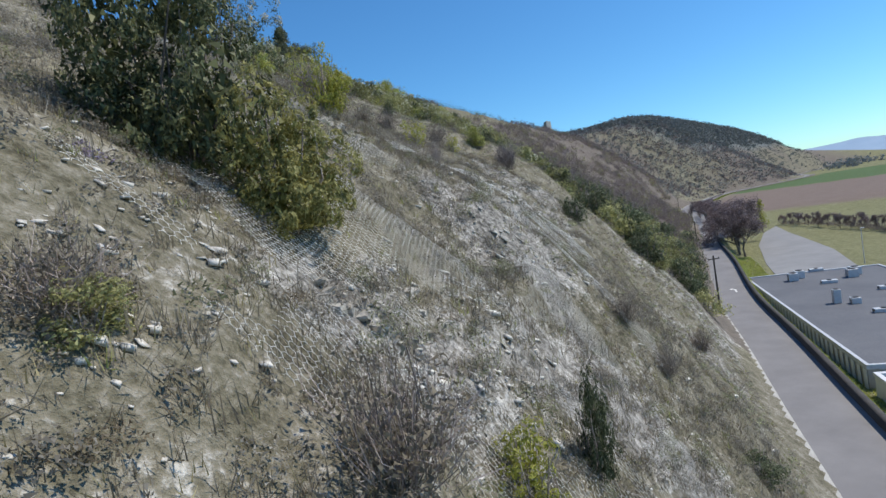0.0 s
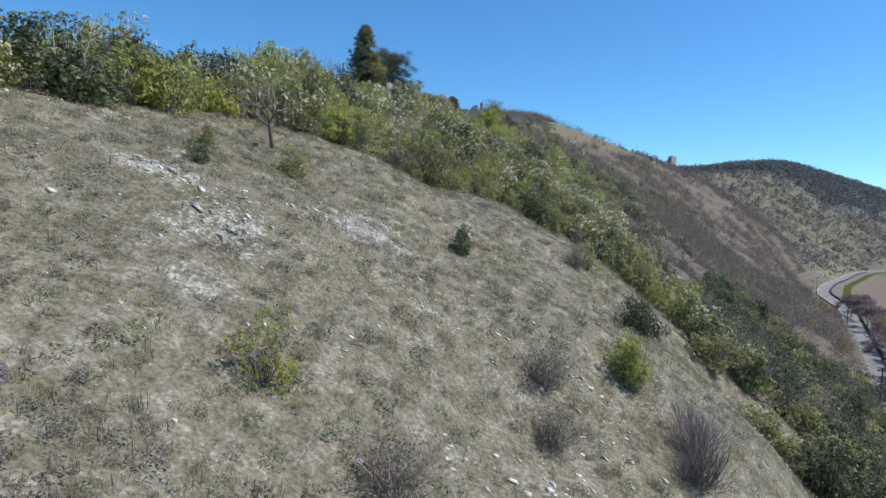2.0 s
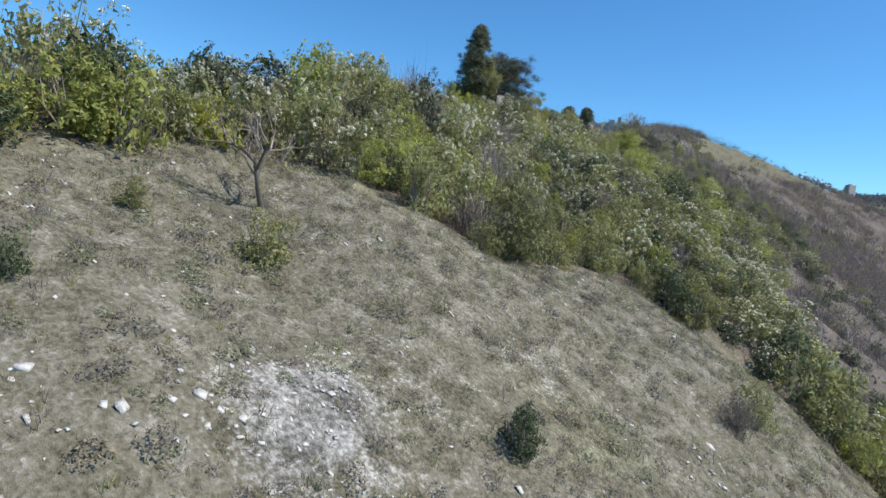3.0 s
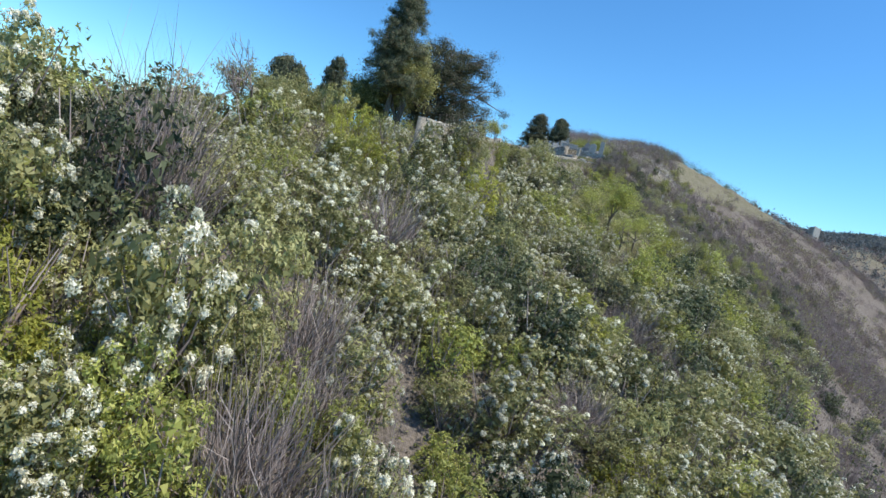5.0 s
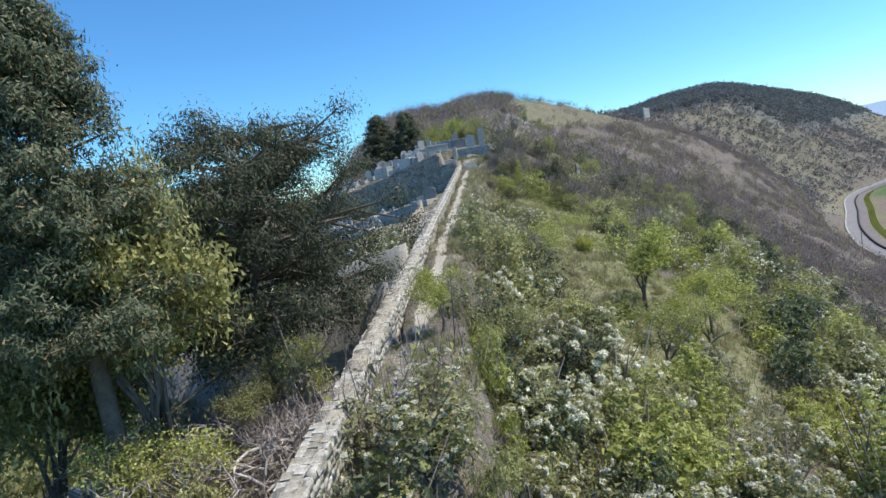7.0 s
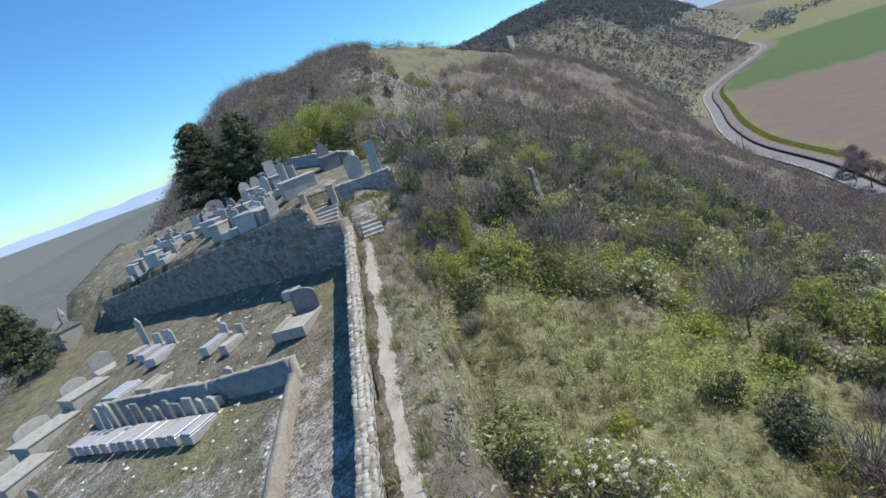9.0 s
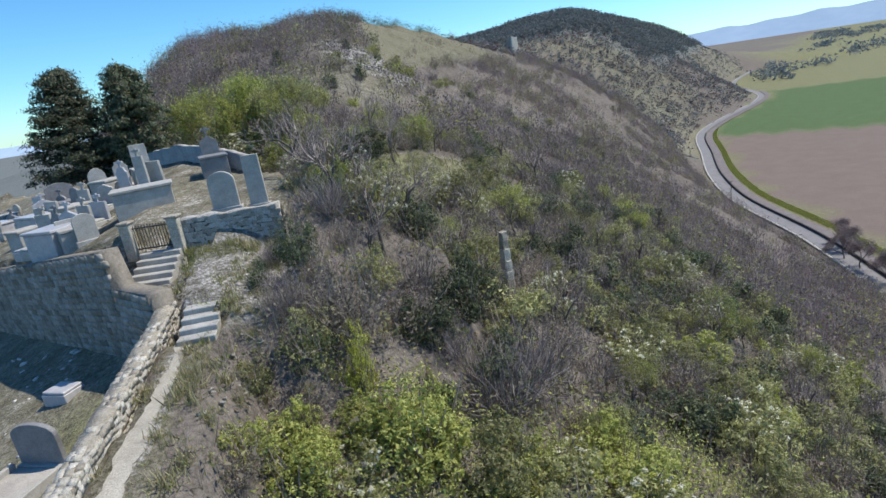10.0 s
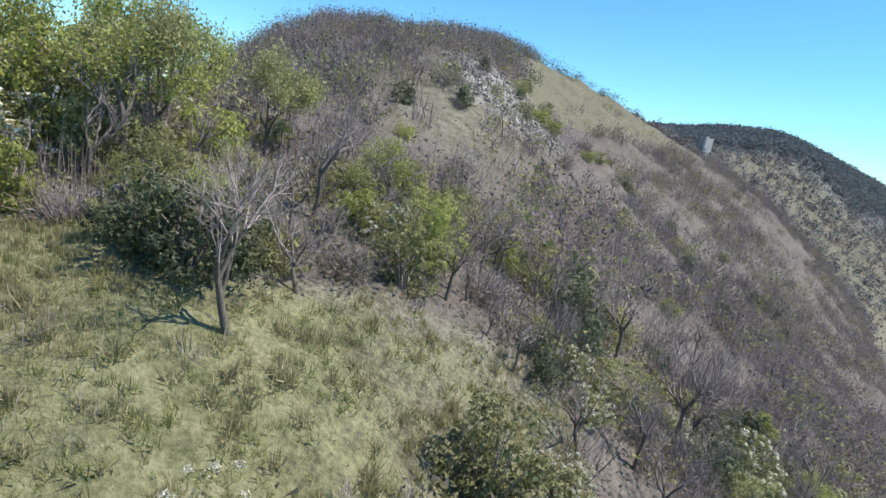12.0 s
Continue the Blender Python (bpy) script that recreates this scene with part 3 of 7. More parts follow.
# ---- walls of the burial ground ----
def wall_run(name, pts, thick, mat, label, category="wall", kind="structure", rough=0.04, cap=0.0):
    """A standing wall along points (x, y, base, top), with a slightly uneven crown."""
    rng = np.random.default_rng(len(pts) * 7 + int(abs(pts[0][0]) * 10))
    p = np.array(pts, float)
    d = np.gradient(p[:, :2], axis=0)
    d /= np.linalg.norm(d, axis=1)[:, None]
    n = np.stack([d[:, 1], -d[:, 0]], 1) * thick / 2
    j = rng.normal(0, rough, len(p))
    rows = [np.column_stack([p[:, :2] - n, p[:, 2]]), np.column_stack([p[:, :2] - n * 0.9, p[:, 3] + j]),
            np.column_stack([p[:, :2] + n * 0.9, p[:, 3] + j * 0.8]), np.column_stack([p[:, :2] + n, p[:, 2]])]
    v = np.stack(rows, 1).reshape(-1, 3)
    k = len(p)
    f = [[i * 4 + a, i * 4 + b, i * 4 + 4 + b, i * 4 + 4 + a] for i in range(k - 1) for a, b in ((0, 1), (1, 2), (2, 3))]
    f += [[0, 3, 2, 1], [k * 4 - 4, k * 4 - 3, k * 4 - 2, k * 4 - 1]]
    return tagged(new(name, mesh_np(name, v, np.array(f), mat)), label, category, kind=kind)


def line_pts(x0, y0, x1, y1, step=0.4):
    n = max(2, int(math.hypot(x1 - x0, y1 - y0) / step))
    t = np.linspace(0, 1, n)
    return x0 + (x1 - x0) * t, y0 + (y1 - y0) * t


ys = np.arange(91.4, 149.2, 0.4)
wall_run("wall_east", [(float(wall_x(y)), y, float(wall_top(y)) - 5.5, float(wall_top(y)) - 0.045) for y in ys], 0.54, M_WALLST, "long pale dry-stone boundary wall of the cemetery")


def up_at(s):
    return UP0[0] + UPD[0] * s, UP0[1] + UPD[1] * s


def up_top(s):
    return 56.8 if s < 3.0 else float(58.07 - 0.135 * (s - 4))


up = []
for s in np.arange(0, 44, 0.45):
    x, y = up_at(s)
    up.append((x, y, float(yard_h(x, y)) - 0.6, up_top(s)))
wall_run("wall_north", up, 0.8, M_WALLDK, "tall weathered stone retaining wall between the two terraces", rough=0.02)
lx, ly = line_pts(-11.2, 154.1, -7.0, 153.6)
wall_run("wall_terrace", [(x, y, 55.6, 58.35 + 0.05 * math.sin(x * 5)) for x, y in zip(lx, ly)], 0.55, M_RUBBLE, "rough rubble wall beside the cemetery gate")
for x0, y0, x1, y1, h in ((-16.1, 105.4, -26.1, 106.7, 3.0), (-15.6, 110.6, -24.0, 112.2, 2.75), (-15.7, 139.5, -20.4, 143.4, 1.1), (-20.4, 143.4, -30.2, 152.9, 1.1), (-15.9, 139.0, -17.9, 126.7, 0.7), (-16.7, 100.0, -33.0, 101.2, 0.12)):
    lx, ly = line_pts(x0, y0, x1, y1)
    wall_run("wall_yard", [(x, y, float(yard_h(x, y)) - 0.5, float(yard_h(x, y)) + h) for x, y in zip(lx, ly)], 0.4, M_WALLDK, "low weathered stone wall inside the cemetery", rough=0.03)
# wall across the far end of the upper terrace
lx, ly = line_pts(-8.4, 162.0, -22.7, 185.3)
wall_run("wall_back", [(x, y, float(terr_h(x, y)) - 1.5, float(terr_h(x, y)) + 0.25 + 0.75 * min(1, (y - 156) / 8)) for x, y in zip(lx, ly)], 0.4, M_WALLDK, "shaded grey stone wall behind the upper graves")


def flight(name, x, y, z, ang, n, width, rise, run, label):
    """Stone steps going up along ang degrees from +y."""
    st = thing(name, label, "steps", m=pose(x, y, z, 0, 0, ang))
    for i in range(n):
        bm = bmesh.new()
        box(bm, -width / 2, i * run, -0.6, width / 2, (i + 1) * run + 0.08, (i + 1) * rise, 0.025)
        part("step", bm, M_TOMB, st)
    return st


flight("stone_steps", -10.0, 146.6, 55.62, -6, 4, 1.2, 0.18, 0.42, "worn pale stone steps at the end of the wall path")
flight("stone_steps", -12.4, 152.0, 56.3, -14, 5, 1.7, 0.2, 0.36, "worn pale stone steps up to the cemetery gate")


def gate():
    g = thing("iron_gate", "rusty dark iron gate between squat stone posts", "gate", m=pose(-12.2, 153.9, 57.3, 0, 0, -14))
    for sx in (-1.0, 1.0):
        bm = bmesh.new()
        box(bm, sx - 0.22, -0.22, -0.3, sx + 0.22, 0.22, 1.25, 0.03)
        box(bm, sx - 0.27, -0.27, 1.25, sx + 0.27, 0.27, 1.36, 0.03)
        part("gate_post", bm, M_WALLST, g)
    for zz in (0.12, 1.0):
        bm = bmesh.new()
        box(bm, -0.78, -0.02, zz, 0.78, 0.02, zz + 0.05)
        part("rail", bm, M_IRON, g)
    for k in range(13):
        bm = bmesh.new()
        box(bm, -0.013, -0.013, 0.1, 0.013, 0.013, 1.15)
        part("bar", bm, M_IRON, g).location = (-0.72 + k * 0.12, 0, 0)
    return g


gate()

# ---- graves ----
YARD_ANG = -34.0      # heading of the rows of graves


def headstone(bm, w, h, t, style):
    """Outline of a headstone, standing on z = 0, extruded in y."""
    if style == "arch":
        out = [(-w / 2, 0), (w / 2, 0), (w / 2, h * 0.72)] + [(w / 2 * math.cos(a), h * 0.72 + h * 0.28 * math.sin(a)) for a in np.linspace(0.3, math.pi - 0.3, 7)] + [(-w / 2, h * 0.72)]
    elif style == "shoulder":
        out = [(-w / 2, 0), (w / 2, 0), (w / 2, h * 0.8), (w * 0.33, h * 0.86), (w * 0.28, h), (-w * 0.28, h), (-w * 0.33, h * 0.86), (-w / 2, h * 0.8)]
    elif style == "gable":
        out = [(-w / 2, 0), (w / 2, 0), (w / 2, h * 0.82), (0, h), (-w / 2, h * 0.82)]
    else:
        out = [(-w / 2, 0), (w / 2, 0), (w * 0.47, h), (-w * 0.47, h)]
    f = [bm.verts.new((x, -t / 2, z)) for x, z in out]
    b = [bm.verts.new((x, t / 2, z)) for x, z in out]
    bm.faces.new(f)
    bm.faces.new(b[::-1])
    for i in range(len(out)):
        j = (i + 1) % len(out)
        bm.faces.new((f[j], f[i], b[i], b[j]))
    bmesh.ops.bevel(bm, geom=[e for e in bm.edges], offset=0.012, segments=1, affect="EDGES")
    return bm


def cross(bm, h):
    box(bm, -0.06, -0.05, 0, 0.06, 0.05, h, 0.012)
    box(bm, -0.26, -0.048, h * 0.58, 0.26, 0.048, h * 0.58 + 0.12, 0.012)


def grave(x, y, z, ang, style="arch", w=0.9, h=1.1, slab="slab", mat=None, slabmat=None, label="", lean=0.0, length=1.9, group="graves", cross_h=0.0):
    """A headstone with its slab or kerb in front of it (local -y)."""
    mat, slabmat = mat or M_TOMB, slabmat or M_TOMB
    g = thing("grave", label or "weathered grey stone grave with an upright headstone", "grave", group, pose(x, y, z, 0, 0, ang))
    if style:
        bm = bmesh.new()
        box(bm, -w / 2 - 0.08, -0.2, -0.25, w / 2 + 0.08, 0.2, 0.14, 0.015)
        part("plinth", bm, slabmat, g)
        o = part("headstone", headstone(bmesh.new(), w, h, 0.16, style), mat, g)
        o.location, o.rotation_euler = (0, 0, 0.13), (radians(lean), 0, 0)
        if cross_h:
            bm = bmesh.new()
            cross(bm, cross_h)
            part("cross", bm, mat, o).location = (0, 0, h - 0.02)
    if slab == "slab":
        bm = bmesh.new()
        box(bm, -w * 0.55, -0.24 - length, -0.3, w * 0.55, -0.24, 0.16, 0.02)
        part("base", bm, slabmat, g)
        bm = bmesh.new()
        box(bm, -w * 0.5, -0.3 - length + 0.1, 0.16, w * 0.5, -0.28, 0.27, 0.025)
        part("slab", bm, slabmat, g)
    elif slab == "kerb":
        for a in ((-w * 0.6, -0.24 - length, -w * 0.6 + 0.14, -0.24), (w * 0.6 - 0.14, -0.24 - length, w * 0.6, -0.24), (-w * 0.6 + 0.14, -0.24 - length, w * 0.6 - 0.14, -0.1 - length)):
            bm = bmesh.new()
            box(bm, a[0], a[1], -0.3, a[2], a[3], 0.28, 0.02)
            part("kerb_stone", bm, slabmat, g)
        bm = bmesh.new()
        box(bm, -w * 0.6 + 0.14, -0.1 - length, -0.2, w * 0.6 - 0.14, -0.24, 0.1)
        part("gravel_bed", bm, M_GRAVEL, g)
    elif slab == "vault":
        bm = bmesh.new()
        box(bm, -w * 0.75, -0.24 - length, -0.4, w * 0.75, -0.24, 0.85, 0.03)
        part("vault", bm, slabmat, g)
        bm = bmesh.new()
        box(bm, -w * 0.8, -0.3 - length, 0.85, w * 0.8, -0.2, 0.99, 0.03)
        part("vault_lid", bm, slabmat, g)
    return g


def yard_z(x, y):
    return float(yard_h(x, y))


def terr_z(x, y):
    return float(terr_h(x, y))


for x, y, a, st, w, h, sl, ml, lab, ln in (
    (-14.9, 146.2, -26, "arch", 1.6, 1.35, "kerb", M_TOMBDK, "dark broad headstone over a kerbed gravel grave bed", 2.5),
    (-16.4, 140.6, 140, "flat", 1.3, 0.75, "kerb", M_TOMBDK, "dark low headstone over an open kerbed grave", 1.9),
    (-15.2, 150.3, -120, "", 0.8, 0, "slab", M_MARBLE, "small pale slab grave in the wall's shade", 1.1),
    (-20.9, 152.2, -32, "gable", 0.6, 0.75, "slab", M_MARBLE, "small dark stele with a pale slab and flowers", 2.0),
    (-19.5, 150.0, -36, "flat", 0.6, 0.65, "slab", M_TOMB, "small pale stone grave with a short stele", 1.6),
    (-26.0, 158.0, -28, "shoulder", 0.9, 1.2, "slab", M_MARBLE, "bluish marble grave with an upright headstone", 2.3),
    (-29.2, 162.6, -40, "gable", 0.8, 2.4, "slab", M_TOMB, "tall pale pointed stele on a slab", 1.5),
    (-27.6, 160.4, -34, "flat", 0.8, 0.9, "slab", M_MARBLE, "bluish marble slab grave", 1.8),
    (-34.0, 165.0, 30, "arch", 1.7, 1.4, "slab", M_TOMB, "broad pale headstone over a worn slab", 2.0),
    (-34.8, 161.0, 48, "arch", 2.0, 1.6, "vault", M_TOMB, "broad pale stone tomb with a rounded head", 2.0),
    (-36.8, 157.6, 55, "arch", 2.6, 1.6, "vault", M_TOMB, "broad pale rounded stone tomb", 2.2),
    (-36.6, 152.6, 60, "flat", 2.2, 1.5, "vault", M_TOMB, "pale block tomb with a small plaque", 2.2),
    (-25.1, 152.4, -36, "", 1.2, 0, "kerb", M_TOMB, "kerbed grave bed in the grass", 1.9),
    (-28.2, 155.4, -36, "", 1.5, 0, "slab", M_MARBLE, "wide bluish slab sunken in the grass", 2.2),
    (-19.7, 144.2, -20, "gable", 0.6, 0.8, "kerb", M_TOMB, "narrow kerbed grave with a small pointed stele", 1.5),
    (-22.4, 147.2, -34, "", 0.9, 0, "slab", M_TOMB, "sunken pale slab in the grass", 1.6),
):
    grave(x, y, yard_z(x, y), a, st, w, h, sl, ml, M_MARBLE if ml is M_MARBLE else M_TOMB, lab, length=ln)
rr = random.Random(4)
for k in range(13):      # the row of close-set headstones before the yard wall
    s = k / 12
    x, y = -29.4 + 9.0 * s, 150.7 - 8.6 * s
    grave(x, y, yard_z(x, y), YARD_ANG - 8 + rr.uniform(-4, 4), rr.choice(["arch", "shoulder", "flat", "gable"]), rr.uniform(0.62, 0.8), rr.uniform(1.1, 1.7) if k < 6 else rr.uniform(0.75, 1.1),
          "slab", rr.choice([M_TOMB, M_TOMBDK, M_TOMBDK]), rr.choice([M_TOMB, M_MARBLE]), "weathered headstone in a close-set row along a low wall", rr.uniform(-6, 4), 1.7, "row of headstones")
for k, (x, y, w) in enumerate(((-20.5, 134.6, 1.1), (-23.3, 137.0, 1.6), (-27.6, 141.6, 1.6), (-31.6, 146.1, 1.0))):
    grave(x, y, yard_z(x, y), YARD_ANG - 6, "arch" if k > 2 else "", w, 1.0, "kerb", M_TOMBDK, M_TOMB, "open kerbed grave bed of pale stone", length=1.9, group="kerbed graves")
# upper terrace
for x, y, a, st, w, h, sl, ml, lab, ch in (
    (-9.2, 154.7, -8, "arch", 1.15, 1.55, "", M_TOMB, "pale rounded headstone facing the wall path", 0),
    (-7.8, 154.3, -8, "flat", 0.75, 2.1, "", M_TOMB, "tall pale square stone pillar monument", 0),
    (-10.6, 163.9, 10, "gable", 0.95, 1.9, "vault", M_TOMBDK, "dark stele topped by a small cross", 0.5),
    (-13.5, 159.5, 12, "", 1.7, 0, "vault", M_TOMB, "broad pale block tomb with a flat lid", 0),
    (-15.4, 168.3, 20, "flat", 1.0, 2.2, "vault", M_TOMB, "tall pale rectangular stele", 0),
    (-18.1, 168.3, 24, "arch", 1.0, 2.0, "slab", M_TOMB, "tall grey rounded headstone", 0),
    (-17.3, 170.5, 24, "shoulder", 0.9, 1.6, "slab", M_TOMB, "grey shouldered headstone on a worn slab", 0),
    (-15.5, 156.6, 30, "arch", 0.9, 1.2, "", M_TOMB, "grey headstone at the terrace edge", 0),
    (-16.9, 158.3, 30, "flat", 0.8, 1.1, "vault", M_TOMB, "low grey tomb at the terrace edge", 0),
    (-18.4, 160.0, 32, "flat", 0.7, 0.9, "", M_MARBLE, "bluish marble headstone at the terrace edge", 0),
    (-21.8, 172.1, 28, "arch", 1.8, 2.0, "vault", M_TOMBDK, "dark broad tomb in the shade of the trees", 0),
    (-22.2, 170.1, 30, "gable", 1.2, 1.6, "slab", M_MARBLE, "pale blue painted tomb under a small cross", 0.4),
):
    grave(x, y, terr_z(x, y), a, st, w, h, sl, ml, ml, lab, 0, 1.6, "graves on the terrace", ch)
for k in range(34):
    s = rr.uniform(11, 38)
    bx, by = up_at(s)
    o = rr.uniform(1.4, 8.0)
    x, y = bx + UPD[1] * o, by - UPD[0] * o
    grave(x, y, terr_z(x, y), YARD_ANG + rr.uniform(-8, 8), rr.choice(["arch", "shoulder", "flat", "gable"]), rr.uniform(0.6, 1.2), rr.uniform(0.7, 1.9), rr.choice(["slab", "slab", "kerb", "vault"]),
          rr.choice([M_TOMB, M_TOMB, M_TOMBDK, M_MARBLE]), rr.choice([M_TOMB, M_MARBLE]), "weathered stone grave on the crowded upper terrace", rr.uniform(-3, 3), 1.6, "graves on the terrace", rr.choice([0, 0, 0.45]))
for k in range(26):      # graves under the trees at the near end of the yard
    x, y = rr.uniform(-34, -19), rr.uniform(102, 128)
    grave(x, y, yard_z(x, y), YARD_ANG + rr.uniform(-10, 10), rr.choice(["arch", "flat", "gable"]), rr.uniform(0.7, 1.3), rr.uniform(0.7, 1.6), rr.choice(["slab", "kerb", "vault"]),
          rr.choice([M_TOMB, M_TOMBDK]), M_TOMB, "weathered stone grave among shrubs and shade", rr.uniform(-5, 5), 1.7, "graves below the trees")


# ---- road furniture and the valley ----
def on_road(y, off):
    c = float(toe(y))
    d = float(toe(y + 1) - toe(y - 1)) / 2
    n = math.hypot(1, d)
    return c + off / n, y - off * d / n, math.degrees(math.atan2(-d, 1))


def road_arrow(y, off):
    x, yy, a = on_road(y, off)
    bm = bmesh.new()
    pts = [(-0.1, 0), (0.1, 0), (0.1, 2.2), (-0.35, 3.0), (-0.35, 3.4), (-0.9, 2.75), (-0.35, 2.2), (-0.35, 2.55), (-0.1, 2.1)]
    bm.faces.new([bm.verts.new((px, py, 0)) for px, py in pts])
    o = part("road_marking", bm, M_LINE, None)
    o.matrix_basis = pose(x, yy, 0.012, 0, 0, a)
    tagged(o, "white painted arrow on the asphalt", "road marking")


road_arrow(73.0, 3.0)


def utility_pole(x, y, h, lean=0.0):
    p = thing("utility_pole", "slender weathered wooden utility pole at the roadside", "pole", "utility poles", pose(x, y, -0.2, 0, lean, 0))
    v, f = tubes([(0, 0, 0)], [(0, 0, h)], 0.15, 0.1, 10)
    part("pole_shaft", mesh_np("pole_shaft", v, f, M_POLE, True), M_POLE, p)
    bm = bmesh.new()
    box(bm, -0.8, -0.05, h - 0.5, 0.8, 0.05, h - 0.38, 0.01)
    part("crossarm", bm, M_POLE, p)
    for sx in (-0.7, 0.0, 0.7):
        v, f = tubes([(sx, 0, h - 0.38)], [(sx, 0, h - 0.2)], 0.04, 0.03, 8)
        part("insulator", mesh_np("insulator", v, f, M_IRON), M_IRON, p)
    return p


for y, off in ((57.0, -0.9), (120, -1.0), (203, -1.0), (310, -1.0)):
    x, yy, _ = on_road(y, off)
    utility_pole(x, yy, 8.6)


def warehouse():
    """Long low building with a panelled side and a dark flat roof."""
    a = (37.9, 35.1)
    w = thing("warehouse", "long low industrial building with grey flat roof and pale panelled side", "building", m=pose(a[0], a[1], -5.8, 0, 0, -math.degrees(math.atan2(13.9, 38.0))))
    L, D, H = 53.7, 20.6, 5.0
    bm = bmesh.new()
    box(bm, 0.05, 0.0, 0, D, L, H - 0.25)
    part("wall", bm, M_CONCRETE, w)
    bm = bmesh.new()
    box(bm, 0.3, 0.3, H - 0.25, D - 0.3, L - 0.3, H - 0.05)
    part("roof", bm, M_ROOF, w)
    for x0, y0, x1, y1 in ((-0.05, -0.05, 0.3, L + 0.05), (D - 0.3, -0.05, D + 0.05, L + 0.05), (0.3, -0.05, D - 0.3, 0.3), (0.3, L - 0.3, D - 0.3, L + 0.05)):
        bm = bmesh.new()
        box(bm, x0, y0, H - 0.35, x1, y1, H + 0.12, 0.02)
        part("roof_edge", bm, M_METAL, w)
    shared = None
    for k in range(35):
        if shared is None:
            bm = bmesh.new()
            box(bm, -0.06, 0.06, 0.3, 0.0, 0.86, H - 0.4, 0.02)
            shared = part("side_panel", bm, M_WHITE, w).data
        else:
            part("side_panel", shared, M_WHITE, w).location = (0, k * 1.5, 0)
    return w


warehouse()


def annex():
    w = thing("annex", "white walled flat-roofed annex of the industrial building", "building", m=pose(37.3, 33.5, -5.6, 0, 0, -20.1))
    bm = bmesh.new()
    box(bm, 0.0, -32.0, 0, 22.0, 0.0, 4.4)
    part("wall", bm, M_WHITE, w)
    bm = bmesh.new()
    box(bm, 0.35, -31.6, 4.4, 21.6, -0.35, 4.5)
    part("roof", bm, M_ROOF, w)
    for x0, y0, x1, y1 in ((-0.1, -32.1, 0.35, 0.1), (0.35, -0.35, 22.1, 0.1)):
        bm = bmesh.new()
        box(bm, x0, y0, 4.4, x1, y1, 4.75, 0.02)
        part("roof_edge", bm, M_WHITE, w)
    return w


annex()
ROOF_Z = -1.04


def roof_unit(x, y, sx, sy, sz, ang=-20.1):
    u = thing("roof_unit", "pale metal ventilation unit on the flat roof", "air conditioner", "roof units", pose(x, y, ROOF_Z, 0, 0, ang))
    for ex in (-sx * 0.4, sx * 0.4):
        bm = bmesh.new()
        box(bm, ex - 0.06, -sy / 2, 0, ex + 0.06, sy / 2, 0.2)
        part("skid", bm, M_IRON, u)
    bm = bmesh.new()
    box(bm, -sx / 2, -sy / 2, 0.2, sx / 2, sy / 2, 0.2 + sz, 0.04)
    part("casing", bm, M_METAL, u)
    bm = bmesh.new()
    bmesh.ops.create_cone(bm, cap_ends=True, segments=16, radius1=min(sx, sy) * 0.36, radius2=min(sx, sy) * 0.36, depth=0.12, matrix=Matrix.Translation((0, 0, 0.25 + sz)))
    part("fan_cowl", bm, M_IRON, u)
    bm = bmesh.new()
    for k in range(5):
        box(bm, -sx / 2 - 0.015, -sy * 0.4, 0.32 + k * sz * 0.16, -sx / 2 + 0.01, sy * 0.4, 0.32 + k * sz * 0.16 + 0.05)
    part("grille", bm, M_IRON, u)
    return u


for x, y, sx, sy, sz in ((59.5, 77.0, 1.4, 1.4, 1.3), (61.5, 78.3, 1.4, 1.4, 1.3), (61.3, 71.0, 2.2, 0.9, 0.5), (66.9, 81.7, 2.1, 0.9, 0.5), (53.1, 58.6, 0.9, 0.9, 1.9), (54.4, 57.0, 1.1, 1.1, 0.8), (53.3, 51.1, 2.2, 0.9, 0.5), (66.5, 72.8, 1.5, 1.5, 1.3), (68.1, 74.2, 1.5, 1.5, 1.3), (62.8, 61.7, 2.1, 0.9, 0.5)):
    roof_unit(x, y, sx, sy, sz)
# paved yard beside the building
bm = bmesh.new()
ring = [bm.verts.new((x, y, -2.96)) for x, y in ((60, 79), (74.8, 108.9), (92.7, 140.7), (112, 169), (124.8, 182.3), (113.6, 158.4), (107, 142.7), (94.7, 114.3), (71.5, 72.4))]
top = bm.faces.new(ring[::-1])
low = bmesh.ops.extrude_face_region(bm, geom=[top])
bmesh.ops.translate(bm, verts=[v for v in low["geom"] if isinstance(v, bmesh.types.BMVert)], vec=(0, 0, -0.3))
bmesh.ops.recalc_face_normals(bm, faces=bm.faces[:])
tagged(part("pavement", bm, M_PAVE, None), "pale grey paved yard beside the industrial building", "pavement", kind="structure")


def lamp_post(x, y, z, h):
    p = thing("lamp_post", "thin grey lamp post in the yard", "lamp post", m=pose(x, y, z))
    v, f = tubes([(0, 0, 0)], [(0, 0, h)], 0.09, 0.05, 8)
    part("shaft", mesh_np("shaft", v, f, M_METAL, True), M_METAL, p)
    bm = bmesh.new()
    box(bm, -0.1, -0.1, h, 0.7, 0.1, h + 0.12, 0.03)
    part("lamp_head", bm, M_METAL, p)


lamp_post(84.0, 92.0, -3.0, 7.0)


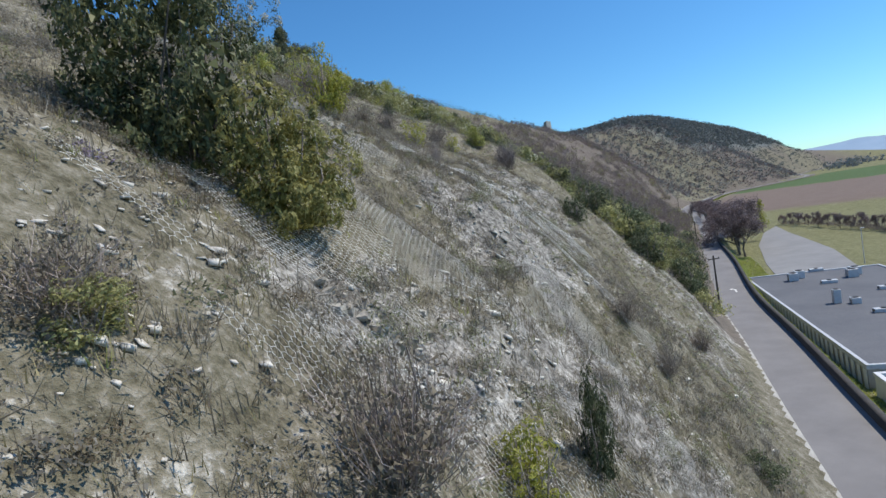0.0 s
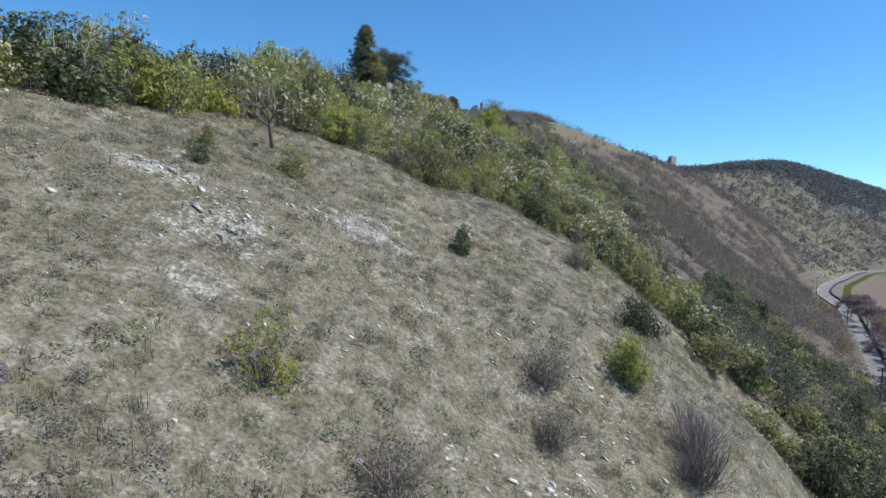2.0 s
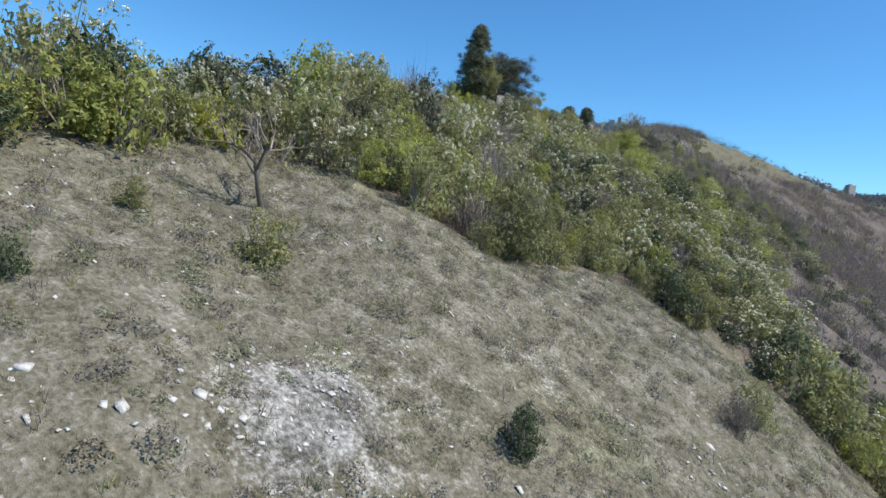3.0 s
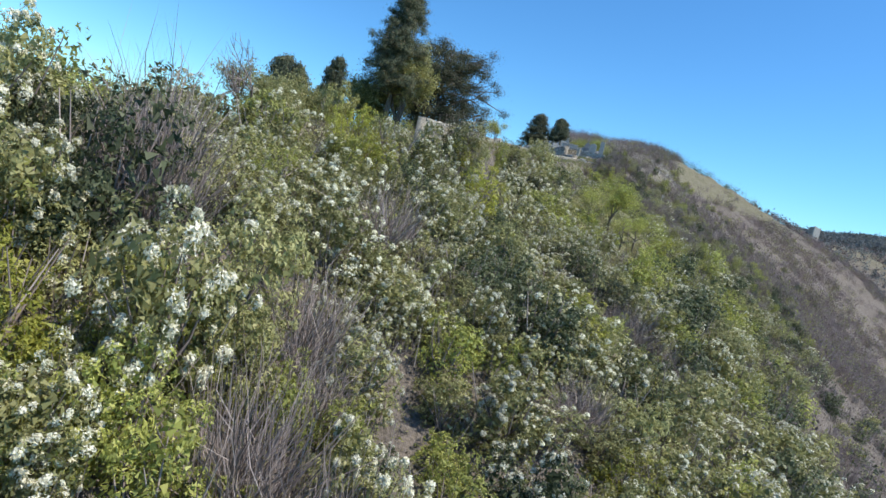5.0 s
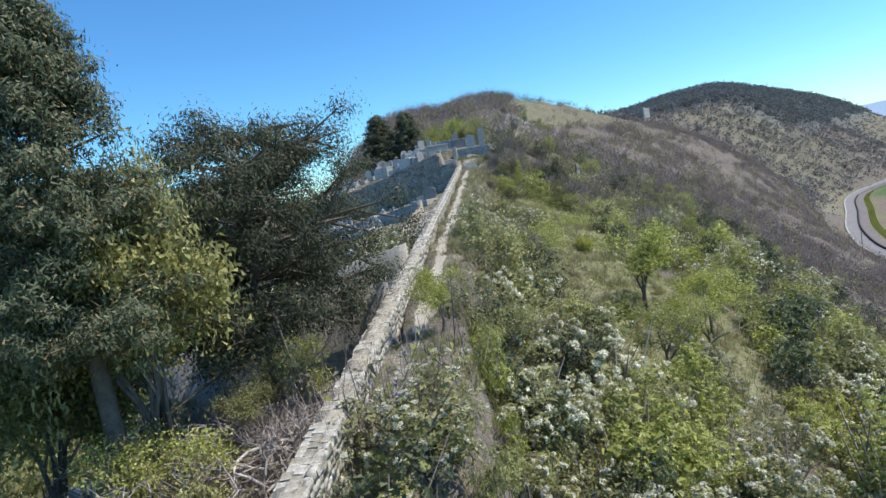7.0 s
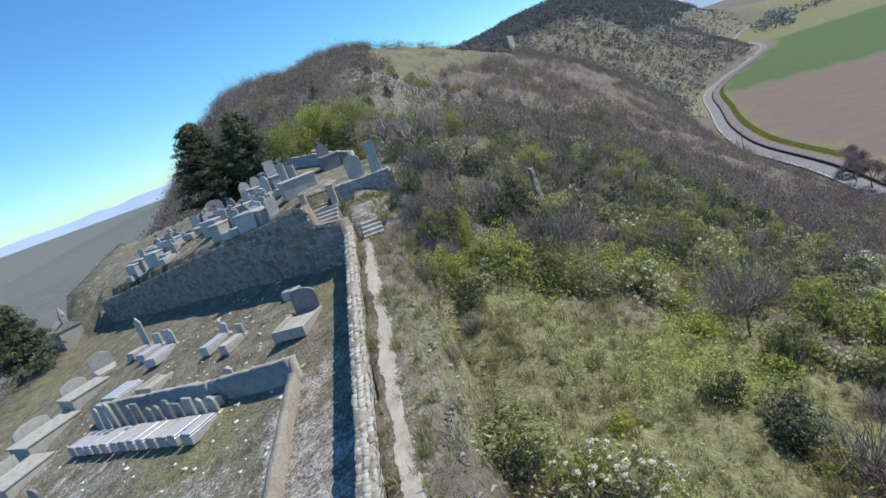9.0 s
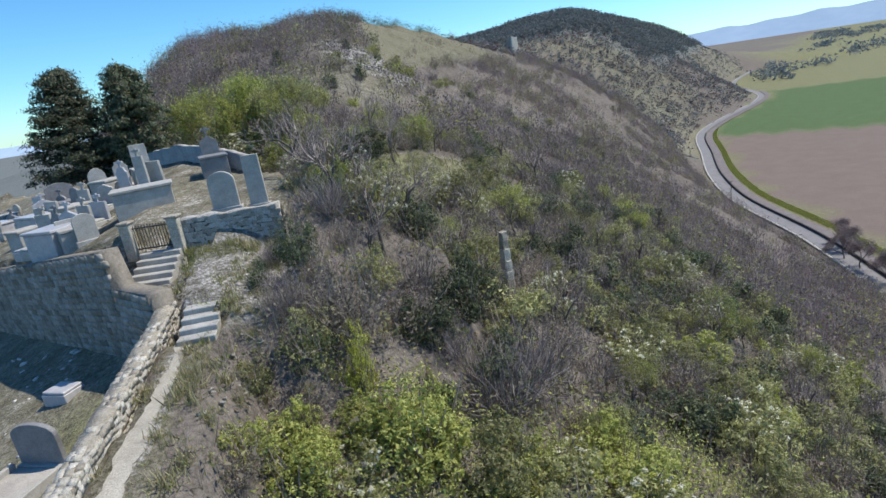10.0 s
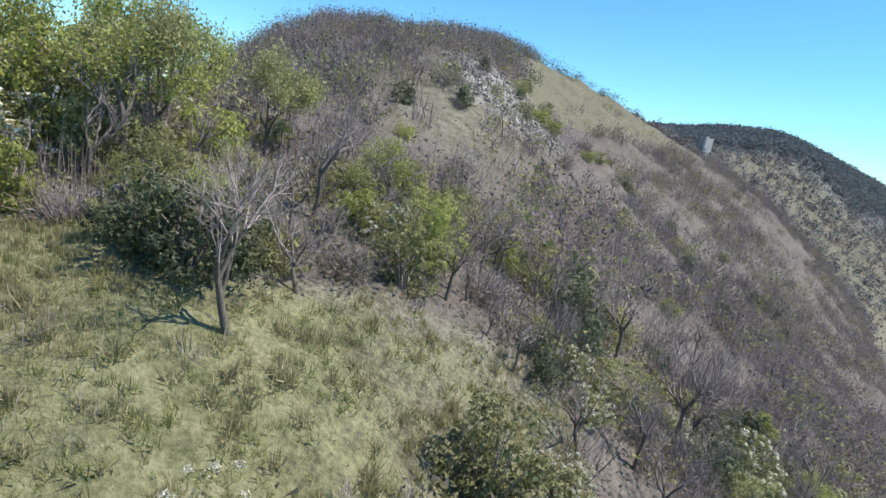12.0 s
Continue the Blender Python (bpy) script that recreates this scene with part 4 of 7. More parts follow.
def tower():
    """Ruined square watch tower on the saddle of the ridge."""
    x, y = 102.3, 399.0
    t = thing("ruined_tower", "ruined pale stone watchtower on the ridge", "tower", m=pose(x, y, land1(x, y) - 0.8, 0, 0, 25))
    for k, (a, b, h) in enumerate((((-2.1, -2.1), (2.1, -1.3), 9.0), ((-2.1, 1.3), (2.1, 2.1), 7.6), ((-2.1, -1.3), (-1.3, 1.3), 8.2), ((1.3, -1.3), (2.1, 1.3), 6.4))):
        bm = bmesh.new()
        box(bm, a[0], a[1], 0, b[0], b[1], h, 0.08, 0.06)
        bmesh.ops.subdivide_edges(bm, edges=bm.edges[:], cuts=2)
        for v in bm.verts:
            if v.co.z > h * 0.9:
                v.co.z += noise.noise(v.co * 1.3) * 1.4
        part("wall", bm, M_WALLST, t)
    return t


tower()


# ---- loose pieces of the walls ----
def stone_data(seed, sx, sy, sz):
    """One rough block, twelve triangles, with its corners knocked about."""
    r = random.Random(seed)
    bm = bmesh.new()
    box(bm, -sx / 2, -sy / 2, -sz / 2, sx / 2, sy / 2, sz / 2)
    for v in bm.verts:
        v.co += Vector((r.uniform(-1, 1) * sx, r.uniform(-1, 1) * sy, r.uniform(-1, 1) * sz)) * 0.06
    me = bpy.data.meshes.new("stone")
    bm.to_mesh(me)
    bm.free()
    return me


def pieces(wall, name, mats, spots, seed, tilt=0.0):
    """Blocks at (x, y, z, heading, scale) as parts of a wall."""
    r = random.Random(seed)
    for x, y, z, a, s in spots:
        o = new(name, r.choice(mats))
        o.parent = wall
        o.matrix_basis = pose(x, y, z, tilt + r.uniform(-2, 2), r.uniform(-2, 2), a + r.uniform(-4, 4)) @ Matrix.Diagonal((s[0], s[1], s[2], 1))


COPE = [stone_data(300 + k, 0.19, 0.23, 0.11) for k in range(6)]
RUBBLE = [stone_data(320 + k, 0.27, 0.2, 0.17) for k in range(6)]
for me in COPE:
    me.materials.append(M_WALLST)
for me in RUBBLE:
    me.materials.append(M_RUBBLE)
rs = random.Random(9)
we = bpy.data.objects["wall_east"]
near_spots, far_spots = [], []
for side in (-0.18, 0.0, 0.18):
    y = 91.5 + rs.uniform(0, 0.1)
    while y < 148.9:
        spot = (float(wall_x(y)) + side + rs.uniform(-0.03, 0.03), y, float(wall_top(y)) - 0.07 - 0.03 * (side != 0) + rs.uniform(-0.015, 0.015), -6.0 + rs.uniform(-12, 12), (rs.uniform(0.85, 1.2), rs.uniform(0.75, 1.2), rs.uniform(0.9, 1.1)))
        (near_spots if y < 113 else far_spots).append(spot)
        y += rs.uniform(0.17, 0.27)
pieces(we, "coping_stone", COPE, near_spots, 3, 7.0)


def joined_stones(name, label, parent, spots, size, mat, seed):
    """The same blocks farther on, as one mesh."""
    rng = np.random.default_rng(seed)
    cube = np.array([(-1, -1, -1), (1, -1, -1), (1, 1, -1), (-1, 1, -1), (-1, -1, 1), (1, -1, 1), (1, 1, 1), (-1, 1, 1)], float) * 0.5
    f = np.array([(0, 3, 2, 1), (4, 5, 6, 7), (0, 1, 5, 4), (1, 2, 6, 5), (2, 3, 7, 6), (3, 0, 4, 7)])
    out = []
    for x, y, z, a, sc in spots:
        c = cube * size * sc * (1 + rng.normal(0, 0.1, (8, 3)))
        ca, sa = math.cos(radians(a)), math.sin(radians(a))
        out.append(np.column_stack([x + c[:, 0] * ca - c[:, 1] * sa, y + c[:, 0] * sa + c[:, 1] * ca, z + c[:, 2] + c[:, 1] * 0.12]))
    ff = (np.arange(len(out)) * 8)[:, None, None] + f[None]
    o = tagged(new(name, mesh_np(name, np.concatenate(out), ff.reshape(-1, 4), mat)), label, kind="stuff")
    o.parent = parent


joined_stones("coping_rubble", "pale rubble crown of the wall", we, far_spots, np.array([0.19, 0.23, 0.11]), M_WALLST, 16)
wt = bpy.data.objects["wall_terrace"]
spots = []
for k in range(9):
    for j in range(21):
        s = (j + 0.5 * (k % 2) + rs.uniform(-0.25, 0.25)) / 21
        spots.append((-11.2 + 4.2 * s - 0.02, 154.1 - 0.5 * s - 0.27, 56.9 + k * 0.17 + rs.uniform(-0.04, 0.04), -6.8, (rs.uniform(0.7, 1.15), 0.9, rs.uniform(0.8, 1.15))))
pieces(wt, "rubble_stone", RUBBLE, spots, 4)


def wall_face(name, label, seed):
    """Rubble facing on the path side of the long wall, joined."""
    rng = np.random.default_rng(seed)
    cube = np.array([(-1, -1, -1), (1, -1, -1), (1, 1, -1), (-1, 1, -1), (-1, -1, 1), (1, -1, 1), (1, 1, 1), (-1, 1, 1)], float) * 0.5
    f = np.array([(0, 3, 2, 1), (4, 5, 6, 7), (0, 1, 5, 4), (1, 2, 6, 5), (2, 3, 7, 6), (3, 0, 4, 7)])
    out, n = [], 0
    for row in range(6):
        y = 91.4 + rng.uniform(0, 0.3)
        while y < 149:
            w = rng.uniform(0.1, 0.3)
            v = cube * [0.1 + rng.uniform(0, 0.02), w * 1.1, rng.uniform(0.15, 0.21)] * (1 + rng.normal(0, 0.05, (8, 3)))
            v[:, 0] += v[:, 1] * float(wall_x(y + 1) - wall_x(y))
            out.append(v + [float(wall_x(y + w / 2)) + 0.222, y + w / 2, float(wall_top(y + w / 2)) - 0.16 - row * 0.145 + rng.normal(0, 0.035)])
            y += w
            n += 1
    v = np.concatenate(out)
    ff = (np.arange(n) * 8)[:, None, None] + f[None]
    o = tagged(new(name, mesh_np(name, v, ff.reshape(-1, 4), M_WALLST)), label, kind="stuff")
    o.parent = bpy.data.objects["wall_east"]


wall_face("rubble_facing", "rough pale rubble facing", 12)


def stone_pillar(x, y, h):
    """Broken pale masonry pier among the shrubs."""
    z = land1(x, y)
    p = thing("stone_pier", "broken pale masonry pier among leafless shrubs", "pillar", m=pose(x, y, z - 0.3, 0, 0, 20))
    r = random.Random(8)
    zz = 0.0
    while zz < h:
        bm = bmesh.new()
        w, hh = 0.27 - 0.03 * zz, r.uniform(0.35, 0.7)
        box(bm, -w, -w, zz, w, w, zz + hh + 0.03, 0.03)
        bmesh.ops.subdivide_edges(bm, edges=bm.edges[:], cuts=1)
        for v in bm.verts:
            v.co += Vector((r.uniform(-1, 1) * 0.03, r.uniform(-1, 1) * 0.03, r.uniform(-1, 1) * 0.015))
        part("block", bm, M_WALLST, p)
        zz += hh


stone_pillar(3.4, 155.6, 3.5)


def chapel():
    """Small chapel with a bell turret at the far end of the upper terrace."""
    x, y = -45.0, 186.0
    c = thing("chapel", "small pale stone chapel with a pointed bell turret", "chapel", m=pose(x, y, land1(x, y) - 0.3, 0, 0, 38) @ Matrix.Scale(0.55, 4))
    bm = bmesh.new()
    box(bm, -2.2, -3.2, 0, 2.2, 3.2, 4.2, 0.04)
    part("wall", bm, M_TOMB, c)
    bm = bmesh.new()
    vs = [bm.verts.new(p) for p in ((-2.5, -3.4, 4.2), (2.5, -3.4, 4.2), (0, -3.4, 5.8), (-2.5, 3.4, 4.2), (2.5, 3.4, 4.2), (0, 3.4, 5.8))]
    for q in ((0, 1, 2), (5, 4, 3), (0, 2, 5, 3), (1, 4, 5, 2), (0, 3, 4, 1)):
        bm.faces.new([vs[i] for i in q])
    part("roof", bm, M_WALLDK, c)
    t = part("bell_turret", box(bmesh.new(), -0.6, -3.3, 4.2, 0.6, -2.1, 7.2, 0.04), M_TOMB, c)
    bm = bmesh.new()
    bmesh.ops.create_cone(bm, cap_ends=True, segments=8, radius1=0.75, radius2=0.03, depth=1.8, matrix=Matrix.Translation((0, -2.7, 8.1)))
    part("spire", bm, M_TOMB, t)


chapel()


def north_face():
    """Courses of the retaining wall's stones, joined."""
    rng = np.random.default_rng(14)
    cube = np.array([(-1, -1, -1), (1, -1, -1), (1, 1, -1), (-1, 1, -1), (-1, -1, 1), (1, -1, 1), (1, 1, 1), (-1, 1, 1)], float) * 0.5
    f = np.array([(0, 3, 2, 1), (4, 5, 6, 7), (0, 1, 5, 4), (1, 2, 6, 5), (2, 3, 7, 6), (3, 0, 4, 7)])
    out = []
    d, nrm = np.array([UPD[0], UPD[1]]), np.array([-UPD[1], UPD[0]])
    for row in range(22):
        s = rng.uniform(0, 0.4)
        while s < 43:
            w = rng.uniform(0.3, 0.75)
            x, y = up_at(s + w / 2)
            z = up_top(s + w / 2) - 0.2 - row * 0.27
            if z > yard_h(x, y) - 0.2:
                c = cube * [w * 1.02, 0.1 + rng.uniform(0, 0.05), 0.275] * (1 + rng.normal(0, 0.06, (8, 3)))
                p = np.array([x, y]) + nrm * 0.36
                out.append(np.column_stack([p[0] + c[:, 0] * d[0] + c[:, 1] * nrm[0], p[1] + c[:, 0] * d[1] + c[:, 1] * nrm[1], z + c[:, 2]]))
            s += w
    ff = (np.arange(len(out)) * 8)[:, None, None] + f[None]
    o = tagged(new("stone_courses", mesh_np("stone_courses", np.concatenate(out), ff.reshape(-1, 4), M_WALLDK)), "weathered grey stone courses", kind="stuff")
    o.parent = bpy.data.objects["wall_north"]


north_face()


def footpath():
    """Worn pale path beside the wall, with uneven edges."""
    rng = np.random.default_rng(15)
    ys = np.arange(101.2, 147.0, 0.2)
    mid = wall_x(ys) + 0.95 + 0.06 * np.sin(ys * 0.7)
    wd = 0.25 + 0.05 * np.sin(ys * 0.9) + 0.04 * np.sin(ys * 2.7) + rng.normal(0, 0.03, len(ys))
    cols = [mid - wd, mid - wd * 0.4, mid + wd * 0.4, mid + wd]
    v = np.stack([np.column_stack([c, ys, np.maximum(land(c, ys), path_z(ys)) + 0.025]) for c in cols], 1).reshape(-1, 3)
    f = [[i * 4 + j, i * 4 + j + 1, i * 4 + 5 + j, i * 4 + 4 + j] for i in range(len(ys) - 1) for j in range(3)]
    tagged(new("footpath", mesh_np("footpath", v, np.array(f), M_PATH)), "worn pale gravel path beside the cemetery wall", "path", kind="structure")


footpath()


def upper_path():
    """Thin pale path that climbs past the clearing."""
    ys = np.arange(170.0, 188, 0.4)
    mid = np.interp(ys, [170, 172.5, 174.8, 177.4, 181, 188], [-7.2, -7.0, -6.7, -6.0, -5.0, -4.4]) + 0.1 * np.sin(ys * 1.7)
    wd = 0.26 + 0.05 * np.sin(ys * 2.3)
    v = np.stack([np.column_stack([c, ys, land(c, ys) + 0.05]) for c in (mid - wd, mid, mid + wd)], 1).reshape(-1, 3)
    f = [[i * 3 + j, i * 3 + j + 1, i * 3 + 4 + j, i * 3 + 3 + j] for i in range(len(ys) - 1) for j in range(2)]
    tagged(new("footpath", mesh_np("footpath", v, np.array(f), M_PATH)), "thin pale trodden path across the grass", "path", kind="structure")


upper_path()

# ---- plants ----
def lobes(rng, n, r, h):
    """Centres and radii of the rounded masses that make up a crown."""
    c = np.zeros((n, 3))
    a = rng.uniform(0, 2 * np.pi, n)
    d = r * 0.62 * np.sqrt(rng.uniform(0, 1, n))
    c[:, 0], c[:, 1] = np.cos(a) * d, np.sin(a) * d
    low = np.arange(n) % 3 == 0
    d = np.where(low, np.maximum(d, r * 0.38), d)
    c[:, 0], c[:, 1] = np.cos(a) * d, np.sin(a) * d
    c[:, 2] = h * rng.uniform(0.10, 0.82, n) * (1 - 0.3 * (d / r) ** 2)
    c[:, 2] = np.where(low, h * rng.uniform(0.06, 0.24, n), c[:, 2])
    s = np.minimum(r * rng.uniform(0.24, 0.5, n), h * 0.4)
    return c, s


def crown(rng, n, r, h, size, nl=9, jitter=0.7, c=None, s=None):
    if c is None:
        c, s = lobes(rng, nl, r, h)
    k = rng.integers(0, len(c), n)
    u = rng.normal(0, 1, (n, 3))
    u /= np.linalg.norm(u, axis=1)[:, None]
    rad = rng.uniform(0.35, 1.0, n) ** 0.45
    p = c[k] + u * (s[k] * rad)[:, None] * rng.uniform(0.85, 1.15, (n, 1))
    p[:, 2] = np.maximum(p[:, 2], 0.04 * h)
    up = u + np.array([0, 0, 0.35])
    return cards(rng, p, up, np.full(n, size), jitter)


def sprigs(rng, c, s, h, each):
    """Tufts of leaves over the rounded masses: centres, outward ways and radii."""
    n = len(c) * each
    k = np.repeat(np.arange(len(c)), each)
    u = rng.normal(0, 1, (n, 3)) + [0, 0, 0.25]
    u /= np.linalg.norm(u, axis=1)[:, None]
    p = c[k] + u * (s[k] * rng.uniform(0.72, 1.16, n))[:, None]
    # tufts deep inside another mass would not be seen
    deep = np.zeros(n, bool)
    for j in range(len(c)):
        deep |= (np.linalg.norm(p - c[j], axis=1) < s[j] * 0.62) & (k != j)
    keep = ~deep & (p[:, 2] > 0.03 * h)
    return p[keep], u[keep], (s[k] * rng.uniform(0.20, 0.36, n))[keep]


def tufted(rng, p, u, q, n, size, jitter=0.55):
    """Leaves gathered on the outer side of the tufts."""
    k = rng.integers(0, len(p), n)
    d = rng.normal(0, 1, (n, 3)) + u[k] * 0.9
    d /= np.linalg.norm(d, axis=1)[:, None]
    pos = p[k] + d * (q[k] * rng.uniform(0.3, 1.0, n) ** 0.5)[:, None]
    return cards(rng, pos, d * 0.8 + u[k] * 0.4 + [0, 0, 0.3], np.full(n, size), jitter)


def stems(rng, n, r, h, w=0.03, wob=0.25):
    a = rng.uniform(0, 2 * np.pi, n)
    d = r * rng.uniform(0.2, 0.8, n)
    e = np.stack([np.cos(a) * d, np.sin(a) * d, h * rng.uniform(0.5, 0.85, n)], 1)
    s = np.stack([np.cos(a), np.sin(a), np.zeros(n)], 1) * 0.08 * r
    m = (s + e) / 2 + rng.normal(0, wob * r * 0.4, (n, 3)) * np.array([1, 1, 0.3])
    v1, f1 = tubes(s, m, w, w * 0.7, 4)
    v2, f2 = tubes(m, e, w * 0.7, w * 0.3, 4)
    return np.concatenate([v1, v2]), np.concatenate([f1, f2 + len(v1)])


def branching(rng, h, spread, levels=4, kids=3, trunk_h=0.3, w=0.09, up=0.5):
    """Limbs and twigs of a bare tree: lists of segments with radii, from thick to thin."""
    segs = []
    stack = [(np.zeros(3), np.array([rng.normal(0, 0.08), rng.normal(0, 0.08), 1.0]), h * trunk_h, w, 0)]
    while stack:
        p, d, L, r, lv = stack.pop()
        d = d / np.linalg.norm(d)
        mid = p + d * L * 0.5 + rng.normal(0, 0.05 * L, 3)
        e = mid + (d + rng.normal(0, 0.12, 3)) * L * 0.5
        segs.append((p, mid, r, r * 0.82, lv))
        segs.append((mid, e, r * 0.82, r * 0.62, lv))
        if lv < levels:
            for _ in range(kids if lv else kids + 1):
                nd = d * 0.75 + rng.normal(0, spread, 3) + np.array([0, 0, up * 0.35])
                stack.append((mid + (e - mid) * rng.uniform(0.2, 1.0), nd, L * rng.uniform(0.62, 0.85), r * 0.55, lv + 1))
    return segs


def seg_mesh(name, segs, mat, sides, fat=1.0):
    v, f = tubes([s[0] for s in segs], [s[1] for s in segs], np.array([s[2] for s in segs]) * fat, np.array([s[3] for s in segs]) * fat, sides)
    return mesh_np(name, v, f, mat)


def proto(name, label, category, meshes):
    """One plant with its parts, kept as data: (part name, mesh, label)."""
    return name, label, category, meshes


def plant(p, x, y, sx, sz, rot=None, z=None, sink=0.12, group=""):
    name, label, category, meshes = p
    zz = land1(x, y) if z is None else z
    m = pose(x, y, zz - sink, 0, 0, rng_p.uniform(0, 360) if rot is None else rot) @ Matrix.Diagonal((sx, sx, sz, 1))
    t = thing(name, label, category, group, m)
    for pn, me, lab in meshes:
        o = new(pn, me)
        o.parent = t
        if lab:
            o["label"] = lab
        if pn == "twig_spray":
            tagged(o, kind="stuff")
    return t


rng_p = np.random.default_rng(77)


def shrub_kind(name, label, seed, leafmat, n, size, twigmat=M_TWIG, blossom=0.0, bm_size=0.1, stem_n=14, nl=9, jit=0.55, w=0.02):
    """A shrub of unit radius 1 m and height 1.6 m; scaled when it is planted."""
    rng = np.random.default_rng(seed)
    c, s = lobes(rng, nl, 1.0, 1.6)
    p, u, q = sprigs(rng, c, s, 1.6, 16)
    v, f = tufted(rng, p, u, q, n, size, jit)
    k = np.repeat(np.arange(len(c)), 24 if n < 3000 else 60 if n < 9000 else 110)      # larger sprays fill the inside
    d = rng.normal(0, 1, (len(k), 3))
    d /= np.linalg.norm(d, axis=1)[:, None]
    pin = c[k] + d * (s[k] * rng.uniform(0.45, 0.72, len(k)))[:, None]
    pin[:, 2] = np.maximum(pin[:, 2], 0.06)
    if n > 1000:
        v2, f2 = cards(rng, pin, d, np.full(len(k), size * 1.9), 0.45)
        v, f = np.concatenate([v, v2]), np.concatenate([f, f2 + len(v)])
    out = [("leaf_crown", mesh_np("leaf_crown", v, f, leafmat), "")]
    v, f = stems(rng, stem_n, 0.9, 1.6, w)
    out.append(("branch_frame", mesh_np("branch_frame", v, f, twigmat), ""))
    if blossom:
        side = rng.normal(0, 1, 3)
        k = np.argsort(-(u @ (side / np.linalg.norm(side)) * 0.5 + u[:, 2] * 0.6 + rng.normal(0, 0.6, len(u))))[: int(len(u) * 0.62)]
        v, f = tufted(rng, p[k] + u[k] * q[k][:, None] * 0.75, u[k], q[k] * 0.55, int(n * blossom), bm_size, 0.8)
        out.append(("blossom", mesh_np("blossom", v, f, M_BLOSSOM), "white blossom"))
    return proto(name, label, "shrub", out)


def twig_shrub_kind(seed, label="leafless grey-brown twiggy shrub on dry ground", n=520, leaf=0):
    """Many fine twigs that fan out from the ground."""
    rng = np.random.default_rng(seed)
    a = rng.uniform(0, 2 * np.pi, n)
    lean = np.abs(rng.normal(0, 0.5, n))
    L = rng.uniform(0.45, 1.05, n) * 1.5
    d = np.stack([np.cos(a) * np.sin(lean), np.sin(a) * np.sin(lean), np.cos(lean)], 1)
    s = np.stack([np.cos(a), np.sin(a), 0 * a], 1) * rng.uniform(0, 0.45, (n, 1)) + d * (L * rng.uniform(0.0, 0.6, n))[:, None]
    m = s + (d + rng.normal(0, 0.35, (n, 3))) * (L * 0.24)[:, None]
    e = m + (d * 0.8 + rng.normal(0, 0.5, (n, 3)) + [0, 0, 0.15]) * (L * 0.24)[:, None]
    side = np.cross(d, rng.normal(0, 1, d.shape))
    side /= np.linalg.norm(side, axis=1)[:, None] + 1e-9
    v = np.stack([s - side * 0.006, s + side * 0.006, m + side * 0.004, m - side * 0.004, m + side * 0.004, e], 1).reshape(-1, 3)
    k = np.arange(n)[:, None] * 6
    f = np.concatenate([k + [0, 1, 2], k + [0, 2, 3], k + [3, 4, 5]])
    out = [("twig_spray", mesh_np("twig_spray", v, f, M_TWIG), "")]
    if leaf:
        p = s + (e - s) * rng.uniform(0.2, 1, (n, 1))
        pp = np.repeat(p, leaf, 0) + rng.normal(0, 0.09, (n * leaf, 3))
        v, f = cards(rng, pp, rng.normal(0, 1, pp.shape), np.full(len(pp), 0.045), 1.0)
        out.append(("withered_foliage", mesh_np("withered_foliage", v, f, M_DRY), ""))
    k = rng.permutation(n)[:24]
    v, f = tubes(np.zeros((24, 3)) + rng.normal(0, 0.08, (24, 3)) * [1, 1, 0], s[k], 0.009, 0.005, 4)
    out.append(("branch_frame", mesh_np("branch_frame", v, f, M_BARK), ""))
    return proto("dry_shrub", label, "shrub", out)


def bare_tree_kind(seed, label="leafless grey tree with fine upright twigs", h=5.0, spread=0.5, kids=3, levels=4, leaf=None, leaf_n=0, leaf_size=0.1, low=False):
    rng = np.random.default_rng(seed)
    segs = branching(rng, h, spread, levels, kids, 0.17 if low else 0.27, h * (0.0095 if low else 0.018))
    thick = [s for s in segs if s[4] < 2]
    fine = [s for s in segs if s[4] >= 2]
    out = [("trunk", seg_mesh("trunk", thick, M_BARK, 6), ""), ("twig_spray", seg_mesh("twig_spray", fine, M_TWIG, 3, 1.0), "")]
    if leaf:
        ends = np.array([s[1] for s in segs if s[4] >= levels - 1])
        p = ends[rng.integers(0, len(ends), leaf_n)] + rng.normal(0, 0.16, (leaf_n, 3))
        v, f = cards(rng, p, rng.normal(0, 1, p.shape), np.full(leaf_n, leaf_size), 1.0)
        out.append(("twig_haze" if leaf is M_WOODFAR else "leaf_crown", mesh_np("leaf_crown", v, f, leaf), ""))
    return proto("bare_tree" if leaf in (None, M_WOODFAR) else "young_tree", label, "tree", out)


